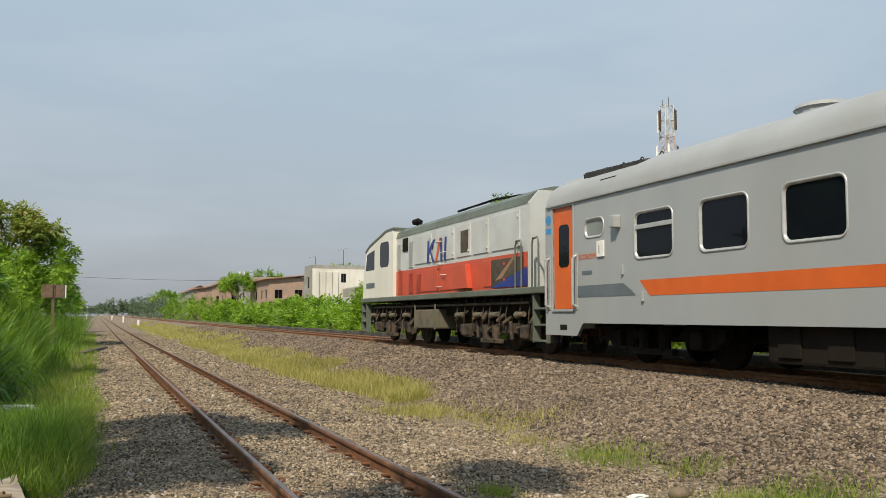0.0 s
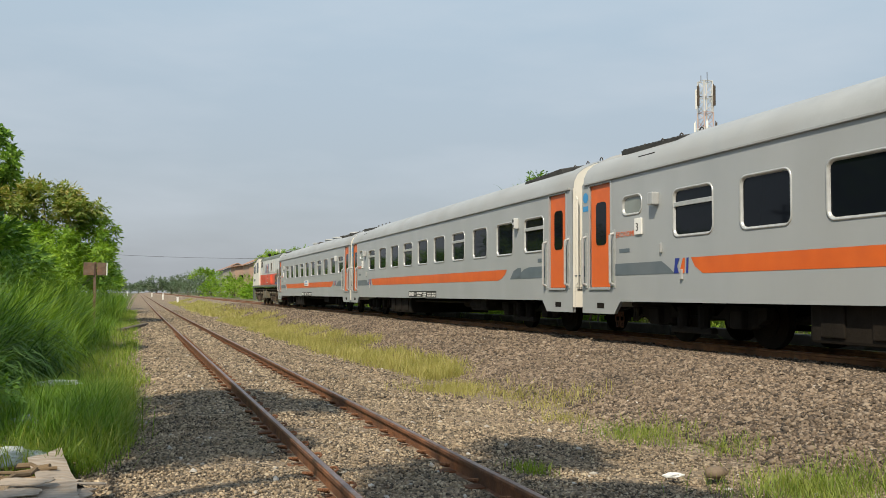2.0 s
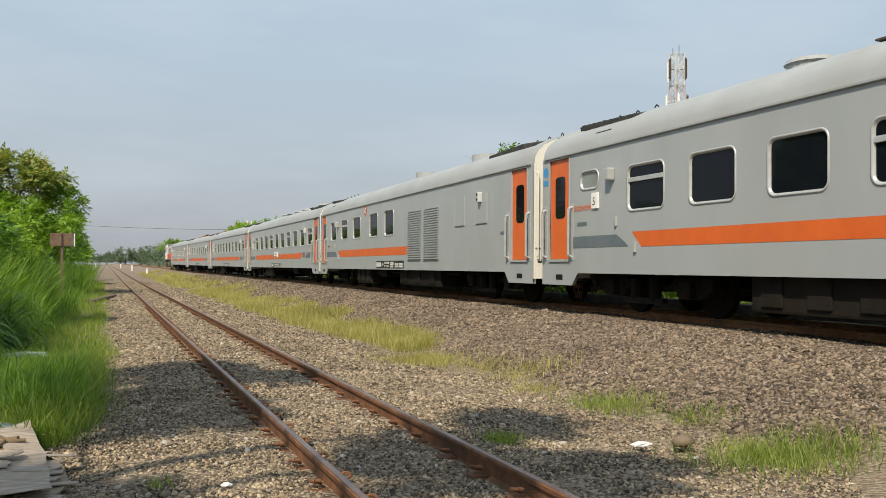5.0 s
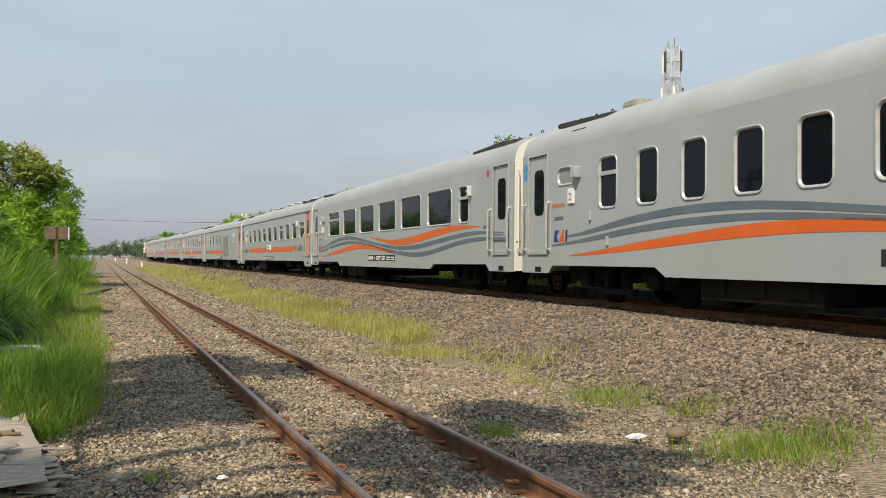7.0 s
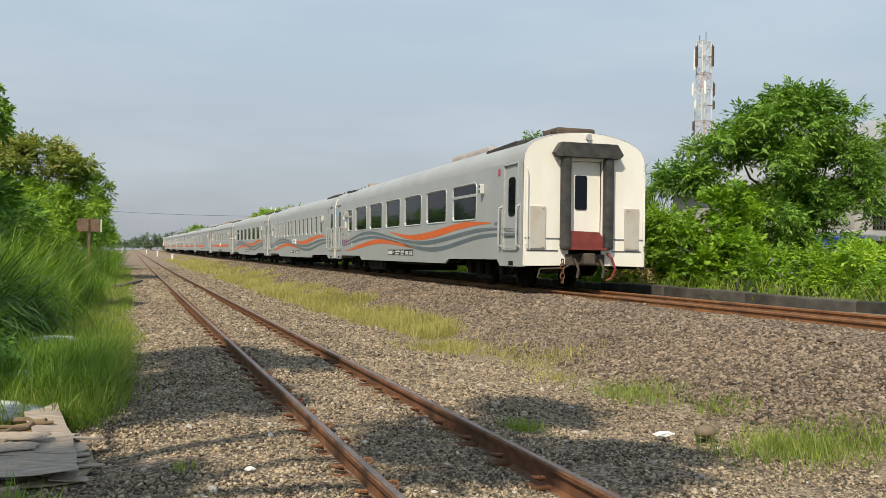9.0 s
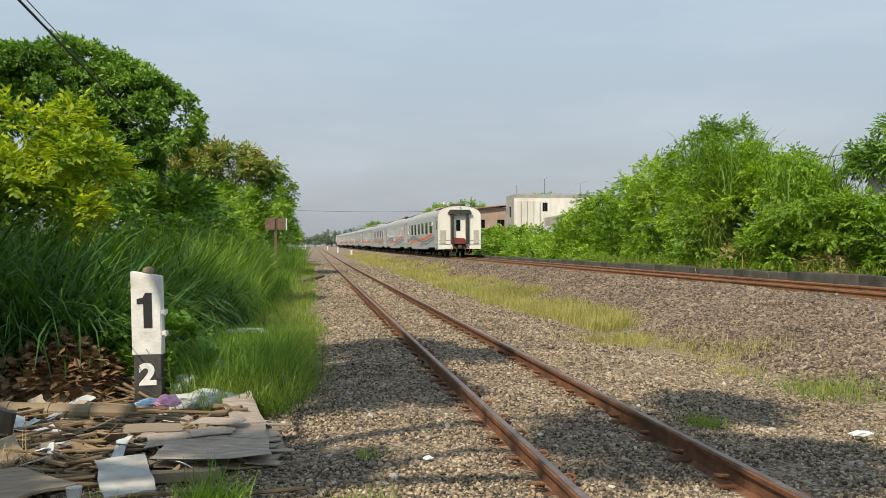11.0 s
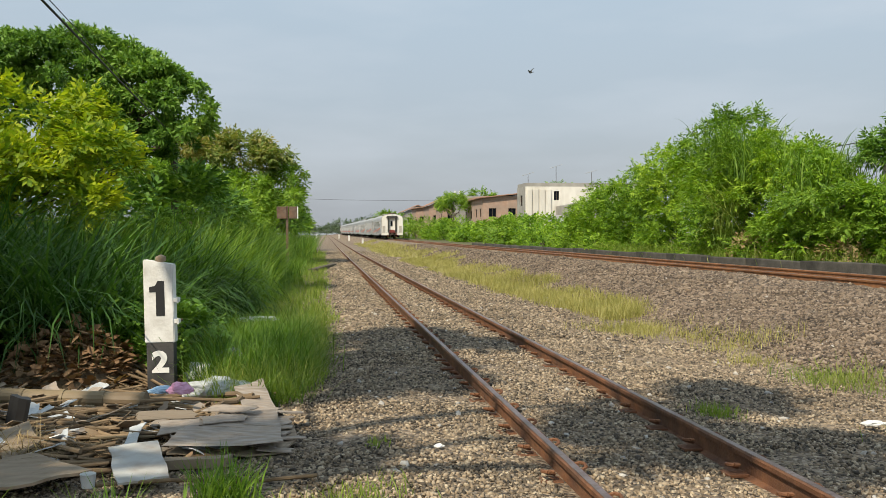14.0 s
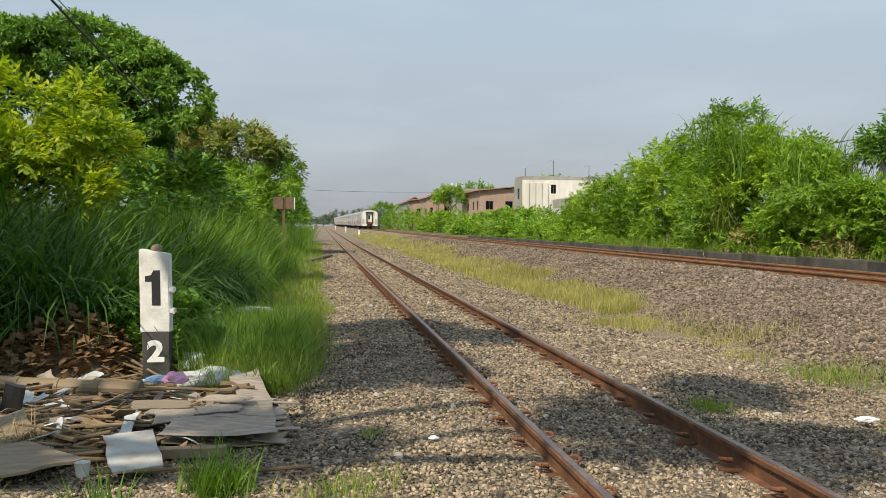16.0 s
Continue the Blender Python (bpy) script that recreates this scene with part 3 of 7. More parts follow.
def bogie(car, y, axles, r, material):
    """Side frames with springs and axle boxes; the wheels are parts of it."""
    half = axles / 2
    bm = bmesh.new()
    for s in (-1, 1):
        x0, x1 = sorted((s * 0.98, s * 1.12))
        prism(bm, [(-half - 0.55, 0.46), (-half - 0.55, 0.62), (-0.75, 0.66), (-0.5, 0.48), (0.5, 0.48), (0.75, 0.66), (half + 0.55, 0.62), (half + 0.55, 0.46), (half + 0.2, 0.3), (half - 0.25, 0.3), (half - 0.4, 0.44), (-half + 0.4, 0.44), (-half + 0.25, 0.3), (-half - 0.2, 0.3)], "x", x0, x1)
        for k in (-1, 1):
            box(bm, s * 1.16 - 0.08, s * 1.16 + 0.08, k * half - 0.14, k * half + 0.14, r - 0.12, r + 0.16, 0.03)
            for q in (-0.3, 0.3):
                rod(bm, (s * 1.06, k * half + q, 0.34), (s * 1.06, k * half + q, 0.58), 0.085, 10)
            rod(bm, (s * 1.2, k * 0.28, 0.28), (s * 1.2, k * 0.28, 0.62), 0.1, 10)
        box(bm, s * 1.2 - 0.06, s * 1.2 + 0.06, -0.55, 0.55, 0.2, 0.3, 0.02)
    box(bm, -1.0, 1.0, -0.25, 0.25, 0.42, 0.66, 0.03)
    b = part("bogie", bm, material, car)
    b.matrix_basis = pose(0, y, 0)
    for k in (-1, 1):
        for s in (-1, 1):
            w = part("wheel", wheel_mesh(bmesh.new(), r, 0, 0.12), material, b)
            w.matrix_basis = pose(s * 0.567, k * half, r, 0, 0, 0 if s < 0 else 180)
        ax = part("axle", rod(bmesh.new(), (-0.6, 0, 0), (0.6, 0, 0), 0.07, 10), M_BOGIE, b)
        ax.matrix_basis = pose(0, k * half, r)
    return b


def carriage(label, style):
    WINDOW_MESHES.clear()
    DOOR_MESHES.clear()
    car = thing("railway_carriage", label, "train carriage", "carriages of the passenger train")
    wave = style in ("wave_wide", "wave_narrow", "wave_tail")
    if style == "economy":
        wins = [(3.08 + 1.67 * k, 4.12 + 1.67 * k, 1.73, 2.49, k % 3 == 0) for k in range(10)]
    elif style == "dining":
        wins = [(1.95, 2.92, 1.8, 2.54, False), (3.72, 4.76, 1.8, 2.55, True), (5.56, 6.62, 1.78, 2.56, False), (7.82, 8.86, 1.78, 2.57, False), (9.64, 10.66, 1.76, 2.58, False)]
    elif style == "wave_narrow":
        wins = [(3.02 + 1.18 * k, 3.6 + 1.18 * k, 1.69, 2.59, k in (0, 12)) for k in range(13)]
    elif style == "wave_wide":
        wins = [(3.12 + 2.37 * k, 4.95 + 2.37 * k, 1.68, 2.6, k == 0) for k in range(6)] + [(17.3, 17.95, 1.68, 2.58, True)]
    else:
        wins = [(2.5, 3.28, 1.7, 2.58, True)] + [(3.9 + 2.37 * k, 5.74 + 2.37 * k, 1.68, 2.62, k == 5) for k in range(6)]
    small = (1.5, 2.15, 2.2, 2.54)
    doors = (0.3, CAR_L - 1.08)
    if wave:
        skirt = [(0, 0.54), (1.15, 0.54), (1.32, 0.69), (4.7, 0.69), (4.98, 0.54), (CAR_L - 5.3, 0.54), (CAR_L - 5.02, 0.67), (CAR_L - 1.5, 0.69), (CAR_L - 1.3, 0.54), (CAR_L, 0.54)]
    else:
        skirt = [(0, 0.46), (1.2, 0.46), (1.42, 0.69), (CAR_L - 1.42, 0.69), (CAR_L - 1.2, 0.46), (CAR_L, 0.46)]
    holes = [w[:4] for w in wins] + [(d, d + 0.78, 0.92, 2.87) for d in doors]
    if style != "dining":
        holes.append(small)
    for s in (-1, 1):
        part("side_wall", side_panel(bmesh.new(), s, holes, skirt), M_GREY, car)
        for w in wins:
            window(car, s, *w)
        for d in doors:
            coach_door(car, s, d, M_GREY if wave else M_ORANGE, s)
        if style != "dining":
            window(car, s, *small, False)
    # roof with its gutter
    bm = bmesh.new()
    rows = []
    for d, q, low in ((CAR_L, 0.985, 9), (CAR_L - 0.3, 1, 9), (CAR_L - 0.4, 1, 3.34), (CAR_L - 2.85, 1, 3.34), (CAR_L - 3.05, 1, 3.47), (CAR_L - 3.35, 1, 9), (3.35, 1, 9), (3.05, 1, 3.47), (2.85, 1, 3.34), (0.4, 1, 3.34), (0.3, 1, 9), (0, 0.985, 9)):
        rows.append([bm.verts.new((x * q, fy(d), min(low, 2.92 + (z - 2.92) * (1 if q == 1 else 0.95)))) for x, z in ROOF_ARC])
    for a, b in zip(rows, rows[1:]):
        for i in range(len(a) - 1):
            bm.faces.new((a[i], a[i + 1], b[i + 1], b[i]))
    part("roof", bm, M_ROOF, car, smooth=True)
    for s in () if wave else (-1, 1):
        bm = bmesh.new()
        box(bm, s * 1.56 - 0.03, s * 1.56 + 0.03, fy(CAR_L - 0.1), fy(0.1), 2.895, 2.94, 0.01)
        part("gutter", bm, M_ROOF, car)
    # end walls with the passage, its rubber bellows and panels
    for e in (1, -1):
        y = e * CAR_L / 2
        bm = bmesh.new()
        arc = [(x * 0.985, 2.92 + (z - 2.92) * 0.95) for x, z in ROOF_ARC]
        half_l = [(-1.535, 0.56), (-0.42, 0.58), (-0.42, 2.95), (0.0, 2.95)] + [p for p in reversed(arc) if p[0] <= 0][::-1]
        for hs in (-1, 1):
            pts = [(hs * -abs(px) if px else 0.0, pz) for px, pz in half_l]
            prism(bm, pts, "y", y - e * 0.005, y - e * 0.06)
        ew = part("end_wall", bm, M_CREAM, car, "cream painted end wall")
        bm = bmesh.new()
        box(bm, -0.42, 0.42, *sorted((y - e * 0.09, y - e * 0.14)), 0.95, 2.95, 0.01)
        pd = part("passage_door", bm, M_CREAM, car)
        bm = bmesh.new()
        prism(bm, [(px * 1.0 - 0.08, pz + 2.24) for px, pz in rrect(0.3, 0.78, 0.05, 3)], "y", *sorted((y - e * 0.07, y - e * 0.1)))
        part("pane", bm, M_GLASS, pd, "dark tinted glass")
        for s in (-1, 1):
            bm = bmesh.new()
            box(bm, *sorted((s * 0.42, s * 0.66)), *sorted((y - e * 0.02, y + e * 0.17)), 0.93, 3.12, 0.085)
            part("bellows_post", bm, M_RUBBER, car, "black rubber bellows")
            bm = bmesh.new()
            box(bm, *sorted((s * 1.0, s * 1.38)), *sorted((y - e * 0.01, y + e * 0.035)), 0.95, 1.9, 0.012)
            for q in (0.98, 1.84):
                box(bm, *sorted((s * 1.05, s * 1.1)), *sorted((y + e * 0.03, y + e * 0.05)), q, q + 0.05, 0.005)
            part("end_hatch", bm, M_HATCH, car, "stained pale grey hatch panel")
            part("seam", box(bmesh.new(), *sorted((s * 0.68, s * 1.45)), *sorted((y - e * 0.006, y + e * 0.01)), 0.9, 0.918), M_BLACK, car)
            bm = bmesh.new()
            pipe(bm, [(s * 1.48, y + e * 0.03, 1.0), (s * 1.48, y + e * 0.09, 1.05), (s * 1.48, y + e * 0.09, 2.7), (s * 1.48, y + e * 0.03, 2.75)], 0.012, 6)
            part("end_rail", bm, M_CREAM, car)
        bm = bmesh.new()
        prism(bm, [(-0.86, 3.1), (-0.7, 3.34), (0.7, 3.34), (0.86, 3.1), (0.78, 3.02), (-0.78, 3.02)], "y", *sorted((y - e * 0.02, y + e * 0.2)))
        part("bellows_hood", bm, M_RUBBER, car, "black rubber hood")
        bm = bmesh.new()
        prism(bm, [(-0.4, 0.96), (0.4, 0.96), (0.4, 1.22), (0.3, 1.34), (-0.4, 1.36)], "y", *sorted((y - e * 0.02, y + e * 0.1)))
        box(bm, -0.44, 0.44, *sorted((y - e * 0.02, y + e * 0.24)), 0.93, 0.98, 0.01)
        part("footplate", bm, M_DKRED, car, "raised red footplate")
        bm = bmesh.new()
        rod(bm, (0.05, y - e * 0.01, 3.5), (0.05, y + e * 0.05, 3.5), 0.07, 12)
        part("tail_lamp", bm, M_ALU, car)
        bm = bmesh.new()
        box(bm, -0.14, 0.14, *sorted((y - e * 0.1, y + e * 0.26)), 0.6, 0.86, 0.04)
        box(bm, -0.5, 0.5, *sorted((y - e * 0.15, y + e * 0.02)), 0.58, 0.84, 0.03)
        for q in (-0.3, 0.34):
            pipe(bm, [(q, y + e * 0.05, 0.75), (q + 0.06, y + e * 0.16, 0.5), (q + 0.03, y + e * 0.15, 0.3), (q + 0.12, y + e * 0.08, 0.42)], 0.03, 7)
        pipe(bm, [(-1.2, y + e * 0.04, 0.3), (-1.15, y + e * 0.07, 0.5), (-0.55, y + e * 0.07, 0.52), (-0.4, y + e * 0.05, 0.6)], 0.018, 6)
        part("coupler", bm, M_BOGIE, car, "dusty automatic coupler with hoses")
        bm = bmesh.new()
        for k in range(5):
            q, a = 0.72 - 0.11 * k, (0.045, 0.0) if k % 2 else (0.0, 0.045)
            pipe(bm, [(-0.62 + a[0], y + e * (0.12 + a[1]), q), (-0.62 + a[0], y + e * (0.12 + a[1]), q - 0.1), (-0.62 - a[0], y + e * (0.12 - a[1]), q - 0.1), (-0.62 - a[0], y + e * (0.12 - a[1]), q), (-0.62 + a[0], y + e * (0.12 + a[1]), q)], 0.016, 5)
        part("chain", bm, M_RUST, car, "rusty safety chain")
        bm = bmesh.new()
        pipe(bm, [(0.55, y + e * 0.04, 0.86), (0.6, y + e * 0.16, 0.74), (0.68, y + e * 0.18, 0.5), (0.62, y + e * 0.12, 0.3), (0.5, y + e * 0.08, 0.24)], 0.03, 7)
        part("brake_hose", bm, M_DKRED, car, "worn red brake hose")
        bm = bmesh.new()
        box(bm, -1.5, 1.5, *sorted((y - e * 0.006, y + e * 0.008)), 1.17, 1.195)
        part("end_stripe", bm, M_SLATE, car)
    # floor, underframe, equipment boxes and bogies
    bm = bmesh.new()
    box(bm, -1.48, 1.48, fy(CAR_L - 0.1), fy(0.1), 0.8, 0.95)
    for x in (-0.5, 0.5):
        box(bm, x - 0.1, x + 0.1, fy(CAR_L - 0.3), fy(0.3), 0.68, 0.8)
    part("underframe", bm, M_UNDER, car)
    gear = {"economy": ((5.9, 8.4, 0.2), (14.2, 15.4, 0.4)), "dining": ((5.6, 7.5, 0.2), (8.6, 9.4, 0.45), (10.8, 14.5, 0.24))}.get(style, ((5.6, 8.0, 0.22), (9.6, 13.4, 0.46)))
    for d0, d1, z in gear:
        bm = bmesh.new()
        box(bm, -1.38, 1.38, fy(d1), fy(d0), z, 0.78, 0.04)
        eb = part("equipment_box", bm, M_UNDER, car)
        for k in range(3):
            yk = fy(d0 + (d1 - d0) * (k + 0.5) / 3)
            part("lid", box(bmesh.new(), -1.41, -1.37, yk - 0.2, yk + 0.2, z + 0.08, 0.68, 0.015), M_UNDER, eb)
    bm = bmesh.new()
    pipe(bm, [(-1.2, fy(7.6), 0.6), (-1.2, fy(15.5), 0.6)], 0.035)
    rod(bm, (-0.8, fy(12.4), 0.6), (-0.8, fy(13.6), 0.6), 0.16, 14)
    part("pipework", bm, M_UNDER, car)
    for d in (3.1, CAR_L - 3.1):
        bogie(car, fy(d), 2.2, 0.43, M_UNDER)
    for d in (0.68, CAR_L - 0.68):      # entrance steps
        for s in (-1, 1):
            bm = bmesh.new()
            box(bm, *sorted((s * 1.2, s * 1.52)), fy(d) - 0.38, fy(d) + 0.38, 0.5, 0.54, 0.01)
            box(bm, *sorted((s * 1.5, s * 1.556)), fy(d) - 0.16, fy(d) + 0.1, 0.56, 0.66, 0.006)
            part("step", bm, M_UNDER, car)
    # roof gear: cooling units in the sunken deck at both ends, ventilators
    for e in (1, -1):
        for side in (-1, 1):
            bm = bmesh.new()
            ridge = [(-0.98, -0.05), (-0.98, 0.03)]
            for k in range(10):
                a = -0.95 + k * 0.19
                ridge += [(a + 0.02, 0.03), (a + 0.03, 0.05), (a + 0.15, 0.05), (a + 0.16, 0.03)]
            prism(bm, ridge + [(0.98, 0.03), (0.98, -0.05)], "x", -0.5, 0.5)
            ac = part("cooling_panel", bm, M_RUBBER, car, "dark slatted cooling panel")
            ac.matrix_basis = pose(side * 0.78, e * fy(2.0), 3.49, 1.5 * e, side * 11, 0)
        bm = bmesh.new()
        box(bm, -0.9, 0.9, -1.15, 1.1, 3.3, 3.4, 0.03)
        box(bm, -0.3, 0.3, -1.05, 1.0, 3.4, 3.6, 0.03)
        uc = part("cooling_unit", bm, M_BOGIE, car, "grimy cooling unit housing")
        uc.matrix_basis = pose(0, e * fy(1.75), 0)
        for k in range(4):
            bm = bmesh.new()
            yk = -0.95 + k * 0.6
            pipe(bm, [(-0.55, yk, 3.4), (-0.55, yk, 3.66), (-0.55, yk + 0.05, 3.69), (-0.55, yk + 0.1, 3.66), (-0.55, yk + 0.1, 3.4)], 0.012, 5)
            ey = part("lifting_eye", bm, M_BOGIE, car)
            ey.matrix_basis = pose(0, e * fy(1.55), 0)
        bm = bmesh.new()
        pipe(bm, [(-0.2, fy(2.6), 3.5), (-0.25, fy(2.9), 3.63), (-0.2, fy(3.3), 3.66), (-0.1, fy(3.8), 3.65)], 0.025, 6)
        cb = part("cable_duct", bm, M_UNDER, car)
        cb.matrix_basis = pose(0, 0, 0, 0, 0, 0 if e > 0 else 180)
    bm = bmesh.new()
    for k in range(4):
        box(bm, -0.012, 0.004, -0.26, 0.26, k * 0.045, k * 0.045 + 0.022)
    lv = part("roof_louvre", bm, M_UNDER, car)
    lv.matrix_basis = pose(-1.515, fy(2.18), 3.06, 0, 22, 0)
    if style == "economy":
        for d, drum in ((15.3, True), (13.5, False), (11.3, True), (9.3, True), (7.4, False), (5.6, True)):
            bm = bmesh.new()
            if drum:
                rod(bm, (0, fy(d), 3.55), (0, fy(d), 3.77), 0.38, 20)
                rod(bm, (0, fy(d), 3.77), (0, fy(d), 3.83), 0.42, 20, 0.38)
            else:
                box(bm, -0.35, 0.35, fy(d) - 0.3, fy(d) + 0.3, 3.55, 3.72, 0.03)
                box(bm, -0.4, 0.4, fy(d) - 0.34, fy(d) + 0.34, 3.72, 3.75, 0.008)
            part("roof_ventilator", bm, M_ROOF if drum else M_BOGIE, car)
    elif wave:
        bm = bmesh.new()
        box(bm, -0.75, -0.1, fy(2.98), fy(2.45), 3.4, 3.72, 0.12)
        part("roof_box", bm, M_TAN, car, "sun-bleached tan roof box")
        if style == "wave_tail":
            bm = bmesh.new()
            box(bm, -1.0, 1.0, fy(17.0), fy(14.0), 3.4, 3.65, 0.08)
            part("roof_box", bm, surf("faded_brown_roof", (0.33, 0.29, 0.27), (0.42, 0.38, 0.36), 3, 0.7, dirt=(0.25, 0.22, 0.2), dirt_amount=0.4), car, "faded brownish roof hump")
            bm = bmesh.new()
            box(bm, -0.5, 0.5, fy(20.0), fy(19.2), 3.6, 3.78, 0.06)
            part("roof_box", bm, M_BOGIE, car, "weathered roof box")
    else:
        bm = bmesh.new()
        part("roof_ventilator", rod(bm, (0, fy(9.6), 3.6), (0, fy(9.6), 3.86), 0.46, 20), M_ROOF, car)
        part("roof_ventilator", rod(bmesh.new(), (0, fy(14.5), 3.6), (0, fy(14.5), 3.86), 0.46, 20), M_ROOF, car)
    # livery and fittings
    LAMP_D = 2.24 if wave else 3.14 if style == "dining" else 2.53
    for s in (-1, 1):
        bm = bmesh.new()
        box(bm, *sorted((s * CAR_W, s * (CAR_W + 0.14))), fy(LAMP_D + 0.16), fy(LAMP_D), 2.29, 2.5, 0.02)
        part("side_lamp_box", bm, M_ALU, car)
        bm = bmesh.new()
        box(bm, *sorted((s * CAR_W, s * (CAR_W + 0.12))), fy(18.15 if wave else 17.81), fy(18.03 if wave else 17.69), 2.3, 2.54, 0.02)
        sp = part("loudspeaker", bm, M_LOCO, car)
        for z in (2.36, 2.48):
            bm = bmesh.new()
            rod(bm, (s * (CAR_W + 0.11), fy(18.09 if wave else 17.75), z), (s * (CAR_W + 0.126), fy(18.09 if wave else 17.75), z), 0.042, 12)
            part("speaker_cone", bm, M_BLACK, sp)
        if style != "dining":
            bm = bmesh.new()
            box(bm, *sorted((s * CAR_W, s * (CAR_W + 0.03))), fy(2.17), fy(1.95), 1.84, 2.12, 0.006)
            part("number_plate_box", bm, M_WHITE, car)
        for d, z in ((2.72, 1.5), (3.3, 1.05)):
            part("lamp_bracket", box(bmesh.new(), *sorted((s * CAR_W, s * (CAR_W + 0.04))), fy(d + 0.05), fy(d), z, z + 0.16, 0.008), M_ALU, car)
        decal(car, "sticker", s, [(0.06, 2.42), (0.2, 2.42), (0.2, 2.56), (0.06, 2.56)] if wave else [(0.04, 2.4), (0.24, 2.4), (0.24, 2.5), (0.04, 2.5)], M_LBLUE, 0.005, "sky blue sticker")
        decal(car, "sticker", s, [(0.14 + 0.1 * math.cos(a), 2.66 + 0.1 * math.sin(a)) for a in [k * 0.5236 for k in range(12)]], M_LBLUE, 0.005, "round sky blue sticker")
        decal(car, "step_label", s, [(1.4, 1.55), (1.75, 1.55), (1.75, 1.62), (1.4, 1.62)], M_SLATE, 0.005)
        decal(car, "step_label", s, [(18.85, 1.5), (19.15, 1.5), (19.15, 1.58), (18.85, 1.58)], M_SLATE, 0.005)
        if wave:
            decal(car, "sticker", s, [(19.04, 2.66), (19.18, 2.66), (19.18, 2.82), (19.04, 2.82)], M_PINK, 0.005, "magenta sticker")
            ribbon(car, "wave_stripe", ((1.9, 1.2), (4.3, 1.5), (6.0, 1.58), (7.4, 1.53), (9.4, 1.33), (11.5, 1.17), (13.4, 1.1), (15.4, 1.23), (17.2, 1.38), (18.6, 1.44), (20.0, 1.38)), (0.04, 0.12, 0.125, 0.1, 0.07, 0.1, 0.13, 0.12, 0.1, 0.02), M_SLATE, s)
            ribbon(car, "wave_stripe", ((1.3, 1.05), (4.7, 1.34), (6.3, 1.4), (7.6, 1.38), (9.6, 1.23), (11.5, 1.05), (13.1, 0.94), (14.1, 0.9), (15.6, 1.0), (17.2, 1.21), (18.6, 1.29), (20.3, 1.25)), (0.03, 0.1, 0.115, 0.09, 0.05, 0.1, 0.135, 0.12, 0.1, 0.05), M_SLATE, s)
            ribbon(car, "wave_stripe", ((2.0, 0.86), (5.5, 1.12), (7.0, 1.22), (8.2, 1.24), (10.1, 1.15), (12.1, 0.96)), (0.02, 0.14, 0.18, 0.14, 0.02), M_ORANGE, s)
            ribbon(car, "wave_stripe", ((9.3, 1.55), (10.8, 1.36), (12.4, 1.28), (14.1, 1.36), (16.1, 1.54), (17.5, 1.6), (18.6, 1.56)), (0.02, 0.12, 0.2, 0.2, 0.16, 0.02), M_ORANGE, s)
            logo(car, s, 1.37, 1.14, 0.55, 0.22)
            if style == "wave_tail":
                decal(car, "sticker", s, [(2.2 + 0.11 * math.cos(a), 1.24 + 0.16 * math.sin(a)) for a in [k * 0.3927 for k in range(16)]], M_PINK, 0.007, "round pink sticker")
            marking_plate(car, s, 9.0, 12.06, 0.74, 0.93)
            words(car, s, "EKSEKUTIF", 1.55, 1.83, 0.1, M_ORANGE)
        else:
            decal(car, "grey_stripe", s, [(1.22, 1.15), (3.12, 1.15), (2.98, 1.24), (2.75, 1.36), (1.22, 1.36)], M_SLATE)
            decal(car, "grey_stripe", s, [(0.0, 1.15), (0.16, 1.15), (0.16, 1.36), (0.0, 1.36)], M_SLATE)
            end = 12.0 if style == "dining" else 16.55
            decal(car, "orange_stripe", s, [(3.5, 1.14), (end, 1.14), (end + 0.25, 1.19), (end + 0.45, 1.28), (end + 0.56, 1.39), (3.22, 1.39)], M_ORANGE, 0.004, "long orange stripe")
            if style == "economy":
                logo(car, s, 17.18, 1.2, 0.46, 0.22)
                decal(car, "grey_stripe", s, [(17.7, 1.16), (19.28, 1.16), (19.28, 1.41), (18.4, 1.41), (18.1, 1.37), (17.9, 1.28)], M_SLATE)
                words(car, s, "EKONOMI", 1.6, 1.87, 0.135, M_ORANGE)
                marking_plate(car, s, 8.76, 11.7, 0.71, 0.91)
            else:
                marking_plate(car, s, 8.7, 11.75, 0.73, 0.97, ("AC/TS/220/380V", "BK-35.000KG"))
                decal(car, "sticker", s, [(7.28 + 0.19 * math.cos(a), 2.72 + 0.19 * math.sin(a)) for a in [k * 0.3142 for k in range(20)]], M_ORANGE, 0.005, "round orange dining sign")
                decal(car, "sticker", s, [(7.28 + 0.1 * math.cos(a), 2.72 + 0.1 * math.sin(a)) for a in [k * 0.5236 for k in range(12)]], M_WHITE, 0.008, "white disc")
                decal(car, "sticker", s, [(7.28 + 0.06 * math.cos(a), 2.72 + 0.06 * math.sin(a)) for a in [k * 0.5236 for k in range(12)]], M_ORANGE, 0.01, "orange plate symbol")
                for d in (12.15, 13.6):
                    bm = bmesh.new()
                    for k in range(22):
                        box(bm, *sorted((s * (CAR_W + 0.002), s * (CAR_W + 0.05))), fy(d + 1.2), fy(d), 1.0 + k * 0.065, 1.035 + k * 0.065)
                    part("louvre_door", bm, M_GREY, car, "grey louvred generator door")
                for d in (16.0, 17.4):
                    part("vent_panel", box(bmesh.new(), *sorted((s * CAR_W, s * (CAR_W + 0.02))), fy(d + 0.7), fy(d), 1.8, 2.5, 0.02), M_GREY, car)
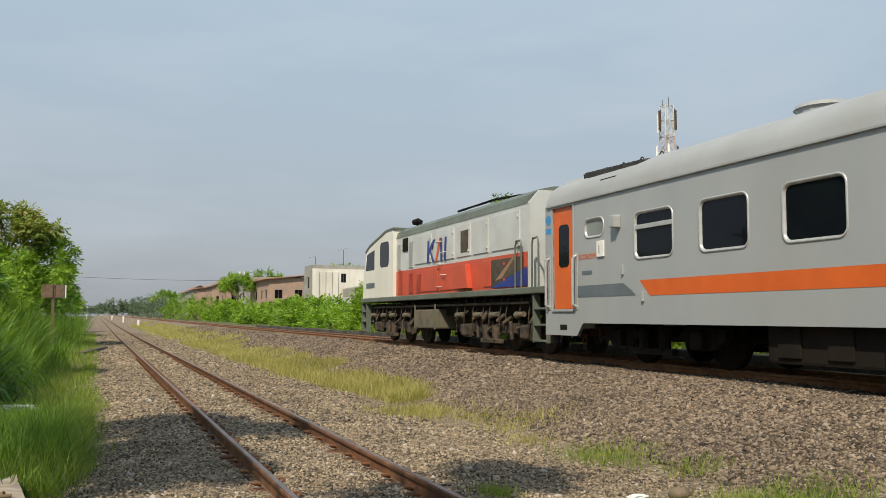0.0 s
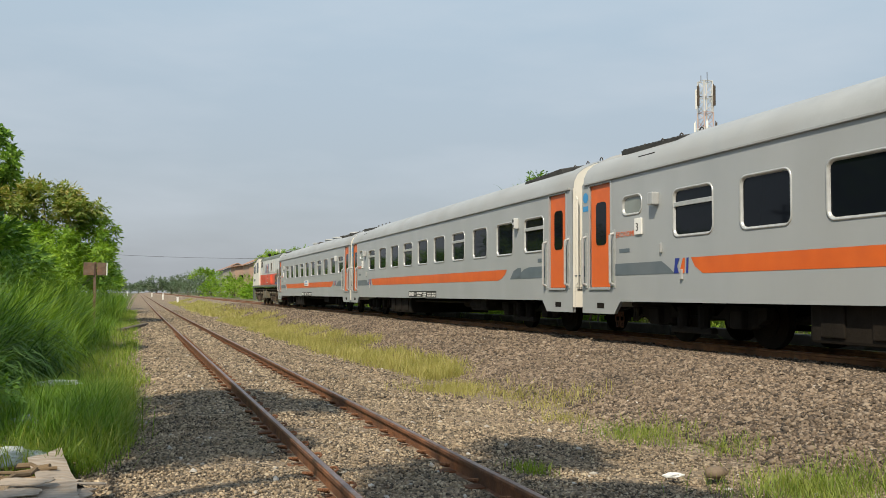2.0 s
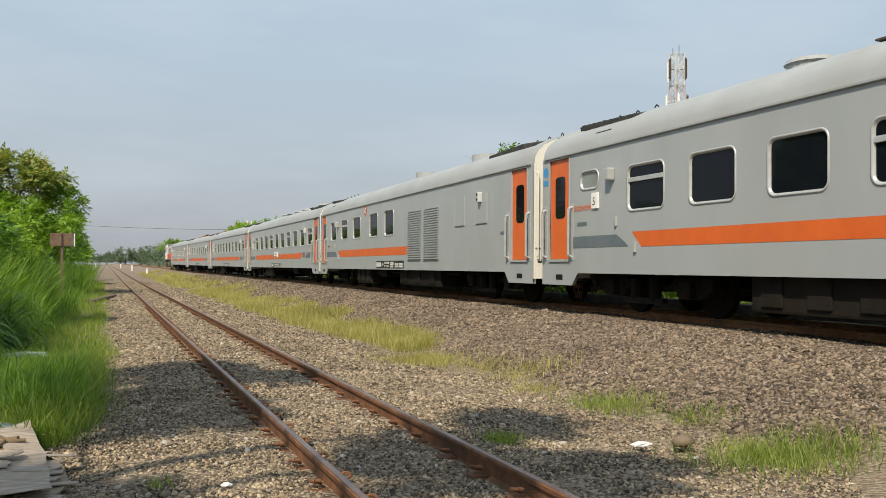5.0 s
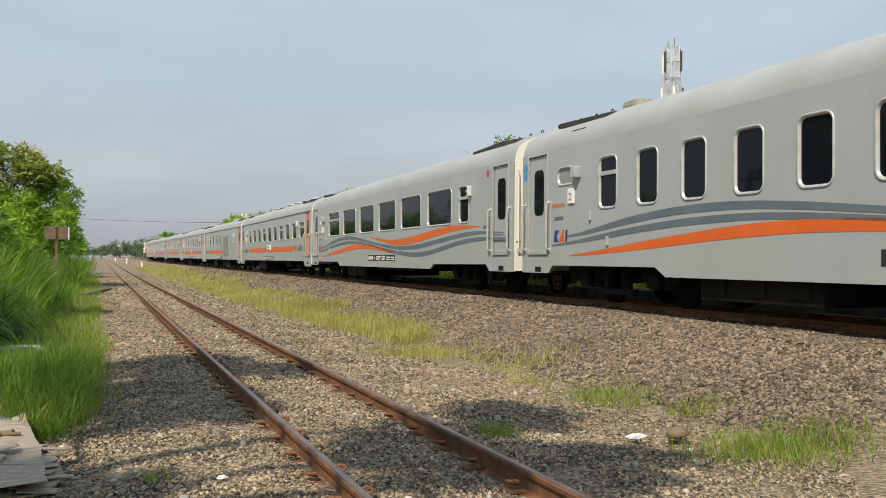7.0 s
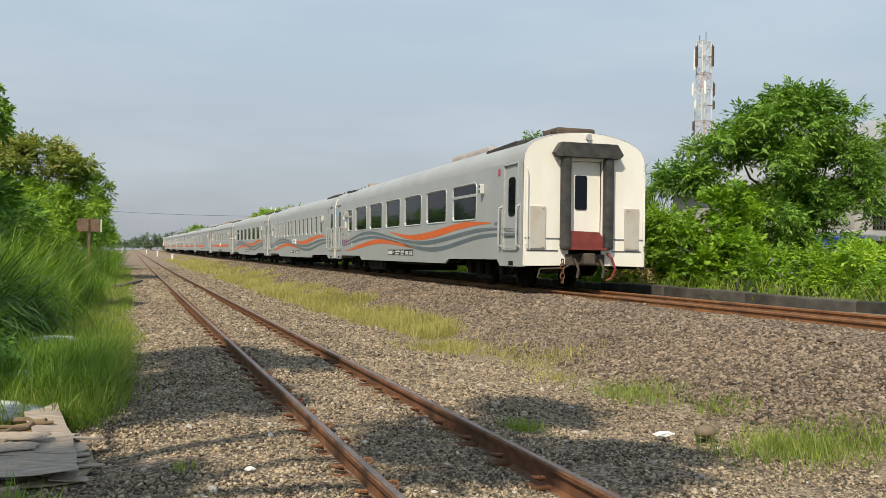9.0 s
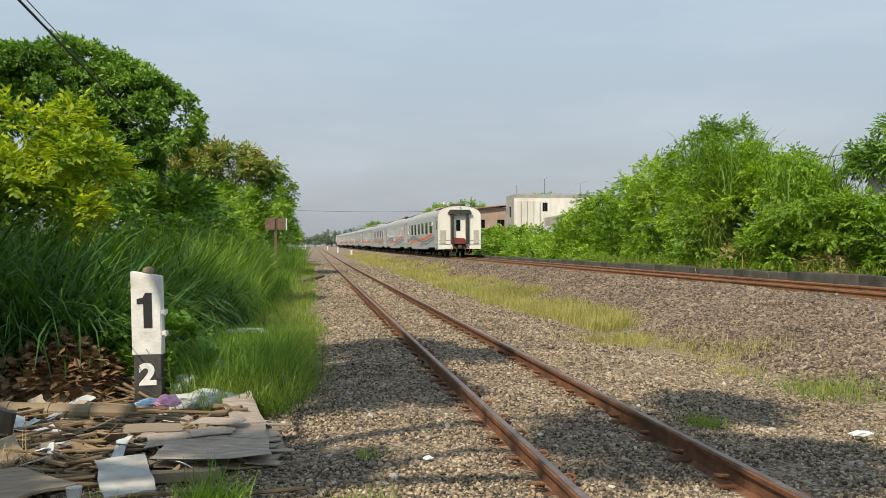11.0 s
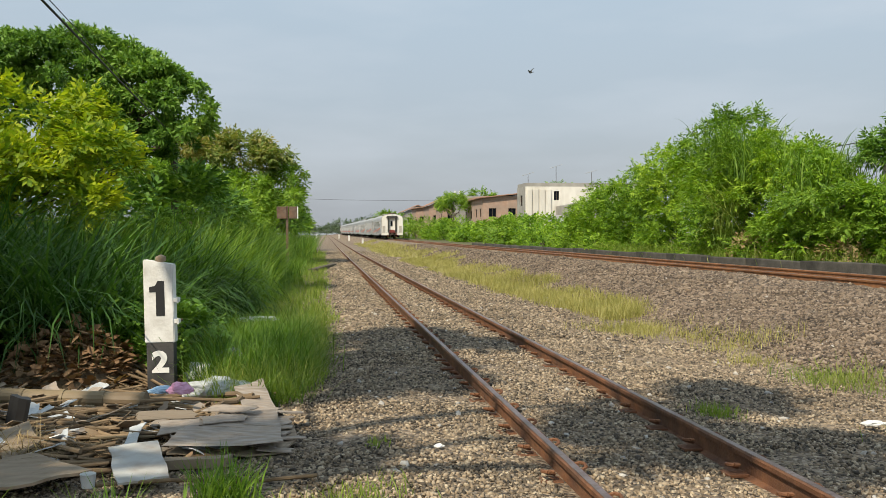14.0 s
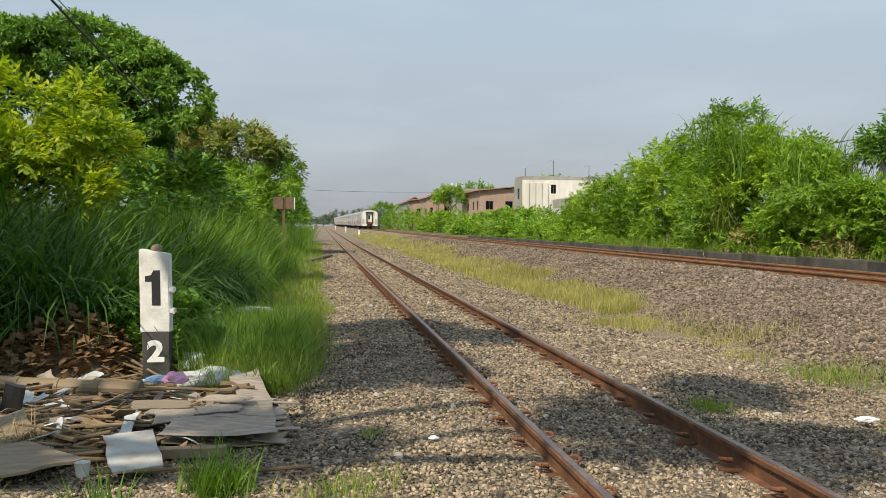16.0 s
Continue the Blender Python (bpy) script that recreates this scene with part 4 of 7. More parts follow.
        if style in ("economy", "wave_narrow"):
            bm = bmesh.new()
            box(bm, *sorted((s * CAR_W, s * (CAR_W + 0.035))), fy(10.72), fy(9.68), 1.24, 1.52, 0.01)
            bd = part("destination_board", bm, M_WHITE, car, "white destination board with blue lines")
            for z, w in ((1.45, 0.6), (1.38, 0.7), (1.28, 0.9)):
                decal(bd, "text_bar", s, [(10.2 - w / 2, z), (10.2 + w / 2, z), (10.2 + w / 2, z + 0.035), (10.2 - w / 2, z + 0.035)], M_LBLUE if z > 1.3 else M_BLUE, 0.037)
    return car


def car_number(car, text):
    for s in (-1, 1):
        words(car, s, text, 2.04, 1.96, 0.2, M_BLACK, 0.032)


M_LBOGIE = surf("grimy_locomotive_running_gear", (0.016, 0.014, 0.012), (0.055, 0.045, 0.036), 9, 0.85, 0.4, 30, dirt=(0.17, 0.11, 0.065), dirt_amount=0.3, dirt_scale=5)
M_TANK = surf("dusty_brown_green_tank_paint", (0.08, 0.08, 0.06), (0.14, 0.13, 0.095), 4, 0.75, 0.2, 20, dirt=(0.19, 0.14, 0.09), dirt_amount=0.4, dirt_scale=3)


M_BRASS = surf("faded_tan_stripe_paint", (0.26, 0.16, 0.09), (0.34, 0.22, 0.13), 4, 0.6, dirt=(0.2, 0.1, 0.06), dirt_amount=0.4)


def locomotive():
    """Single-cab diesel-electric: d counts back from the front of the deck, length 14."""
    L2 = 7.0
    lo = thing("locomotive", "white, red and grey-green diesel locomotive with a single front cab", "locomotive")
    bm = bmesh.new()
    box(bm, -1.4, 1.4, -L2, L2, 1.28, 1.42, 0.02)
    part("deck", bm, M_GREEN, lo)
    bm = bmesh.new()
    box(bm, -1.3, 1.3, -L2 - 0.06, -L2 + 0.02, 0.42, 1.26, 0.02)
    part("rear_pilot", bm, M_DKRED, lo, "dark red rear end plate")
    # long hood: lower red, upper white, curved green roof
    for z0, z1, m_, lab in ((1.42, 2.18, M_RED, "red lower hood"), (2.18, 3.2, M_LOCO, "white-grey upper hood")):
        bm = bmesh.new()
        box(bm, -1.28, 1.28, -L2 + 1.0, 3.25, z0, z1, 0.0)
        part("hood", bm, m_, lo, lab)
    bm = bmesh.new()
    prism(bm, [(-1.29, 3.2), (1.29, 3.2), (1.24, 3.38), (1.05, 3.5), (0.7, 3.58), (0, 3.6), (-0.7, 3.58), (-1.05, 3.5), (-1.24, 3.38)], "y", -L2 + 0.95, 3.4)
    part("hood_roof", bm, M_GREEN, lo, "grey-green curved roof")
    bm = bmesh.new()
    prism(bm, [(-1.3, 1.42), (-1.3, 3.22), (-1.08, 3.48), (1.08, 3.48), (1.3, 3.22), (1.3, 1.42)], "y", -L2 + 0.9, -L2 + 1.0)
    part("hood_end", bm, M_LOCO, lo)
    for k, (d0, d1, z0, z1) in enumerate(((-5.6, -4.1, 2.3, 3.1), (-3.9, -3.0, 2.3, 3.1), (-2.8, -1.9, 2.3, 3.1), (-1.7, -0.2, 2.3, 3.1), (0.0, 1.4, 2.3, 3.1), (-4.9, -3.6, 1.5, 2.1), (-2.2, -0.7, 1.5, 2.1), (-0.5, 0.8, 1.5, 2.1))):
        for s in (-1, 1):
            bm = bmesh.new()
            box(bm, *sorted((s * 1.275, s * 1.305)), d0, d1, z0, z1, 0.008)
            for q in (z0 + 0.1, z1 - 0.15):
                box(bm, *sorted((s * 1.3, s * 1.33)), d0 + 0.04, d0 + 0.1, q, q + 0.06, 0.004)
            part("hood_door", bm, M_LOCO if z0 > 2.2 else M_RED, lo)
    for s in (-1, 1):
        for d0, z0, n_, m_ in ((1.6, 2.25, 13, M_LOCO), (1.6, 1.5, 10, M_RED), (0.9, 1.5, 9, M_RED), (2.6, 1.5, 12, M_RED), (2.75, 2.25, 13, M_LOCO)):
            bm = bmesh.new()
            for k in range(n_):
                box(bm, *sorted((s * 1.27, s * 1.31)), d0, d0 + 0.4, z0 + k * 0.06, z0 + k * 0.06 + 0.03)
            part("louvre", bm, m_, lo)
        bm = bmesh.new()
        box(bm, *sorted((s * 1.26, s * 1.312)), 2.1, 2.55, 2.75, 3.15, 0.01)
        part("vent_screen", bm, M_UNDER, lo, "dark intake screen")
        bm = bmesh.new()
        box(bm, *sorted((s * 1.26, s * 1.315)), -2.7, -2.2, 2.4, 2.95, 0.01)
        part("vent_screen", bm, M_BOGIE, lo, "brown mesh screen")
        bm = bmesh.new()
        box(bm, *sorted((s * 1.26, s * 1.31)), -5.7, -4.1, 1.48, 2.1, 0.01)
        part("radiator_screen", bm, M_BOGIE, lo, "brown radiator screen")
        bm = bmesh.new()
        prism(bm, [(-2.9, 1.5), (-2.0, 1.5), (-2.2, 2.1), (-2.75, 2.1)], "x", *sorted((s * 1.28, s * 1.42)))
        part("side_box", bm, M_RED, lo)
        # mark on the hood as plain slanted shapes
        for q, m_ in ((((0.32, 2.28), (0.17, 2.28), (0.12, 2.9), (0.27, 2.9)), M_BLUE), (((0.15, 2.52), (0.14, 2.68), (-0.2, 2.9), (-0.38, 2.9)), M_BLUE), (((0.1, 2.64), (-0.03, 2.6), (-0.3, 2.28), (-0.13, 2.28)), M_BLUE),
                      (((-0.32, 2.28), (-0.46, 2.28), (-0.86, 2.9), (-0.66, 2.9)), M_ORANGE), (((-0.76, 2.28), (-0.9, 2.28), (-0.88, 2.9), (-0.74, 2.9)), M_BLUE), (((-1.02, 2.28), (-1.16, 2.28), (-1.22, 2.9), (-1.08, 2.9)), M_BLUE)):
            vs = [(s * 1.318, y, z) for y, z in q]
            ob_from("logo_shape", vs, [(0, 1, 2, 3)], m_, lo)
        for q, m_ in ((((-4.1, 1.46), (-5.98, 1.46), (-5.98, 1.86), (-5.0, 1.66)), M_BLUE), (((-4.35, 1.62), (-4.7, 1.66), (-5.45, 2.12), (-5.3, 2.12)), M_BRASS)):
            ob_from("swoosh", [(s * 1.316, y, z) for y, z in q], [(0, 1, 2, 3)], m_, lo)
        for k in range(5):
            bm = bmesh.new()
            pipe(bm, [(s * 1.28, -0.55 - 0.3 * (k % 2), 1.6 + 0.3 * k), (s * 1.36, -0.55 - 0.3 * (k % 2), 1.6 + 0.3 * k), (s * 1.36, -0.85 - 0.3 * (k % 2), 1.6 + 0.3 * k), (s * 1.28, -0.85 - 0.3 * (k % 2), 1.6 + 0.3 * k)], 0.014, 6)
            part("grab_iron", bm, M_LOCO, lo)
        for y in (-L2 + 0.5, -L2 + 1.3):
            bm = bmesh.new()
            pipe(bm, [(s * 1.38, y - 0.15, 1.42), (s * 1.38, y - 0.15, 2.3), (s * 1.38, y - 0.1, 2.42), (s * 1.38, y + 0.1, 2.42), (s * 1.38, y + 0.15, 2.3), (s * 1.38, y + 0.15, 1.42)], 0.022, 8)
            part("handrail", bm, M_GREEN, lo)
        bm = bmesh.new()
        pipe(bm, [(s * 1.3, L2 - 0.08, 1.42), (s * 1.3, L2 - 0.08, 2.15), (s * 0.9, L2 - 0.08, 2.2), (s * 0.9, L2 - 0.08, 1.42)], 0.02, 8)
        part("handrail", bm, M_CREAM, lo)
        for y in (-L2 + 0.35, L2 - 0.35):
            bm = bmesh.new()
            for z in (0.3, 0.62, 0.95):
                box(bm, *sorted((s * 1.08, s * 1.36)), y - 0.28, y + 0.28, z, z + 0.04, 0.008)
            for q in (-0.3, 0.3):
                box(bm, *sorted((s * 1.2, s * 1.36)), y + q - 0.02, y + q + 0.02, 0.28, 1.25)
            part("steps", bm, M_GREEN, lo)
        # gear along the frame
        bm = bmesh.new()
        for k in range(6):
            y = -4.9 + k * 0.95 if k < 3 else 1.55 + (k - 3) * 0.95 + 0.4
            rod(bm, (s * 1.16, y, 0.3), (s * 1.16, y + 0.06, 0.7), 0.045, 8)
        pipe(bm, [(s * 1.25, -6, 1.1), (s * 1.25, 6, 1.1)], 0.03)
        part("brake_gear", bm, M_LBOGIE, lo, "grimy brake gear")
    # cab with sloping nose roof
    prof = [(3.25, 1.42), (3.25, 3.5), (4.0, 3.48), (5.9, 3.14), (6.35, 2.98), (6.6, 2.35), (6.75, 1.42)]
    bm = bmesh.new()
    prism(bm, prof, "x", -1.38, 1.38)
    part("cab", bm, M_CREAM, lo, "cream-white cab")
    bm = bmesh.new()
    prism(bm, [(3.2, 3.5), (3.2, 3.56), (4.05, 3.54), (5.95, 3.2), (6.45, 3.01), (6.4, 2.96), (5.9, 3.14), (4.0, 3.48)], "x", -1.4, 1.4)
    part("cab_roof", bm, M_GREEN, lo, "grey-green cab roof")
    for s in (-1, 1):
        bm = bmesh.new()
        prism(bm, [(y + 4.2, z + 2.78) for y, z in rrect(0.95, 0.8, 0.16, 4)], "x", *sorted((s * 1.375, s * 1.387)))
        part("cab_window", bm, M_GLASS, lo, "dark side window")
        bm = bmesh.new()
        prism(bm, [(5.35, 2.35), (6.4, 2.35), (6.22, 2.9), (5.35, 3.0)], "x", *sorted((s * 1.375, s * 1.387)))
        part("cab_window", bm, M_GLASS, lo, "dark quarter window")
        vs = [(s * 1.389, y, z) for y, z in ((6.3, 1.75), (5.3, 1.75), (5.3, 1.92), (6.3, 1.92))]
        ob_from("number_bar", vs, [(0, 1, 2, 3)], M_SLATE, lo)
    bm = bmesh.new()
    box(bm, -1.1, 1.1, 6.45, 6.62, 2.35, 2.9, 0.03)
    part("windscreen", bm, M_GLASS, lo, "dark windscreen")
    # underside
    bm = bmesh.new()
    box(bm, -1.0, 1.0, -L2 + 0.2, L2 - 0.2, 0.85, 1.22)
    part("underframe", bm, M_UNDER, lo)
    bm = bmesh.new()
    box(bm, -1.3, 1.3, -0.4, 1.4, 0.48, 1.0, 0.04)
    for s in (-1, 1):
        for y in (-0.34, 1.34):
            box(bm, *sorted((s * 1.29, s * 1.325)), y - 0.03, y + 0.03, 0.46, 1.14, 0.008)
    part("fuel_tank", bm, M_TANK, lo, "dusty brown-green fuel tank")
    rg = random.Random(3)
    for s in (-1, 1):
        for yb in (-3.9, 3.9):
            for k in range(9):
                y = yb - 2.0 + 0.5 * k + rg.uniform(-0.1, 0.1)
                z = rg.uniform(0.62, 1.0)
                bm = bmesh.new()
                part("brake_rod", rod(bm, (s * 1.12, y, z), (s * 1.26, y + rg.uniform(-0.2, 0.2), z - rg.uniform(0.0, 0.3)), rg.uniform(0.02, 0.05), 8), M_LBOGIE, lo)
                bm = bmesh.new()
                pipe(bm, [(s * 1.18, y, 1.26), (s * 1.24, y + 0.05, 0.85), (s * 1.2, y + 0.14, 0.55), (s * 1.16, y + 0.2, 0.4)], 0.016, 6)
                part("hose", bm, M_LBOGIE, lo)
            for k in (-1.75, -0.4, 0.55, 1.75):
                bm = bmesh.new()
                rod(bm, (s * 1.22, yb + k, 0.86), (s * 1.26, yb + k + 0.26, 0.84), 0.06, 12)
                rod(bm, (s * 1.25, yb + k + 0.26, 0.84), (s * 1.26, yb + k + 0.31, 0.84), 0.08, 12)
                part("brake_cylinder", bm, M_TANK, lo, "dusty brown brake cylinder")
    for y in (-3.9, 3.9):
        bg = bogie(lo, y, 3.4, 0.46, M_LBOGIE)
        for s in (-1, 1):
            w = part("wheel", wheel_mesh(bmesh.new(), 0.46, 0, 0.12), M_LBOGIE, bg)
            w.matrix_basis = pose(s * 0.567, 0, 0.46, 0, 0, 0 if s < 0 else 180)
    for e in (1, -1):
        bm = bmesh.new()
        box(bm, -1.3, 1.3, *sorted((e * L2, e * (L2 - 0.12))), 0.55, 1.22, 0.02)
        part("buffer_beam", bm, M_DKRED if e < 0 else M_GREEN, lo)
        bm = bmesh.new()
        box(bm, -0.15, 0.15, *sorted((e * (L2 - 0.1), e * (L2 + 0.3))), 0.6, 0.88, 0.04)
        part("coupler", bm, M_BOGIE, lo)
    bm = bmesh.new()
    box(bm, -0.35, 0.35, -1.0, 0.4, 3.55, 3.72, 0.06)
    for y in (2.9, 3.2):
        rod(bm, (-0.6, y, 3.58), (-0.6, y, 3.75), 0.05, 8)
        rod(bm, (-0.6, y, 3.74), (-0.6, y + 0.3, 3.78), 0.06, 8, 0.1)
    pipe(bm, [(-0.9, -5.4, 3.5), (-0.9, -3.5, 3.62), (-0.9, -1.0, 3.6)], 0.03)
    part("roof_gear", bm, M_UNDER, lo, "exhaust and air horns")
    return lo


eco = carriage("light grey economy coach with a long orange stripe and orange doors", "economy")
wide = carriage("light grey executive coach with orange and slate waves, broad windows", "wave_wide")
narrow = carriage("light grey executive coach with flowing waves and thirteen narrow windows", "wave_narrow")
tail = carriage("light grey last coach with flowing waves and a cream end", "wave_tail")
dining = carriage("light grey dining coach with orange stripe and louvred generator doors", "dining")
CARS = [copy_thing(eco, Matrix()), copy_thing(eco, Matrix()), copy_thing(eco, Matrix()), copy_thing(eco, Matrix()), dining, eco, wide, narrow, tail]
for c, n_ in zip(CARS, ("1", "2", "3", "4", "", "5", "1", "2", "3")):
    if n_:
        car_number(c, n_)
# the second and third coaches carry their mark at the front, no board and a smooth roof
for c in CARS[1:3]:
    for o in list(c.children):
        if o.name.split(".")[0] in ("logo_shape", "logo", "destination_board", "roof_ventilator", "orange_stripe"):
            for q in list(o.children):
                bpy.data.objects.remove(q)
            bpy.data.objects.remove(o)
    for s_ in (-1, 1):
        decal(c, "grey_stripe", s_, [(17.3, 1.16), (17.95, 1.16), (17.95, 1.41), (17.75, 1.41), (17.5, 1.34)], M_SLATE)
        decal(c, "orange_stripe", s_, [(3.86, 1.14), (16.55, 1.14), (16.8, 1.19), (17.0, 1.28), (17.11, 1.39), (3.56, 1.39), (3.66, 1.25)], M_ORANGE, 0.004, "long orange stripe")
        logo(c, s_, 3.1, 1.15, 0.4, 0.24)
LOCO = locomotive()

def run(t):
    """How far the train has gone since the start: a little under 21 m/s, slowly gaining."""
    return 20.82 * t + 0.0375 * t * t


def motions():
    for o, length, front in [(LOCO, 14.0, 14.99 + 0.3 + 14.0)] + [(c, CAR_L, 14.99 - CAR_PITCH * i) for i, c in enumerate(CARS)]:
        rows = []
        for k in range(65):
            t = k / 4
            y = front + run(t) - length / 2
            b = length * 0.35
            a = math.degrees(math.atan2(tx(y - b) - tx(y + b), 2 * b))
            pitch = math.degrees(math.atan2(rise(y + b) - rise(y - b), 2 * b))
            rows.append((t, pose((tx(y - b) + tx(y + b)) / 2, y, RAIL_Z2 + (rise(y - b) + rise(y + b)) / 2, pitch, 0, a)))
        walk(o, rows)
    walk(BIRD, [
        (0.0, pose(60.0, -40.0, 16.0, 0, 0, 40)),
        (12.5, pose(34.0, -4.0, 9.0, 0, 0, 40)),
        (13.4, pose(11.4, 16.0, 5.2, 0, 10, 40)),
        (13.6, pose(11.0, 20.9, 5.7, 0, -20, 40)),
        (13.8, pose(9.7, 25.8, 6.3, 0, 10, 40)),
        (14.0, pose(7.6, 31.6, 7.3, 0, -20, 40)),
        (14.2, pose(4.8, 37.0, 8.3, 0, 10, 40)),
        (14.4, pose(2.4, 43.3, 8.8, 0, -20, 40)),
        (14.6, pose(0.4, 49.4, 9.2, 0, 10, 40)),
        (14.8, pose(-0.9, 56.4, 9.5, 0, -20, 40)),
        (16.0, pose(-6.2, 99.4, 10.8, 0, -20, 40)),
    ])


# ---- ballast and stones ----
def ico():
    g = (1 + 5**0.5) / 2
    v = np.array([(-1, g, 0), (1, g, 0), (-1, -g, 0), (1, -g, 0), (0, -1, g), (0, 1, g), (0, -1, -g), (0, 1, -g), (g, 0, -1), (g, 0, 1), (-g, 0, -1), (-g, 0, 1)]) / 1.9
    f = np.array([(0, 11, 5), (0, 5, 1), (0, 1, 7), (0, 7, 10), (0, 10, 11), (1, 5, 9), (5, 11, 4), (11, 10, 2), (10, 7, 6), (7, 1, 8), (3, 9, 4), (3, 4, 2), (3, 2, 6), (3, 6, 8), (3, 8, 9), (4, 9, 5), (2, 4, 11), (6, 2, 10), (8, 6, 7), (9, 8, 1)])
    return v, f


OCTA = (np.array([(1, 0, 0), (-1, 0, 0), (0, 1, 0), (0, -1, 0), (0, 0, 1), (0, 0, -1)], float),
        np.array([(0, 2, 4), (2, 1, 4), (1, 3, 4), (3, 0, 4), (2, 0, 5), (1, 2, 5), (3, 1, 5), (0, 3, 5)]))
CHIP = (np.array([(x, y, z) for z in (-0.62, 0.62) for y in (-0.62, 0.62) for x in (-0.62, 0.62)]) * np.array([[1, 1, 1], [1, 1, 1], [1, 1, 1], [1, 1, 1], [0.8, 0.7, 1], [0.7, 0.9, 1], [0.6, 0.8, 1], [0.9, 0.6, 1]]),
        np.array([(0, 2, 3), (0, 3, 1), (4, 5, 7), (4, 7, 6), (0, 1, 5), (0, 5, 4), (2, 6, 7), (2, 7, 3), (0, 4, 6), (0, 6, 2), (1, 3, 7), (1, 7, 5)]))
RNG = np.random.default_rng(7)


def turns(n, tilt=3.2):
    """n random rotation matrices."""
    a, b, c = RNG.uniform(0, 6.283, n), RNG.uniform(-tilt, tilt, n), RNG.uniform(0, 6.283, n)
    ca, sa, cb, sb, cc, sc = np.cos(a), np.sin(a), np.cos(b), np.sin(b), np.cos(c), np.sin(c)
    r = np.empty((n, 3, 3))
    r[:, 0, 0], r[:, 0, 1], r[:, 0, 2] = ca * cc - sa * cb * sc, -ca * sc - sa * cb * cc, sa * sb
    r[:, 1, 0], r[:, 1, 1], r[:, 1, 2] = sa * cc + ca * cb * sc, -sa * sc + ca * cb * cc, -ca * sb
    r[:, 2, 0], r[:, 2, 1], r[:, 2, 2] = sb * sc, sb * cc, cb
    return r


def soup(name, v, f, material, label="", category="", kind="", parent=None, smooth=False):
    """One mesh from stacked vertices (n, k, 3) and the faces of one piece."""
    n, k = v.shape[:2]
    fs = (f[None] + (np.arange(n) * k)[:, None, None]).reshape(-1, f.shape[1])
    me = bpy.data.meshes.new(name)
    vv = v.reshape(-1, 3)
    me.vertices.add(len(vv))
    me.vertices.foreach_set("co", vv.astype(np.float32).ravel())
    me.loops.add(fs.size)
    me.loops.foreach_set("vertex_index", fs.astype(np.int32).ravel())
    me.polygons.add(len(fs))
    me.polygons.foreach_set("loop_start", np.arange(0, fs.size, f.shape[1], dtype=np.int32))
    me.polygons.foreach_set("loop_total", np.full(len(fs), f.shape[1], dtype=np.int32))
    if smooth:
        me.polygons.foreach_set("use_smooth", np.ones(len(fs), dtype=bool))
    me.materials.append(material)
    me.update(calc_edges=True)
    me.validate()
    o = new(name, me)
    if parent:
        o.parent = parent
    return tagged(o, label, category, "", kind)


def scatter_stones(name, n, shape, xr, yr, size, material, label, power=1.0, keep=None):
    xs = RNG.uniform(*xr, n)
    ys = yr[0] + (yr[1] - yr[0]) * RNG.uniform(0, 1, n) ** power
    pts = [(x, y) for x, y in zip(xs, ys) if (abs(x - RAIL_A) > 0.09 and abs(x - RAIL_B) > 0.09) and (keep is None or keep(x, y))]
    base, f = shape
    n = len(pts)
    r = size * RNG.uniform(0.55, 1.0, n) * np.where(RNG.uniform(0, 1, n) > 0.93, 1.5, 1.0)
    v = base[None] * RNG.uniform(0.62, 1.3, (n, len(base), 1)) + RNG.normal(0, 0.12, (n, len(base), 3))
    v = v * (r[:, None] * np.stack([RNG.uniform(0.9, 1.5, n), RNG.uniform(0.8, 1.1, n), RNG.uniform(0.5, 0.85, n)], 1))[:, None, :]
    v = np.einsum("nij,nkj->nki", turns(n, 0.9), v)
    z = np.array([zg(x, y) for x, y in pts])
    v += np.stack([[p[0] for p in pts], [p[1] for p in pts], z + r * 0.2], 1)[:, None, :]
    return soup(name, v, f, material, label, "gravel", "stuff")


scatter_stones("near_gravel", 68000, CHIP, (-0.5, 5.2), (3.3, 11.5), 0.019, M_STONE, "grey and brown crushed stone round the near rails", 1.25, lambda x, y: x < 0.75 * y + 1.4)
scatter_stones("near_gravel", 9000, CHIP, (-3.0, -0.4), (4.0, 6.4), 0.019, M_STONE, "crushed stone and dirt in front of the rubbish")
scatter_stones("near_gravel", 34000, OCTA, (-0.5, 4.6), (10.5, 28), 0.028, M_STONE, "grey and brown crushed stone along the near track", 1.6)
scatter_stones("ballast", 52000, OCTA, (5.0, 8.9), (5.2, 15), 0.033, M_STONE2, "brown crushed stone ballast on the raised bed", 1.1, lambda x, y: x > 5.2 + 0.4 * noise.noise((x, y, 3)))
scatter_stones("ballast", 26000, OCTA, (5.6, 9.2), (14, 34), 0.042, M_STONE2, "brown crushed stone ballast farther along the bed", 1.5, lambda x, y: x > tx(y) - 4.2)
scatter_stones("near_gravel", 20000, OCTA, (-0.4, 4.6), (26, 75), 0.046, M_STONE, "crushed stone along the near track in the distance", 1.6)
scatter_stones("ballast", 18000, OCTA, (5.6, 9.3), (32, 80), 0.056, M_STONE2, "brown crushed stone ballast on the far part of the bed", 1.5, lambda x, y: x > tx(y) - 4.0)
scatter_stones("pale_stones", 380, ico(), (0, 7.5), (4, 22), 0.03, M_PALE, "scattered pale stones on the gravel", 1.3)


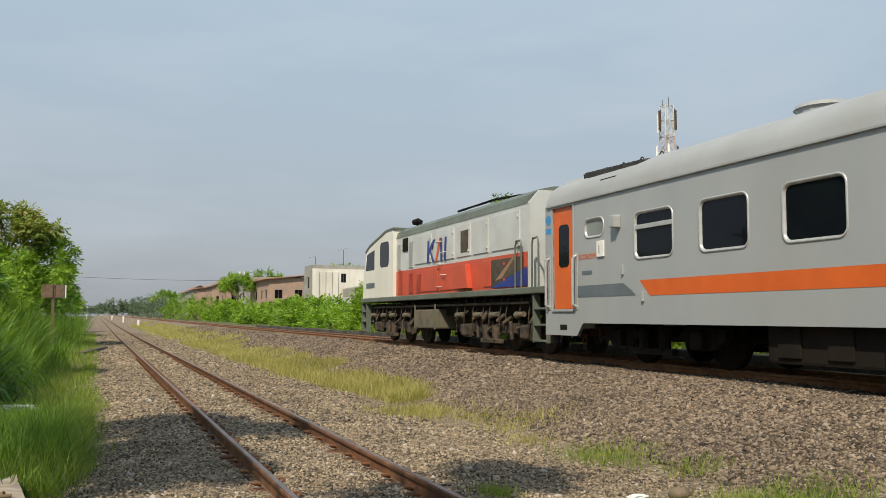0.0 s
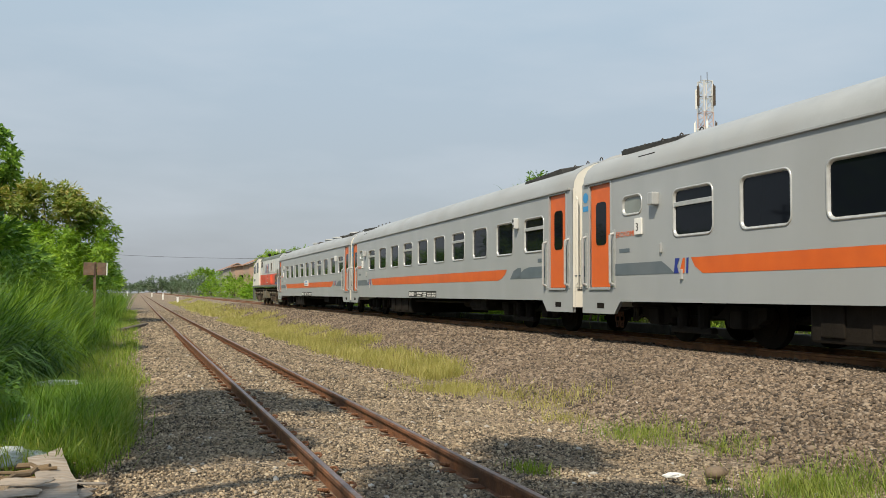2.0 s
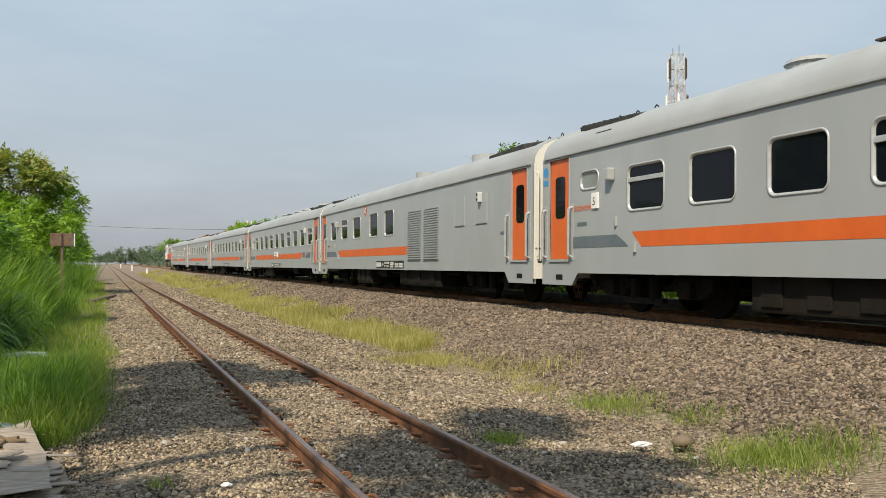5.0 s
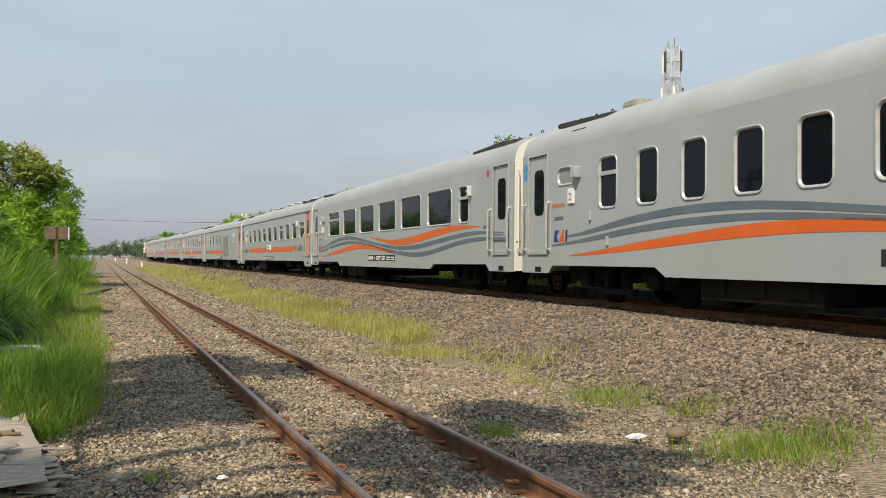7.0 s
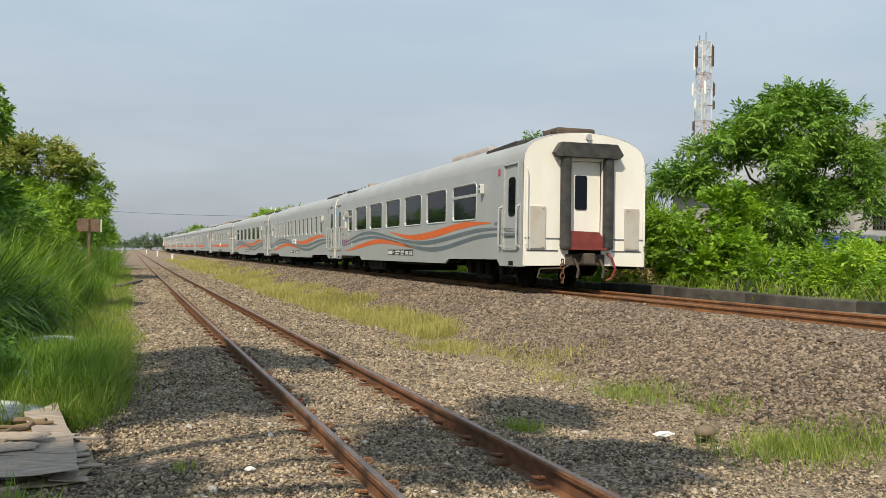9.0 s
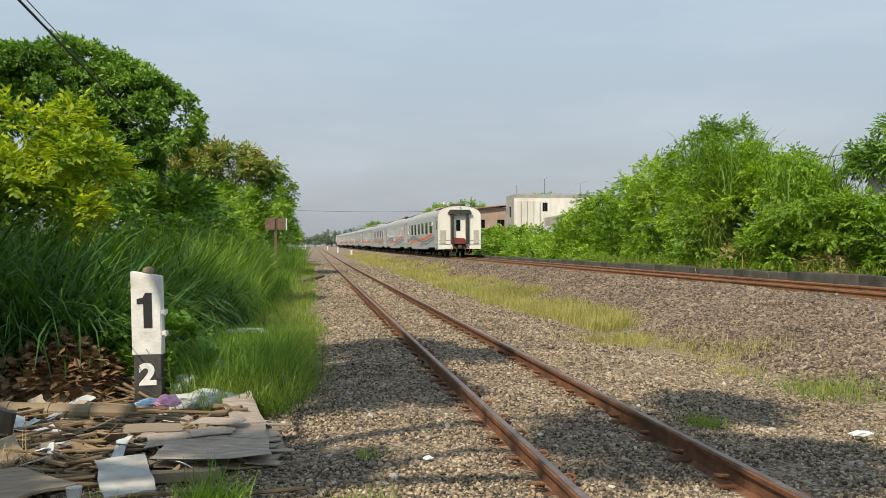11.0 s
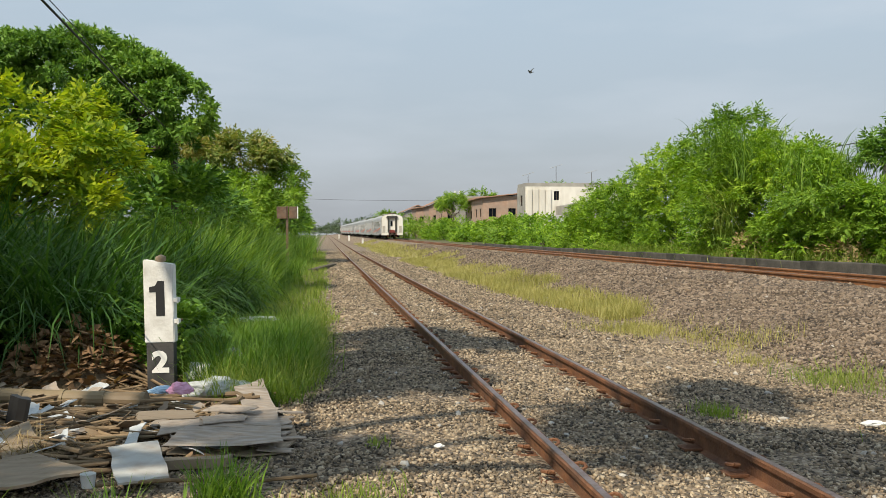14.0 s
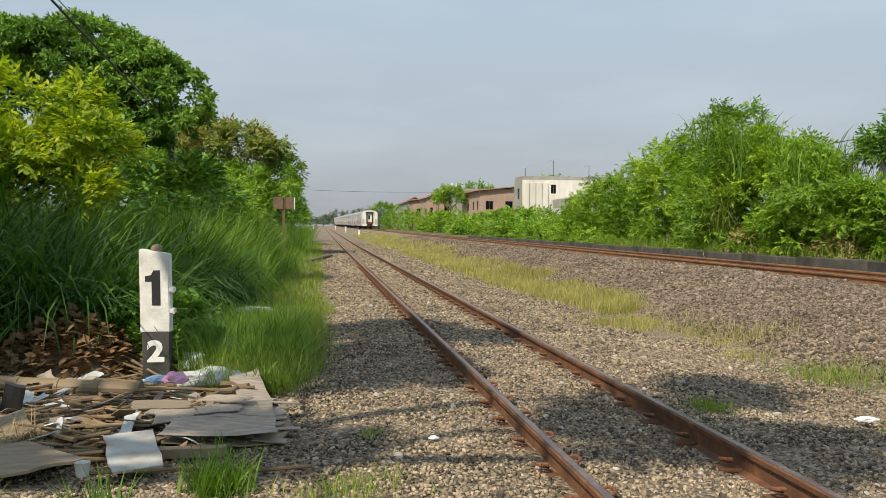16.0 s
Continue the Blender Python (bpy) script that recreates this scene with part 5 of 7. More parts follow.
# ---- grass and leaves ----
M_TALL = leaf_mat("tall_grass", [(0.038, 0.09, 0.01), (0.085, 0.175, 0.021), (0.165, 0.285, 0.035), (0.3, 0.4, 0.075)], 0.38, 0.35)
M_REED = leaf_mat("dark_reed_grass", [(0.012, 0.038, 0.006), (0.03, 0.085, 0.012), (0.065, 0.15, 0.022), (0.16, 0.28, 0.05)], 0.28, 0.6)
M_VERGE = leaf_mat("verge_grass", [(0.055, 0.115, 0.015), (0.14, 0.23, 0.032), (0.26, 0.33, 0.065), (0.42, 0.4, 0.15)], 0.42, 1.5)
M_STRIP = leaf_mat("sunburnt_grass", [(0.19, 0.19, 0.05), (0.3, 0.285, 0.09), (0.42, 0.385, 0.15), (0.52, 0.46, 0.23)], 0.35, 0.6)
M_DARKLEAF = leaf_mat("dark_leaves", [(0.035, 0.09, 0.013), (0.085, 0.185, 0.025), (0.18, 0.32, 0.045), (0.34, 0.47, 0.085)], 0.25, 0.5)
M_YELLEAF = leaf_mat("yellow_green_leaves", [(0.06, 0.13, 0.012), (0.16, 0.26, 0.02), (0.38, 0.45, 0.028), (0.62, 0.61, 0.04)], 0.42, 0.9)
M_MIDLEAF = leaf_mat("mid_green_leaves", [(0.05, 0.118, 0.014), (0.125, 0.235, 0.024), (0.235, 0.37, 0.042), (0.36, 0.48, 0.075)], 0.35, 0.3)
M_BROWNLEAF = leaf_mat("brownish_seeding_leaves", [(0.07, 0.14, 0.03), (0.15, 0.22, 0.05), (0.27, 0.28, 0.08), (0.36, 0.25, 0.1)], 0.3, 0.35)
M_BUSH = leaf_mat("bush_leaves", [(0.03, 0.075, 0.008), (0.105, 0.215, 0.016), (0.25, 0.4, 0.033), (0.42, 0.545, 0.06)], 0.35, 0.3)
M_TUFT = leaf_mat("gravel_tuft_grass", [(0.07, 0.13, 0.02), (0.14, 0.21, 0.035), (0.23, 0.28, 0.06), (0.33, 0.33, 0.11)], 0.35, 1.2)
# distance haze is put into this leaf colour as a dull grey-green
M_FAR = leaf_mat("haze_tinted_far_leaves", [(0.072, 0.114, 0.072), (0.108, 0.156, 0.096), (0.156, 0.204, 0.12)], 0.2, 0.2)
M_STRAW = leaf_mat("dry_straw", [(0.2, 0.14, 0.07), (0.32, 0.24, 0.12), (0.45, 0.36, 0.2)], 0.2, 1.0)



def blades(name, pts, heights, width, lean, material, label, category="grass", kind="stuff", parent=None, droop=0.5, levels=2):
    """Tapering blades at the given ground points, each bent along an arc."""
    n = len(pts)
    a = RNG.uniform(0, 6.283, n)
    tilt = np.arctan(lean * RNG.uniform(0.1, 1.0, n))
    bend = droop * RNG.uniform(0.35, 1.35, n)
    w = width * RNG.uniform(0.6, 1.3, n)
    d = np.stack([np.cos(a), np.sin(a), np.zeros(n)], 1)
    tw = a + RNG.uniform(-0.7, 0.7, n)
    s = np.stack([-np.sin(tw), np.cos(tw), np.zeros(n)], 1)
    up = np.array([0, 0, 1.0])
    c = np.asarray(pts, float)
    v = np.empty((n, 2 * levels + 1, 3))
    for i in range(levels + 1):
        u = i / levels
        if i < levels:
            ww = (w * (0.75 + 0.5 * u - 0.9 * u * u) / 2)[:, None]
            v[:, 2 * i], v[:, 2 * i + 1] = c - s * ww, c + s * ww
            phi = np.minimum(tilt + bend * (u + 0.5 / levels) ** 1.4, 2.7)
            c = c + (up * np.cos(phi)[:, None] + d * np.sin(phi)[:, None]) * (heights / levels)[:, None]
        else:
            v[:, 2 * i] = c
    f = []
    for i in range(levels - 1):
        q = 2 * i
        f += [(q, q + 1, q + 3), (q, q + 3, q + 2)]
    f.append((2 * levels - 2, 2 * levels - 1, 2 * levels))
    return soup(name, v, np.array(f), material, label, category, kind, parent)


def sprinkle(n, xr, yr, keep=None, power=1.0, clump=0.0):
    out = []
    while len(out) < n:
        x = RNG.uniform(*xr)
        y = yr[0] + (yr[1] - yr[0]) * RNG.uniform() ** power
        if keep and not keep(x, y):
            continue
        k = 1 if not clump else RNG.integers(4, 12)
        for _ in range(k):
            px, py = x + RNG.normal(0, clump) if clump else x, y + RNG.normal(0, clump) if clump else y
            out.append((px, py, zg(px, py) - 0.01))
    return out[:n]


def left_edge(y):
    """How far the tall grass reaches towards the track."""
    return float(np.interp(y, (8.6, 11, 15, 22, 60, 140), (-2.3, -1.75, -1.35, -1.0, -1.0, -0.9))) + 0.35 * noise.noise((0, y * 0.35, 2))


def low_by_sign(x, y):
    """The grass is kept low along the track side of the bank, where the sign stands."""
    return 0.42 if 14 < y < 42 and x > -0.0415 * y - 0.35 else 1.0


def grasses():
    for n_, yr, w_, ln, dr, m_, lab in ((19000, (9.3, 15.5), 0.028, 0.4, 2.3, M_REED, "tall dark reed grass with arching blades on the bank"), (18000, (14, 30), 0.018, 0.35, 1.3, M_TALL, "tall bright green grass on the bank beside the track")):
        p = sprinkle(n_, (-7.5, -0.8), yr, lambda x, y: x < left_edge(y) and x > -0.55 * y - 1.5, 1.2, 0.09)
        h = np.array([(1.75 + 0.5 * noise.noise((x * 0.5, y * 0.4, 1))) * min(1.0, 0.5 + 0.7 * (left_edge(y) - x)) * low_by_sign(x, y) for x, y, z in p]) * RNG.uniform(0.6, 1.35, len(p)) * (1.12 if m_ is M_REED else 1.05)
        blades("tall_grass", p, h, w_, ln, m_, lab, droop=dr, levels=5 if m_ is M_REED else 4)
    p = sprinkle(18000, (-8, -0.8), (28, 90), lambda x, y: x < left_edge(y), 1.4, 0.2)
    h = np.array([1.6 + 0.5 * noise.noise((x * 0.5, y * 0.2, 1)) for x, y, z in p]) * RNG.uniform(0.7, 1.25, len(p))
    h *= [low_by_sign(x, y) for x, y, z in p]
    blades("tall_grass", p, h, 0.026, 0.4, M_TALL, "tall green grass farther along the bank", droop=1.0, levels=3)
    p = sprinkle(11000, (-1.9, 0.1), (7.7, 13.5), lambda x, y: x < -0.25 + 0.25 * noise.noise((0, y, 5)) + 0.25 * math.sin((y - 7.7) / 5.8 * 3.1) and x > max(left_edge(y) - 0.4, -1.05 if y < 9.4 else -9), 1.2, 0.08)
    blades("verge_grass", p, 0.38 * RNG.uniform(0.35, 1.5, len(p)), 0.008, 0.75, M_VERGE, "knee-high seeding grass at the edge of the gravel", droop=1.1, levels=3)
    p = sprinkle(22000, (-1.8, 0.3), (12.5, 75), lambda x, y: x < 0.0 + 0.3 * noise.noise((0, y * 0.5, 5)) and x > left_edge(y) - 0.6, 1.7, 0.1)
    blades("verge_grass", p, 0.19 * RNG.uniform(0.5, 1.6, len(p)), 0.013, 0.7, M_VERGE, "short verge grass along the gravel")
    p = sprinkle(5200, (-1.5, 0.0), (8.4, 11.2), lambda x, y: x < -0.28 + 0.2 * noise.noise((0, y, 5)) and x > -1.25, 1.0, 0.06)
    blades("verge_grass", p, 0.62 * RNG.uniform(0.4, 1.25, len(p)), 0.009, 0.45, M_TALL, "shaggy green grass beside the distance post", droop=1.5, levels=4)
    # the strip between the tracks
    p = sprinkle(26000, (4.3, 7.2), (14.5, 50), lambda x, y: 4.9 - 0.15 * min(y - 14, 8) * 0.4 < x < min(5.6 + 0.06 * (y - 14), tx(y) - 3.6) + 0.5 * noise.noise((0, y * 0.4, 8)) and noise.noise((x * 0.7, y * 0.35, 6)) > -0.25, 1.5, 0.12)
    blades("strip_grass", p, 0.2 * RNG.uniform(0.5, 1.5, len(p)), 0.012, 0.6, M_STRIP, "low sunburnt grass between the tracks")
    p = sprinkle(9000, (4.4, 7.2), (48, 130), lambda x, y: noise.noise((x * 0.4, y * 0.1, 6)) > -0.2, 1.3, 0.25)
    blades("strip_grass", p, 0.26 * RNG.uniform(0.5, 1.5, len(p)), 0.03, 0.6, M_STRIP, "low sunburnt grass between the tracks in the distance")
    for cx, cy, rx, ry, n, h, m_ in ((4.75, 12.9, 0.55, 0.75, 1500, 0.16, M_STRIP), (5.1, 8.0, 0.4, 0.55, 900, 0.14, M_TUFT), (4.95, 5.35, 0.6, 0.45, 1700, 0.17, M_TUFT), (5.35, 6.9, 0.25, 0.3, 350, 0.11, M_TUFT), (5.4, 10.6, 0.5, 0.5, 500, 0.14, M_STRIP), (3.1, 6.6, 0.14, 0.2, 260, 0.1, M_VERGE),
                                (5.3, 11.8, 0.3, 0.5, 450, 0.12, M_STRIP), (4.9, 9.5, 0.3, 0.3, 260, 0.12, M_STRIP), (0.15, 4.75, 0.25, 0.25, 300, 0.1, M_VERGE), (-0.1, 9.2, 0.2, 0.3, 200, 0.1, M_VERGE), (0.35, 6.0, 0.08, 0.1, 60, 0.07, M_VERGE)):
        p = [(cx + RNG.normal(0, rx * 0.6), cy + RNG.normal(0, ry * 0.6)) for _ in range(n)]
        p = [(x, y, zg(x, y) - 0.01) for x, y in p]
        blades("grass_tuft", p, h * RNG.uniform(0.4, 1.5, n), 0.008, 0.7, m_, "low tuft of green grass growing in the gravel", "grass", "stuff", None)
    for cx, cy, n, h in ((-0.55, 4.95, 260, 0.3), (-1.1, 4.55, 120, 0.28), (-1.75, 4.5, 160, 0.22), (-2.2, 4.8, 120, 0.16)):
        p = [(cx + RNG.normal(0, 0.08), cy + RNG.normal(0, 0.08)) for _ in range(n)]
        p = [(x, y, zg(x, y) - 0.01) for x, y in p]
        blades("grass_tuft", p, h * RNG.uniform(0.4, 1.3, n), 0.012, 0.8, M_TALL, "bright green grass tuft at the edge of the rubbish", "grass", "stuff", None)


grasses()

LEAF_F = np.array([(0, 1, 2), (0, 2, 3)])


def crown(name, blobs, n, size, material, parent, aspect=0.45, spray=7, gap=0.0, seed=0, flat=0.0, ground=None, lump_size=1.0, rosette=False):
    """Leaves in sprays over and inside lumpy masses (x, y, z, rx, ry, rz); gaps by noise."""
    rng = np.random.default_rng(seed)
    vol = np.array([b[3] * b[4] + b[4] * b[5] + b[3] * b[5] for b in blobs])
    # lumps of foliage stand out from every mass, with shade between them
    lump = np.array([lump_size * float(np.clip(min(b[3:6]) * 0.42, 0.16, 2.5)) for b in blobs])
    many = np.maximum(6, (vol * 4.2 / lump**2 * 0.22).astype(int))
    which = np.repeat(np.arange(len(blobs)), many)
    b = np.array(blobs)[which]
    d = rng.normal(size=(len(b), 3))
    d /= np.linalg.norm(d, axis=1)[:, None]
    d[:, 2] = np.where(d[:, 2] < (-0.5 if ground is None else -0.85), -d[:, 2], d[:, 2])
    r = rng.uniform(0.7, 1.0, len(b))
    r *= np.array([1 + 0.38 * noise.noise((q[0] * 2.2 + w * 3.1, q[1] * 2.2, q[2] * 2.2 + seed)) for q, w in zip(d, which)])
    mid = b[:, :3] + d * b[:, 3:] * r[:, None]
    keep = np.array([noise.noise((p[0] * 0.9, p[1] * 0.9, p[2] * 0.9 + seed)) > gap - 0.3 for p in mid])
    mid, d, rad = mid[keep], d[keep], lump[which][keep] * rng.uniform(0.6, 1.3, int(keep.sum()))
    pick = rng.choice(len(mid), n // spray, p=rad**2 / (rad**2).sum())
    k = len(pick)
    e = rng.normal(size=(k, 3)) + d[pick] * 0.7 + np.array([0, 0, 0.45])
    e /= np.linalg.norm(e, axis=1)[:, None]
    c = mid[pick] + e * (rad[pick] * rng.uniform(0.55, 1.05, k))[:, None] * np.array([1.15, 1.15, 0.75])
    d = e
    if ground is not None:
        c[:, 2] = np.maximum(c[:, 2], ground + 0.1 * np.abs(d[:, 0]))
    # each spray: leaves along a short twig that points outwards and a little down
    tw = d * np.array([1, 1, 0.6]) + rng.normal(0, 0.45, (k, 3)) + np.array([0, 0, 0.15 - flat])
    tw /= np.linalg.norm(tw, axis=1)[:, None]
    side = np.cross(tw, np.array([0, 0, 1.0]) + rng.normal(0, 0.25, (k, 3)))
    side /= np.linalg.norm(side, axis=1)[:, None] + 1e-6
    up = np.cross(side, tw)
    out = np.empty((k, spray, 4, 3))
    for i in range(spray):
        u = (i + 0.5) / spray
        sgn = 1 if i % 2 else -1
        if rosette:      # leaves radiate from the twig's end
            base = c + tw * (size * rng.uniform(-0.9, 0.3, (k, 1)))
            dirv = side * math.cos(6.283 * u) + up * math.sin(6.283 * u) + tw * rng.uniform(0.1, 1.6, (k, 1)) + rng.normal(0, 0.35, (k, 3))
        else:
            base = c + tw * (size * spray * 0.32 * (u - 0.3))
            dirv = side * sgn * (1.0 - 0.6 * u) + tw * (0.45 + 0.7 * u) + up * rng.normal(-0.15, 0.3, (k, 1))
        dirv /= np.linalg.norm(dirv, axis=1)[:, None]
        wv = np.cross(dirv, (tw if rosette else up) + rng.normal(0, 0.35, (k, 3)))
        wv /= np.linalg.norm(wv, axis=1)[:, None] + 1e-6
        ln = size * rng.uniform(0.7, 1.25, (k, 1))
        out[:, i, 0] = base
        out[:, i, 1] = base + dirv * ln * 0.45 + wv * ln * aspect / 2
        out[:, i, 2] = base + dirv * ln - up * ln * 0.12
        out[:, i, 3] = base + dirv * ln * 0.45 - wv * ln * aspect / 2
    return soup(name, out.reshape(-1, 4, 3), LEAF_F, material, "", "", "stuff", parent)


def limb(bm, a, b, r0, r1, seed=0):
    a, b = Vector(a), Vector(b)
    rng = random.Random(seed)
    pts = [a.lerp(b, i / 4) + (Vector((rng.uniform(-1, 1), rng.uniform(-1, 1), rng.uniform(-0.3, 0.6))) * 0.07 * (b - a).length if 0 < i < 4 else Vector()) for i in range(5)]
    for i in range(4):
        rod(bm, pts[i], pts[i + 1], r0 + (r1 - r0) * i / 4, 8, r0 + (r1 - r0) * (i + 1) / 4)


def tree(name, label, base, fork, blobs, n, size, material, trunk_r=0.14, category="tree", extra=(), **kw):
    """A tapered trunk with limbs into every mass of the crown."""
    t = thing(name, label, category, m=pose(*base))
    bm = bmesh.new()
    limb(bm, (0, 0, -0.2), fork, trunk_r, trunk_r * 0.75, 1)
    for i, b in enumerate(blobs):
        limb(bm, fork, (b[0] - base[0], b[1] - base[1], b[2] - base[2] + b[5] * 0.3), trunk_r * 0.6, trunk_r * 0.12, i + 2)
    part("trunk", bm, M_BARK, t)
    loc = [(b[0] - base[0], b[1] - base[1], b[2] - base[2], *b[3:]) for b in blobs]
    crown("crown", loc, n, size, material, t, seed=len(blobs) + int(abs(base[1])), **kw)
    for bl, n2, size2, mat2 in extra:
        loc = [(b[0] - base[0], b[1] - base[1], b[2] - base[2], *b[3:]) for b in bl]
        crown("crown", loc, n2, size2, mat2, t, seed=3 + int(abs(base[1])), **kw)
    return t


def bush(label, blobs, n, size, material, category="bush", name="bush", **kw):
    b0 = blobs[0]
    z = zg(b0[0], b0[1])
    t = thing(name, label, category, m=pose(b0[0], b0[1], z))
    for i, b in enumerate(blobs[::max(1, len(blobs) // 8)]):
        for j in range(2):
            bm = bmesh.new()
            limb(bm, ((b[0] - b0[0]) * 0.8 + 0.2 * j, (b[1] - b0[1]) * 0.8, -0.3), (b[0] - b0[0], b[1] - b0[1] + 0.3 * j, b[2] - z + b[5] * 0.4), 0.06, 0.015, i * 2 + j)
            part("stem", bm, M_BARK, t)
    crown("foliage", [(b[0] - b0[0], b[1] - b0[1], b[2] - z, *b[3:]) for b in blobs], n, size, material, t, seed=int(b0[1] * 3), ground=0.05, **kw)
    return t


def trees_left():
    tree("tree", "broad dark green tree with long glossy leaves on the bank", (-6.2, 22, 0.2), (0.3, 0, 2.2),
         [(-6.2, 22, 4.95, 1.7, 1.8, 0.95), (-4.7, 21.7, 4.75, 1.1, 1.3, 0.95), (-8.2, 22.4, 4.85, 1.7, 1.8, 1.0), (-3.5, 21.3, 4.3, 0.8, 0.9, 0.75), (-3.15, 21.2, 3.65, 0.6, 0.8, 0.45), (-4.1, 21.4, 3.5, 0.9, 1.0, 0.5), (-4.2, 21.5, 4.9, 0.8, 0.9, 0.6), (-4.5, 21.6, 4.1, 1.0, 1.0, 0.7), (-7.2, 22, 5.5, 1.2, 1.2, 0.7), (-5.6, 21.8, 5.6, 0.95, 1.0, 0.6), (-5.4, 22, 3.6, 1.3, 1.4, 0.7), (-10.2, 23, 4.6, 1.8, 1.8, 1.2), (-7.6, 21, 3.6, 1.7, 1.5, 1.0)],
         84000, 0.14, M_DARKLEAF, 0.2, aspect=0.36, gap=-0.12, spray=8, rosette=True)
    tree("tree", "young tree with bright yellow-green leaves on the bank", (-5.2, 15, 0.1), (0, 0, 1.4),
         [(-4.9, 15, 2.95, 1.25, 1.0, 0.75), (-3.75, 14.6, 2.4, 0.75, 0.8, 0.6), (-6.3, 15.4, 2.9, 1.3, 1.1, 0.9), (-7.6, 15.8, 2.6, 1.2, 1.1, 1.1), (-5.2, 14.3, 2.0, 1.5, 0.9, 0.8), (-6.8, 14.6, 1.9, 1.4, 0.9, 0.9), (-4.2, 14.4, 1.7, 0.8, 0.8, 0.6)],
         26000, 0.13, M_YELLEAF, 0.09, aspect=0.5, gap=0.02)
    tree("tree", "tall tree with brownish seed heads over fresh green lower leaves", (-4.6, 46, 0.2), (0.3, 0, 2.4),
         [(-4.3, 46, 5.3, 1.9, 2.0, 1.3), (-2.7, 45.5, 4.6, 1.2, 1.4, 0.9), (-6.3, 46.5, 5.0, 2.0, 2.0, 1.4)],
         12000, 0.24, M_BROWNLEAF, 0.18, gap=0.0,
         extra=(([(-2.4, 44.5, 3.2, 1.25, 1.3, 1.1), (-4.0, 44, 3.0, 1.8, 1.5, 1.1), (-6.4, 44, 2.9, 1.8, 1.5, 1.2), (-1.9, 46, 4.0, 0.9, 1.2, 0.9)], 12000, 0.2, M_MIDLEAF),), flat=0.2)
    bush("dense dark undergrowth beneath the trees on the bank", [(-5.2, 19, 1.5, 2.0, 1.4, 1.4), (-3.6, 23, 1.5, 1.5, 1.8, 1.3), (-7.6, 18.5, 1.6, 1.8, 1.4, 1.5), (-3.6, 27, 1.4, 1.1, 2.0, 1.2), (-9.6, 18, 1.6, 1.8, 1.4, 1.5)], 20000, 0.2, M_DARKLEAF)
    bush("fresh green undergrowth farther along the bank", [(-4.2, 36, 1.6, 1.4, 2.5, 1.5), (-5.8, 35, 1.9, 1.8, 2.0, 1.7), (-3.6, 42, 1.7, 1.2, 2.2, 1.5), (-5.5, 40, 2.0, 2.0, 2.0, 1.8), (-4.2, 50, 1.5, 1.1, 2.5, 1.4), (-4.3, 57, 1.6, 1.0, 3.0, 1.4), (-3.7, 68, 1.7, 1.2, 3.0, 1.5)], 20000, 0.2, M_MIDLEAF)
    bush("low leafy weeds at the foot of the reed grass", [(-3.0, 9.5, 0.2, 0.45, 0.3, 0.3), (-3.7, 9.4, 0.25, 0.5, 0.3, 0.35), (-2.2, 9.6, 0.3, 0.5, 0.25, 0.4), (-1.5, 9.3, 0.3, 0.35, 0.25, 0.35), (-4.4, 9.5, 0.3, 0.5, 0.3, 0.35)], 5200, 0.07, M_DARKLEAF, "weeds", "weeds", aspect=0.7)
    tree("tree", "feathery green shrub tree leaning from the bank", (-4.4, 31, 0.2), (0.2, 0, 1.2),
         [(-4.0, 31, 2.7, 1.3, 1.3, 0.8), (-2.9, 30.5, 2.3, 0.9, 1.0, 0.6), (-5.8, 31.5, 2.9, 1.5, 1.3, 1.0)], 9000, 0.17, M_MIDLEAF, 0.1, aspect=0.3, flat=0.3, gap=0.05)
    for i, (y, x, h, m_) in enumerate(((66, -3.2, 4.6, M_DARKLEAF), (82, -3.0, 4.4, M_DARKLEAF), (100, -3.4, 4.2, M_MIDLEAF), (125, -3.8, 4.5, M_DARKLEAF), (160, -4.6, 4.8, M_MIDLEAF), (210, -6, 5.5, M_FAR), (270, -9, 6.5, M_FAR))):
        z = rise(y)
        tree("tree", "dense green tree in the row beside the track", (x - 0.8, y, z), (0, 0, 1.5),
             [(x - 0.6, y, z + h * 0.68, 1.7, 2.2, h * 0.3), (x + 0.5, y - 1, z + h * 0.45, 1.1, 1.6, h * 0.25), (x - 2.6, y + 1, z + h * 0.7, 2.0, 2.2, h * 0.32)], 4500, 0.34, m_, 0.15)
    # unseen tree beside the filming place, its leaf masses placed to shade the foreground
    tree("tree", "large unseen shade tree left of the rubbish heap, crown set to shade the foreground", (-6.6, 1.6, 0.1), (0.8, 0.4, 4.4),
         [(-3.85, 4.0, 7.0, 0.65, 1.5, 0.4), (-3.5, 6.5, 7.0, 0.6, 1.4, 0.4), (-2.7, 5.6, 7.0, 0.4, 0.7, 0.3), (-1.0, 2.1, 7.0, 0.35, 0.5, 0.25), (-2.1, 0.6, 7.0, 0.5, 0.8, 0.3), (-1.05, -0.1, 7.0, 0.45, 0.4, 0.3), (-4.8, 0.5, 7.0, 0.35, 0.4, 0.3), (-8.3, 1.4, 7.0, 0.9, 1.3, 0.6), (-7.8, 5.0, 7.0, 1.3, 2.0, 0.8), (-7.0, 7.6, 7.0, 1.3, 1.1, 0.5)],
         40000, 0.2, M_DARKLEAF, 0.22, gap=-0.12)


trees_left()


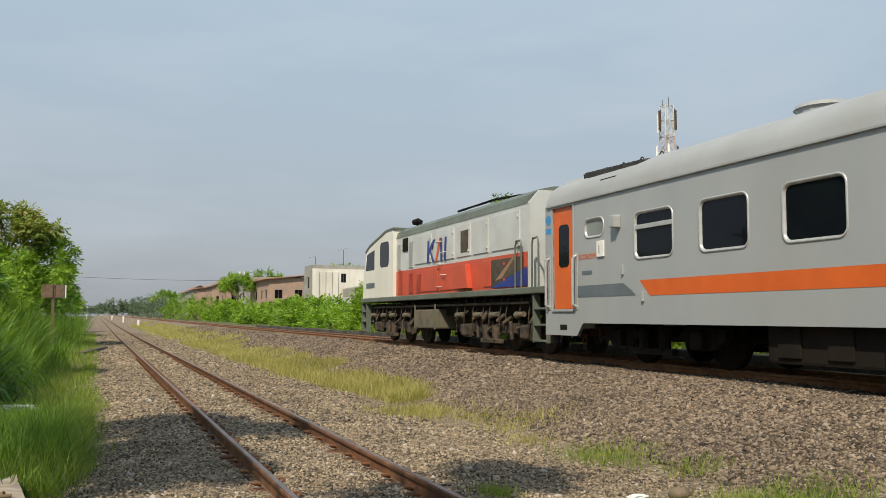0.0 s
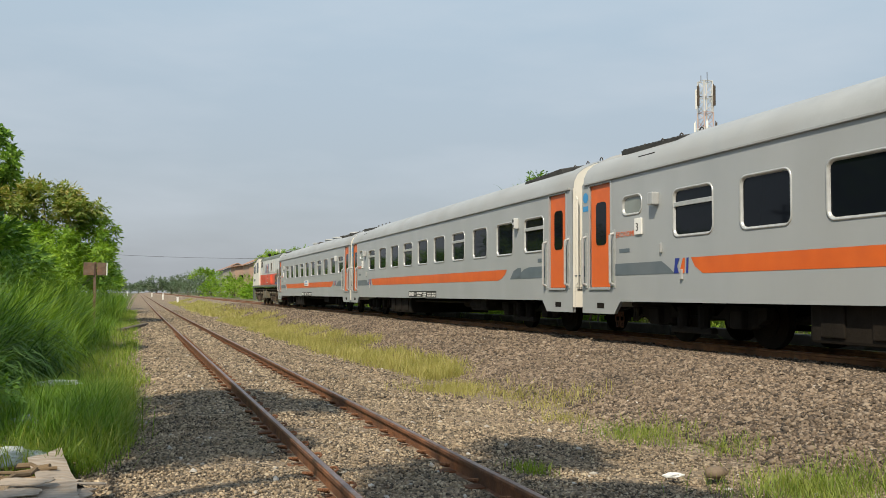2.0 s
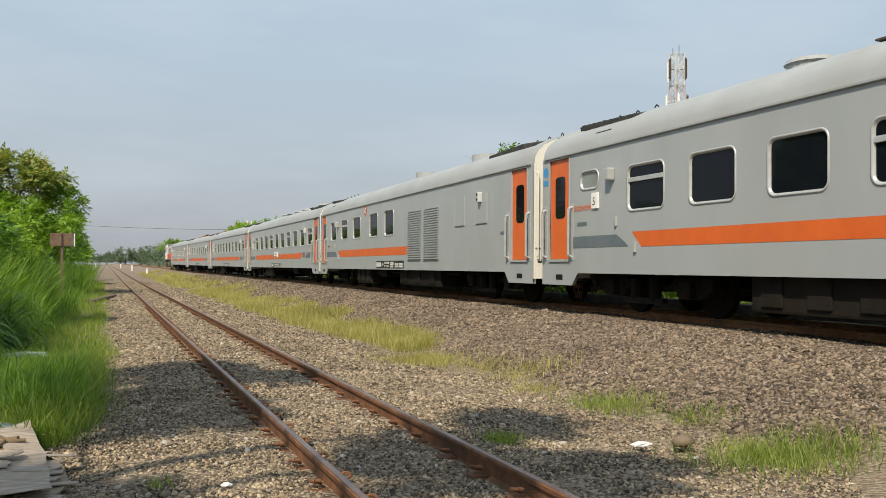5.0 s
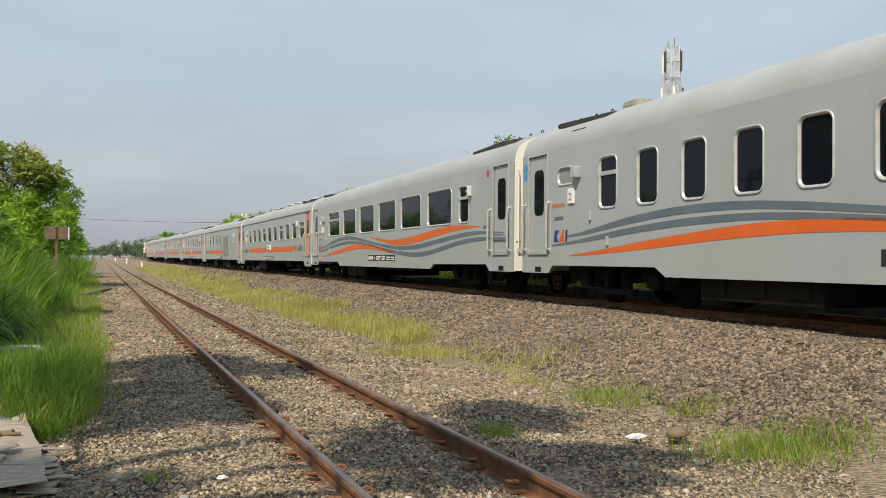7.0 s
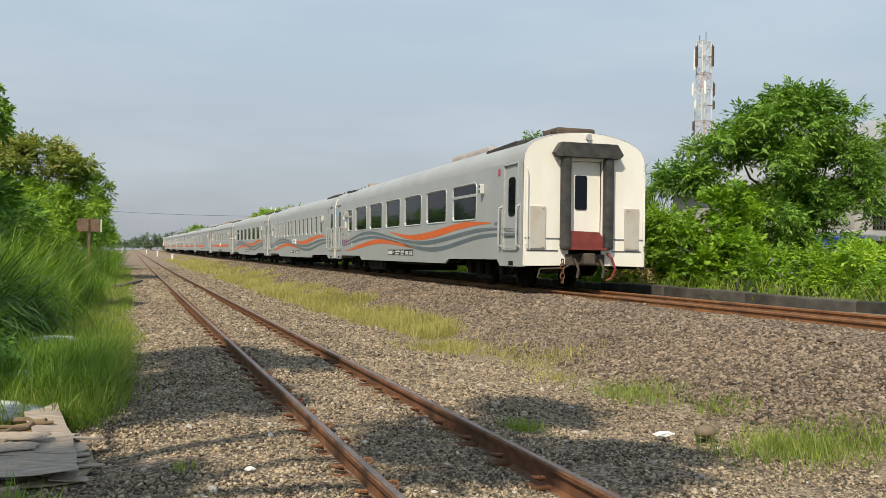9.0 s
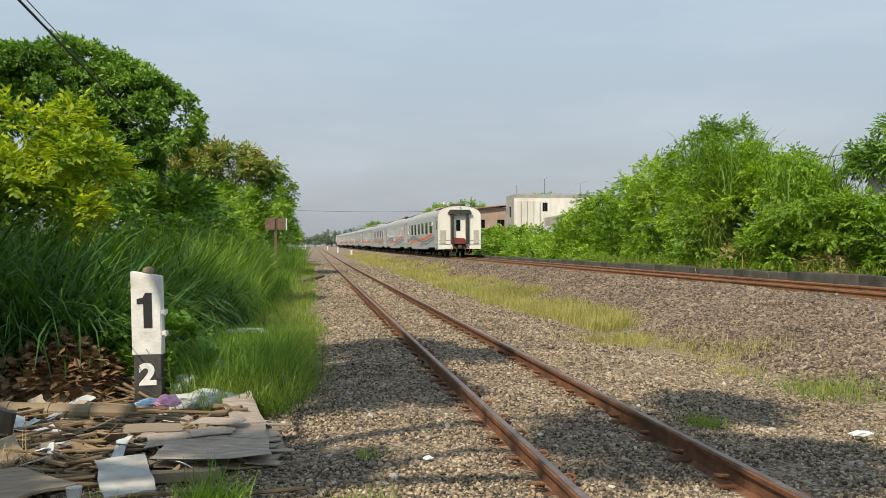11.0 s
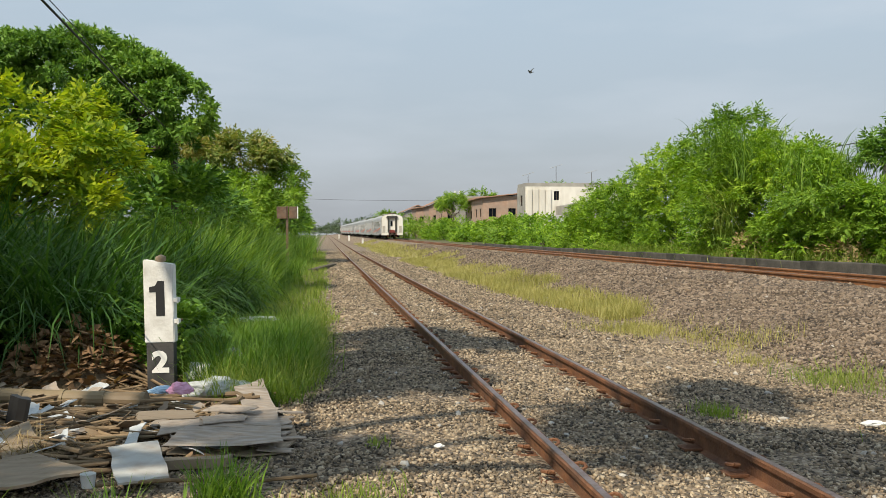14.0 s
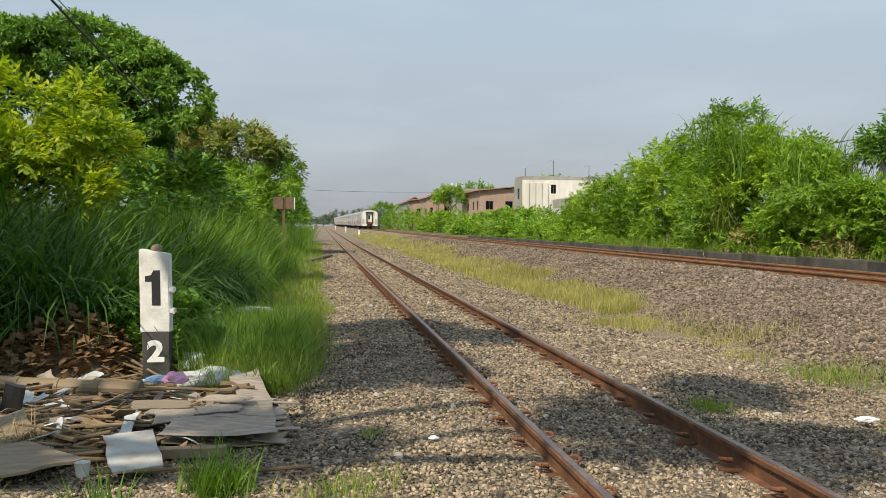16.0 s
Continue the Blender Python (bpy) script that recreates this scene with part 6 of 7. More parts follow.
def thicket_right():
    rng = random.Random(5)
    tops = ((19.5, 2.3), (21, 2.8), (23, 3.5), (25, 3.7), (27, 4.5), (28.6, 5.1), (30.3, 5.9), (32, 5.4), (34, 5.0), (38, 4.4), (42, 3.9), (45, 3.4), (48, 2.4), (51, 1.5), (53, 1.1))

    def masses(y0, y1):
        out, y = [], y0
        while y < y1:
            top = float(np.interp(y, [t[0] for t in tops], [t[1] for t in tops]))
            z = 0.7
            while z < top:
                r = rng.uniform(0.55, 0.95)
                out.append((rng.uniform(13.5, 14.6) + 0.12 * z, y + rng.uniform(-0.6, 0.6), min(z, top - r * 0.8), r * 1.1, r * 1.2, r * rng.uniform(0.6, 0.9)))
                z += rng.uniform(0.7, 1.0)
            y += 1.05
        return out
    bush("tall overgrown thicket of fresh green shrubs behind the wall", masses(28.5, 52), 80000, 0.16, M_BUSH, flat=0.2, aspect=0.42, spray=9, lump_size=1.3)
    bush("broad leafy thicket with drooping sprays behind the wall", masses(20, 28.5), 52000, 0.145, M_BUSH, aspect=0.42, flat=0.35, spray=9, lump_size=1.3)
    for y, z in ((30.2, 5.2), (28.2, 4.4), (25.5, 3.7), (33, 4.6), (22.8, 3.3), (36.5, 4.0)):
        p = [(14.5 + RNG.normal(0, 0.3), y + RNG.normal(0, 0.3), z - 0.6) for _ in range(28)]
        blades("reed_clump", p, 1.1 * RNG.uniform(0.6, 1.2, 28), 0.05, 0.5, M_BUSH, "slender shoots rising above the thicket", "grass", "stuff", None, 0.4)
    p = sprinkle(1500, (13.3, 15.0), (22.3, 29.5), lambda x, y: noise.noise((x, y * 0.8, 31)) > -0.1, 1, 0.22)
    p = [(x, y, z + float(np.interp(y, (22, 24, 27, 29.5), (1.5, 1.9, 2.6, 3.2))) + 0.5 * RNG.uniform()) for x, y, z in p]
    blades("reed_clump", p, 1.9 * RNG.uniform(0.5, 1.1, len(p)), 0.034, 0.45, M_TALL, "arching reed grass growing through the thicket", "grass", "stuff", None, 2.3, 5)
    p = [(13.25 + RNG.normal(0, 0.18), 27.6 + RNG.normal(0, 0.55), 0.9 + RNG.uniform(0, 1.4)) for _ in range(200)]
    blades("reed_clump", p, 1.7 * RNG.uniform(0.5, 1.2, 200), 0.028, 0.5, M_VERGE, "pale arching reed grass hanging out of the thicket", "grass", "stuff", None, 2.4, 5)
    tree("tree", "low spreading shrub tree with flat layered sprays behind the wall", (14.4, 22.6, 0.5), (-0.1, 0, 1.0),
         [(13.6 + 0.5 * math.sin(i * 2.1), 20.3 + 0.62 * (i % 8), 1.35 + 0.42 * (i % 3) + 0.1 * math.sin(i), 0.75, 0.8, 0.13) for i in range(17)],
         16000, 0.1, M_MIDLEAF, 0.09, aspect=0.5, flat=0.35, spray=11, lump_size=1.6)
    p = sprinkle(2600, (12.6, 13.4), (8, 44), None, 1, 0.25)
    blades("wall_grass", p, 0.55 * RNG.uniform(0.4, 1.4, len(p)), 0.02, 0.7, M_VERGE, "rank grass along the top of the wall", droop=1.2, levels=3)
    bush("creeper-covered mound of small green leaves", [(14.6, 19.2, 1.6, 1.1, 1.0, 1.3), (15.8, 19.6, 2.0, 0.9, 0.9, 0.9), (14.0, 18.0, 1.1, 0.8, 1.0, 0.7)], 9000, 0.12, M_BUSH, aspect=0.8)
    bush("low weedy green shrubs growing above the wall", [(14.4, 16.4, 0.95, 1.0, 1.1, 0.55), (15.4, 14.8, 0.95, 1.2, 1.1, 0.55), (16.8, 15.6, 1.0, 1.2, 1.0, 0.6), (14.2, 12.2, 0.8, 0.9, 1.2, 0.45), (17.4, 17.4, 0.95, 1.1, 1.0, 0.5), (14.3, 9.6, 0.8, 0.9, 1.2, 0.4)], 15000, 0.13, M_BUSH)
    bush("dry brown weeds beside the green shrubs", [(16.3, 13.3, 0.85, 0.7, 0.6, 0.5), (15.0, 11.6, 0.75, 0.5, 0.6, 0.35), (13.3, 26, 0.8, 0.3, 1.2, 0.35), (13.3, 21, 0.7, 0.3, 1.0, 0.25)], 2600, 0.13, M_STRAW, "weeds", "weeds")
    tree("tree", "wide-crowned feathery green tree beyond the wall", (19.6, 21.5, 0.6), (0, 0, 1.8),
         [(18.9, 21.5, 5.0, 1.7, 1.9, 1.1), (17.2, 21.5, 3.9, 2.0, 1.8, 1.0), (20.4, 21.5, 4.0, 1.3, 1.6, 1.0), (18.6, 21.0, 2.6, 1.7, 1.2, 0.8), (20.3, 21.0, 2.8, 1.3, 1.2, 0.8), (19.4, 20.8, 1.9, 1.6, 1.0, 0.6), (17.6, 20.6, 1.7, 1.0, 0.8, 0.6), (18.6, 21.2, 3.1, 1.3, 1.0, 0.6), (17.2, 20.8, 2.2, 0.9, 1.0, 0.8), (15.8, 22.0, 3.5, 1.1, 1.2, 0.5), (18.9, 21.2, 5.9, 0.9, 0.9, 0.5)], 62000, 0.16, M_DARKLEAF, 0.16, aspect=0.36, flat=0.4, gap=0.05, spray=9)
    tree("tree", "feathery green tree beside the house", (25.6, 22.5, 0.6), (0, 0, 2.0),
         [(25.7, 22.5, 4.8, 1.5, 1.8, 1.1), (24.3, 22.2, 4.2, 0.6, 1.0, 0.5), (26.8, 22.5, 5.2, 1.6, 1.6, 1.0)], 9000, 0.2, M_MIDLEAF, 0.13, aspect=0.3, flat=0.35)
    # hedge of shrubs along the line into the distance
    rows = ((14.6, 46, 1.2), (15.2, 51, 1.4), (14.4, 57, 1.3), (15.4, 64, 1.8), (14.6, 71, 2.0), (15.6, 79, 1.9), (14.4, 88, 1.4), (15.8, 97, 1.7), (14.8, 108, 2.6), (15.2, 121, 2.4), (14.2, 136, 2.8), (13.8, 152, 3.4), (13.4, 170, 3.8), (12.8, 190, 4.2), (12.0, 215, 4.6), (11.4, 250, 5.0), (10.8, 290, 5.5))
    for i, (x, y, h) in enumerate(rows):
        z = rise(y) + 0.4
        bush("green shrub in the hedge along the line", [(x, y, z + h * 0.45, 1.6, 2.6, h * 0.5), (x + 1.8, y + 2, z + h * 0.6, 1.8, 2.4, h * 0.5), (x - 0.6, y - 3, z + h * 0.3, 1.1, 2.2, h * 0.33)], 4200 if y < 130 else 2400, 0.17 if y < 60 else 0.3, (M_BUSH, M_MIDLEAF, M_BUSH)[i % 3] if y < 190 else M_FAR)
    for x, y, h in ((19.0, 128, 7.2), (21, 142, 7.4), (27, 150, 9.0), (31, 112, 8.0), (14.5, 205, 6.5)):
        z = rise(y)
        tree("tree", "round-topped tree among the houses", (x, y, z), (0, 0, h * 0.5), [(x, y, z + h * 0.8, 2.0, 2.0, h * 0.16), (x + 1.6, y, z + h * 0.72, 1.5, 1.5, h * 0.14), (x - 1.5, y + 1, z + h * 0.7, 1.3, 1.4, h * 0.13)], 2600, 0.36, M_MIDLEAF, 0.16)


thicket_right()


def distance():
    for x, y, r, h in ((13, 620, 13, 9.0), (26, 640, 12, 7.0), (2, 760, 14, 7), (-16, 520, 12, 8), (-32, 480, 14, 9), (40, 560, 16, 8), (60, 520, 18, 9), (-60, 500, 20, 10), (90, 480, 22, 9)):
        tree("tree", "far tree clump at the end of the line, haze put into its leaf colour", (x, y, 1.2), (0, 0, 2), [(x, y, 1 + h * 0.65, r * 0.6, r * 0.6, h * 0.45), (x - r * 0.5, y, 1 + h * 0.4, r * 0.5, r * 0.5, h * 0.35), (x + r * 0.5, y, 1 + h * 0.45, r * 0.5, r * 0.5, h * 0.35)], 2600, 1.3, M_FAR, 0.4)
    # footbridge over the line and little white posts
    fb = thing("footbridge", "pale footbridge across the tracks in the distance, haze put into its colour", "bridge", m=pose(-3.0, 900, rise(430)))
    # haze over the far bridge is put into its pale blue-grey colour
    pale = surf("haze_tinted_pale_concrete", (0.4, 0.42, 0.44), (0.5, 0.52, 0.54), 1, 0.9, dirt=(0.33, 0.35, 0.37), dirt_amount=0.3)
    bm = bmesh.new()
    box(bm, -9, 9, -1, 1, 5.0, 5.7, 0.05)
    part("span", bm, pale, fb)
    for s in (-1, 1):
        bm = bmesh.new()
        box(bm, s * 7 - 0.6, s * 7 + 0.6, -0.8, 0.8, -0.5, 5.0, 0.05)
        part("pier", bm, pale, fb)
    bm = bmesh.new()
    for k in range(13):
        box(bm, -9 + 1.5 * k - 0.06, -9 + 1.5 * k + 0.06, -1, -0.9, 5.7, 6.7)
    box(bm, -9, 9, -1.02, -0.88, 6.6, 6.75)
    part("railing", bm, pale, fb)
    for x, y, h in ((-1.5, 130, 0.9), (4.6, 165, 1.0), (5.2, 120, 0.7), (-2.2, 260, 1.2), (3.8, 230, 1.0)):
        ps = thing("marker_post", "small white trackside marker post", "post", "white trackside posts", m=pose(x, y, rise(y) - 0.15))
        bm = bmesh.new()
        box(bm, -0.12, 0.12, -0.12, 0.12, 0, h, 0.03)
        part("shaft", bm, M_WHITE, ps)
        bm = bmesh.new()
        box(bm, -0.16, 0.16, -0.16, 0.16, h, h + 0.1, 0.03)
        part("cap", bm, M_WHITE, ps)


distance()
M_PLASTER = surf("stained_white_plaster", (0.62, 0.6, 0.55), (0.74, 0.72, 0.67), 1.5, 0.85, 0.1, 10, dirt=(0.42, 0.38, 0.32), dirt_amount=0.35, dirt_scale=0.5, stretch=(1, 1, 0.4))
M_BRICK = surf("bare_red_brick", (0.36, 0.23, 0.17), (0.47, 0.33, 0.26), 2.5, 0.9, 0.3, 9, dirt=(0.3, 0.24, 0.2), dirt_amount=0.5, dirt_scale=0.6)
M_GREYWALL = surf("grey_cement_render", (0.3, 0.29, 0.27), (0.4, 0.385, 0.36), 1.2, 0.9, 0.2, 9, dirt=(0.2, 0.19, 0.17), dirt_amount=0.4, dirt_scale=0.5)
M_TILE = surf("weathered_clay_tile", (0.34, 0.19, 0.13), (0.45, 0.27, 0.19), 3, 0.85, 0.2, 10, dirt=(0.16, 0.1, 0.07), dirt_amount=0.4)
M_SHEET = surf("corrugated_grey_sheet", (0.36, 0.36, 0.36), (0.46, 0.46, 0.46), 2, 0.5, 0.1, 10, 0.4, dirt=(0.3, 0.24, 0.2), dirt_amount=0.3)
M_TARP = surf("blue_tarpaulin", (0.01, 0.035, 0.33), (0.02, 0.06, 0.45), 5, 0.45, 0.5, 6)


def windowed_wall(bm, x0, x1, z0, z1, y, th, holes):
    """A wall across x with openings (x0, x1, z0, z1) that go through it."""
    xs = sorted({x0, x1} | {v for h in holes for v in h[:2]})
    zs = sorted({z0, z1} | {v for h in holes for v in h[2:]})
    for a, b in zip(xs, xs[1:]):
        for c, d in zip(zs, zs[1:]):
            mx_, mz_ = (a + b) / 2, (c + d) / 2
            if not any(h[0] < mx_ < h[1] and h[2] < mz_ < h[3] for h in holes):
                box(bm, a, b, y, y + th, c, d)
    bmesh.ops.remove_doubles(bm, verts=bm.verts, dist=0.001)


def house(label, x0, x1, y0, y1, z, h, wall_m, roof_m, front_holes, side_holes, roof="gable", over=0.5, side_m=None):
    """Front faces -y, the long side faces the line (-x)."""
    hs = thing("house", label, "house", "houses beyond the line", m=pose(x0, y0, z))
    w, d = x1 - x0, y1 - y0
    bm = bmesh.new()
    windowed_wall(bm, 0, w, -0.5, h, 0, 0.2, front_holes)
    part("wall", bm, wall_m, hs)
    bm = bmesh.new()
    windowed_wall(bm, 0, d, -0.5, h, 0, 0.2, side_holes)
    sw = part("wall", bm, side_m or wall_m, hs)
    sw.matrix_basis = Matrix(((0, 1, 0, 0), (1, 0, 0, 0.2), (0, 0, 1, 0), (0, 0, 0, 1)))
    bm = bmesh.new()
    box(bm, 0.2, w, d, d + 0.2, -0.5, h)
    box(bm, w - 0.2, w, 0.2, d, -0.5, h)
    part("wall", bm, wall_m, hs)
    for holes, fx in ((front_holes, True), (side_holes, False)):
        for a, b, c, e in holes:
            bm = bmesh.new()
            if fx:
                box(bm, a, b, 0.12, 0.15, c, e)
            else:
                box(bm, 0.12, 0.15, a + 0.2, b + 0.2, c, e)
            wn = part("window", bm, M_GLASS, hs)
            bm = bmesh.new()
            for u in (a, (a + b) / 2 - 0.03, b - 0.06):
                box(bm, *((u, u + 0.06, 0.08, 0.11) if fx else (0.08, 0.11, u + 0.2, u + 0.26)), c, e)
            part("window_frame", bm, M_BOGIE, wn)
    bm = bmesh.new()
    if roof == "gable":
        prism(bm, [(-over, h - 0.1), (w / 2, h + w * 0.24), (w + over, h - 0.1), (w + over, h + 0.05), (w / 2, h + w * 0.24 + 0.15), (-over, h + 0.05)], "y", -over, d + over)
        part("roof", bm, roof_m, hs)
        bm = bmesh.new()
        prism(bm, [(0.02, h), (w - 0.02, h), (w / 2, h + w * 0.235)], "y", 0.02, 0.18)
        part("gable", bm, wall_m, hs)
    elif roof == "shed":
        prism(bm, [(-over, h - 0.3), (w + over, h + 0.5), (w + over, h + 0.62), (-over, h - 0.18)], "y", -over, d + over)
        part("roof", bm, roof_m, hs)
    else:
        box(bm, 0.0, w, 0.0, d, h, h + 0.12)
        for a in ((0, w, 0, 0.2), (0, w, d - 0.2, d), (0, 0.2, 0.2, d - 0.2), (w - 0.2, w, 0.2, d - 0.2)):
            box(bm, *a, h + 0.12, h + 0.4)
        part("roof", bm, roof_m, hs)
    return hs


def buildings():
    z = rise(95)
    wb = house("large flat-roofed white plastered building with stains", 22, 36, 94, 98, z, 6.5, M_PLASTER, M_GREYWALL, [(3.2, 3.8, 5.0, 6.0)], [(1.4, 2.4, 4.4, 5.6)], "flat", side_m=M_GREYWALL)
    for k in range(4):
        bm = bmesh.new()
        box(bm, 0.15 + 0.72 * k, 0.72 + 0.72 * k, -0.14, 0.0, 2.6, 6.2, 0.03)
        part("pilaster", bm, M_PLASTER, wb)
    bm = bmesh.new()
    prism(bm, [(3.4, 4.3), (6.2, 4.9), (13.5, 4.0), (13.5, -0.3), (3.4, -0.3)], "y", -3.0, -0.02)
    part("annex", bm, M_GREYWALL, wb, "grey rendered annex")
    bm = bmesh.new()
    prism(bm, [(-5.6, 2.4), (-5.6, 2.5), (-3.02, 3.3), (-3.02, 3.2)], "x", 0.8, 13)
    part("canopy", bm, M_SHEET, wb, "corrugated grey canopy")
    for x, y, h in ((26, 96, 8.2), (30, 95.5, 7.6), (23, 97, 7.4)):
        an = thing("roof_aerial", "thin television aerial on the flat roof", "aerial", m=pose(x, y, z + 6.6))
        bm = bmesh.new()
        rod(bm, (0, 0, 0), (0, 0, h - 6), 0.03, 6)
        part("mast", bm, M_BOGIE, an)
        bm = bmesh.new()
        rod(bm, (-0.7, 0, h - 6.1), (0.7, 0, h - 5.7), 0.02, 6)
        for k in range(5):
            rod(bm, (-0.6 + 0.3 * k, -0.3, h - 6.1 + 0.09 * k), (-0.6 + 0.3 * k, 0.3, h - 6.1 + 0.09 * k), 0.015, 5)
        part("boom", bm, M_ALU, an)
    specs = [("two-storey brick house with a tiled roof", 20.5, 27, 112, 120, 5.9, M_BRICK, M_TILE, "shed"), ("brick house with timber balconies", 21.5, 28, 122, 131, 6.2, M_BRICK, M_TILE, "shed"),
             ("pale rendered house with a flat roof", 21.0, 27, 134, 143, 6.4, M_GREYWALL, M_GREYWALL, "flat"), ("brick house with a weathered clay tile roof", 20.0, 26, 147, 156, 5.7, M_BRICK, M_TILE, "gable"),
             ("brick house with a red gable roof", 19.2, 26, 160, 169, 6.1, M_BRICK, M_TILE, "gable"), ("small brick house with a lean-to roof", 18.2, 24, 174, 182, 6.2, M_BRICK, M_TILE, "shed"), ("far pale house behind the hedge", 17.2, 23, 188, 197, 5.6, M_GREYWALL, M_TILE, "gable")]
    for lab, x0, x1, y0, y1, h, wm, rm, rf in specs:
        house(lab, x0, x1, y0, y1, rise(y0) + 0.3, h, wm, rm, [(0.8, 1.8, 3.2, 4.3), (3.4, 4.4, 3.2, 4.3), (0.8, 1.8, 0.8, 2.0)], [(1, 2.2, 3.2, 4.3), (4.2, 5.4, 3.2, 4.3)], rf)
    # workshop behind the feathery tree
    ws = house("grey workshop with a corrugated upper wall and block screen", 29.0, 44, 29, 42, 0.5, 4.4, M_GREYWALL, M_SHEET, [(1.0, 4.5, 1.9, 3.4), (6, 9.5, 1.9, 3.4)], [(2, 3.4, 1.9, 3.4)], "gable")
    bm = bmesh.new()
    for k in range(75):
        box(bm, -0.4 + k * 0.2, -0.28 + k * 0.2, -0.12, -0.03, 3.5, 6.0)
    box(bm, -0.4, 14.6, -0.03, 0.0, 3.5, 6.0)
    part("cladding", bm, M_SHEET, ws, "pale corrugated cladding")
    bm = bmesh.new()
    for k in range(19):
        box(bm, 1.0 + k * 0.2, 1.05 + k * 0.2, 0.03, 0.1, 1.9, 3.4)
    for k in range(8):
        box(bm, 1.0, 4.6, 0.03, 0.1, 1.9 + k * 0.2, 1.95 + k * 0.2)
    part("block_screen", bm, M_CONC, ws)
    bm = bmesh.new()
    prism(bm, [(-3.4, 1.55), (-3.4, 1.62), (-0.05, 2.1), (-0.05, 2.02)], "x", -2.5, 11)
    part("awning", bm, M_SHEET, ws, "low sheet-metal awning")
    bm = bmesh.new()
    for x in (-2.2, 2.0, 6.0):
        rod(bm, (x, -3.2, -0.5), (x, -3.2, 1.55), 0.06, 8)
    part("awning_post", bm, M_BOGIE, ws)
    tp = thing("tarpaulin", "crumpled blue tarpaulin hung over a low fence", "tarpaulin", m=pose(24.6, 25.3, 0.75))
    verts, faces = [], []
    for j in range(9):
        for i in range(15):
            u, v = i / 14, j / 8
            verts.append((u * 2.4 - 1.2, 0.25 * noise.noise((u * 5, v * 4, 1)) - 0.3 * v, 1.45 - 0.75 * v * (0.7 + 0.5 * noise.noise((u * 4, 0, 7))) + 0.1 * noise.noise((u * 7, v * 3, 2))))
    for j in range(8):
        for i in range(14):
            faces.append((j * 15 + i, j * 15 + i + 1, j * 15 + i + 16, j * 15 + i + 15))
    ob_from("sheet", verts, faces, M_TARP, tp, "", True)
    bm = bmesh.new()
    for x in (-1.2, 0, 1.2):
        rod(bm, (x, 0.08, -0.4), (x, 0.08, 1.35), 0.03, 6)
    rod(bm, (-1.3, 0.08, 1.3), (1.3, 0.08, 1.3), 0.03, 6)
    part("fence_frame", bm, M_BARK, tp)


buildings()


def tower():
    h, x, y = 27.4, 66, 90
    tw = thing("mobile_tower", "slender red and white lattice mobile mast with antennas", "tower", m=pose(x, y, 0.5))
    redm = surf("faded_red_mast_paint", (0.42, 0.31, 0.28), (0.5, 0.4, 0.37), 2, 0.6)
    whm = surf("galvanised_white_mast", (0.5, 0.5, 0.5), (0.62, 0.62, 0.62), 2, 0.6)
    w = 0.6
    for k in range(14):
        z0, z1 = h * k / 14, h * (k + 1) / 14
        a = w * (1.5 - 0.5 * k / 14)
        bm = bmesh.new()
        cs = [(-a, -a), (a, -a), (a, a), (-a, a)]
        for i in range(4):
            p, q = cs[i], cs[(i + 1) % 4]
            rod(bm, (*p, z0), (*p, z1), 0.09, 6)
            rod(bm, (*p, z0), (*q, (z0 + z1) / 2), 0.045, 5)
            rod(bm, (*q, (z0 + z1) / 2), (*p, z1), 0.045, 5)
            rod(bm, (*p, z1), (*q, z1), 0.05, 5)
        part("mast_section", bm, redm if k % 3 == 2 else whm, tw)
    for z, r, n, hh, ww in ((25.4, 1.35, 4, 2.5, 0.15), (21.5, 1.3, 4, 1.5, 0.13), (19.5, 1.3, 3, 0.9, 0.14), (17.0, 1.2, 2, 1.1, 0.13)):
        for i in range(n):
            a = 6.283 * i / n + z
            bm = bmesh.new()
            box(bm, -ww, ww, -0.1, 0.1, -hh / 2, hh / 2, 0.05)
            rod(bm, (0, 0.1, -hh / 2 - 0.2), (0, 0.1, hh / 2 + 0.2), 0.05, 6)
            rod(bm, (0, 0.1, 0), (0, r * 0.6, 0), 0.04, 5)
            an = part("antenna", bm, M_WHITE if i % 3 else M_BOGIE, tw)
            an.matrix_basis = pose(r * math.sin(a), -r * math.cos(a), z, 0, 0, math.degrees(a))
    bm = bmesh.new()
    rod(bm, (0.3, 0, h), (0.3, 0, h + 1.2), 0.04, 6)
    rod(bm, (-0.4, 0.3, h), (-0.4, 0.3, h + 0.8), 0.04, 6)
    part("lightning_rod", bm, M_BOGIE, tw)
    mn = thing("small_mast", "small pale aerial mast above the houses", "mast", m=pose(26, 170, rise(170)))
    bm = bmesh.new()
    rod(bm, (0, 0, 0), (0, 0, 9.6), 0.12, 8)
    part("pole", bm, M_ALU, mn)
    for s in (-0.45, 0.45):
        bm = bmesh.new()
        box(bm, s - 0.12, s + 0.12, -0.1, 0.1, 7.6, 9.6, 0.03)
        rod(bm, (0, 0, 8.4), (s, 0, 8.4), 0.05, 6)
        part("antenna", bm, M_WHITE, mn)


tower()


M_SIGN = surf("rusty_sign_steel", (0.09, 0.06, 0.045), (0.17, 0.12, 0.09), 7, 0.8, 0.2, 30, dirt=(0.22, 0.11, 0.06), dirt_amount=0.4, dirt_scale=4)


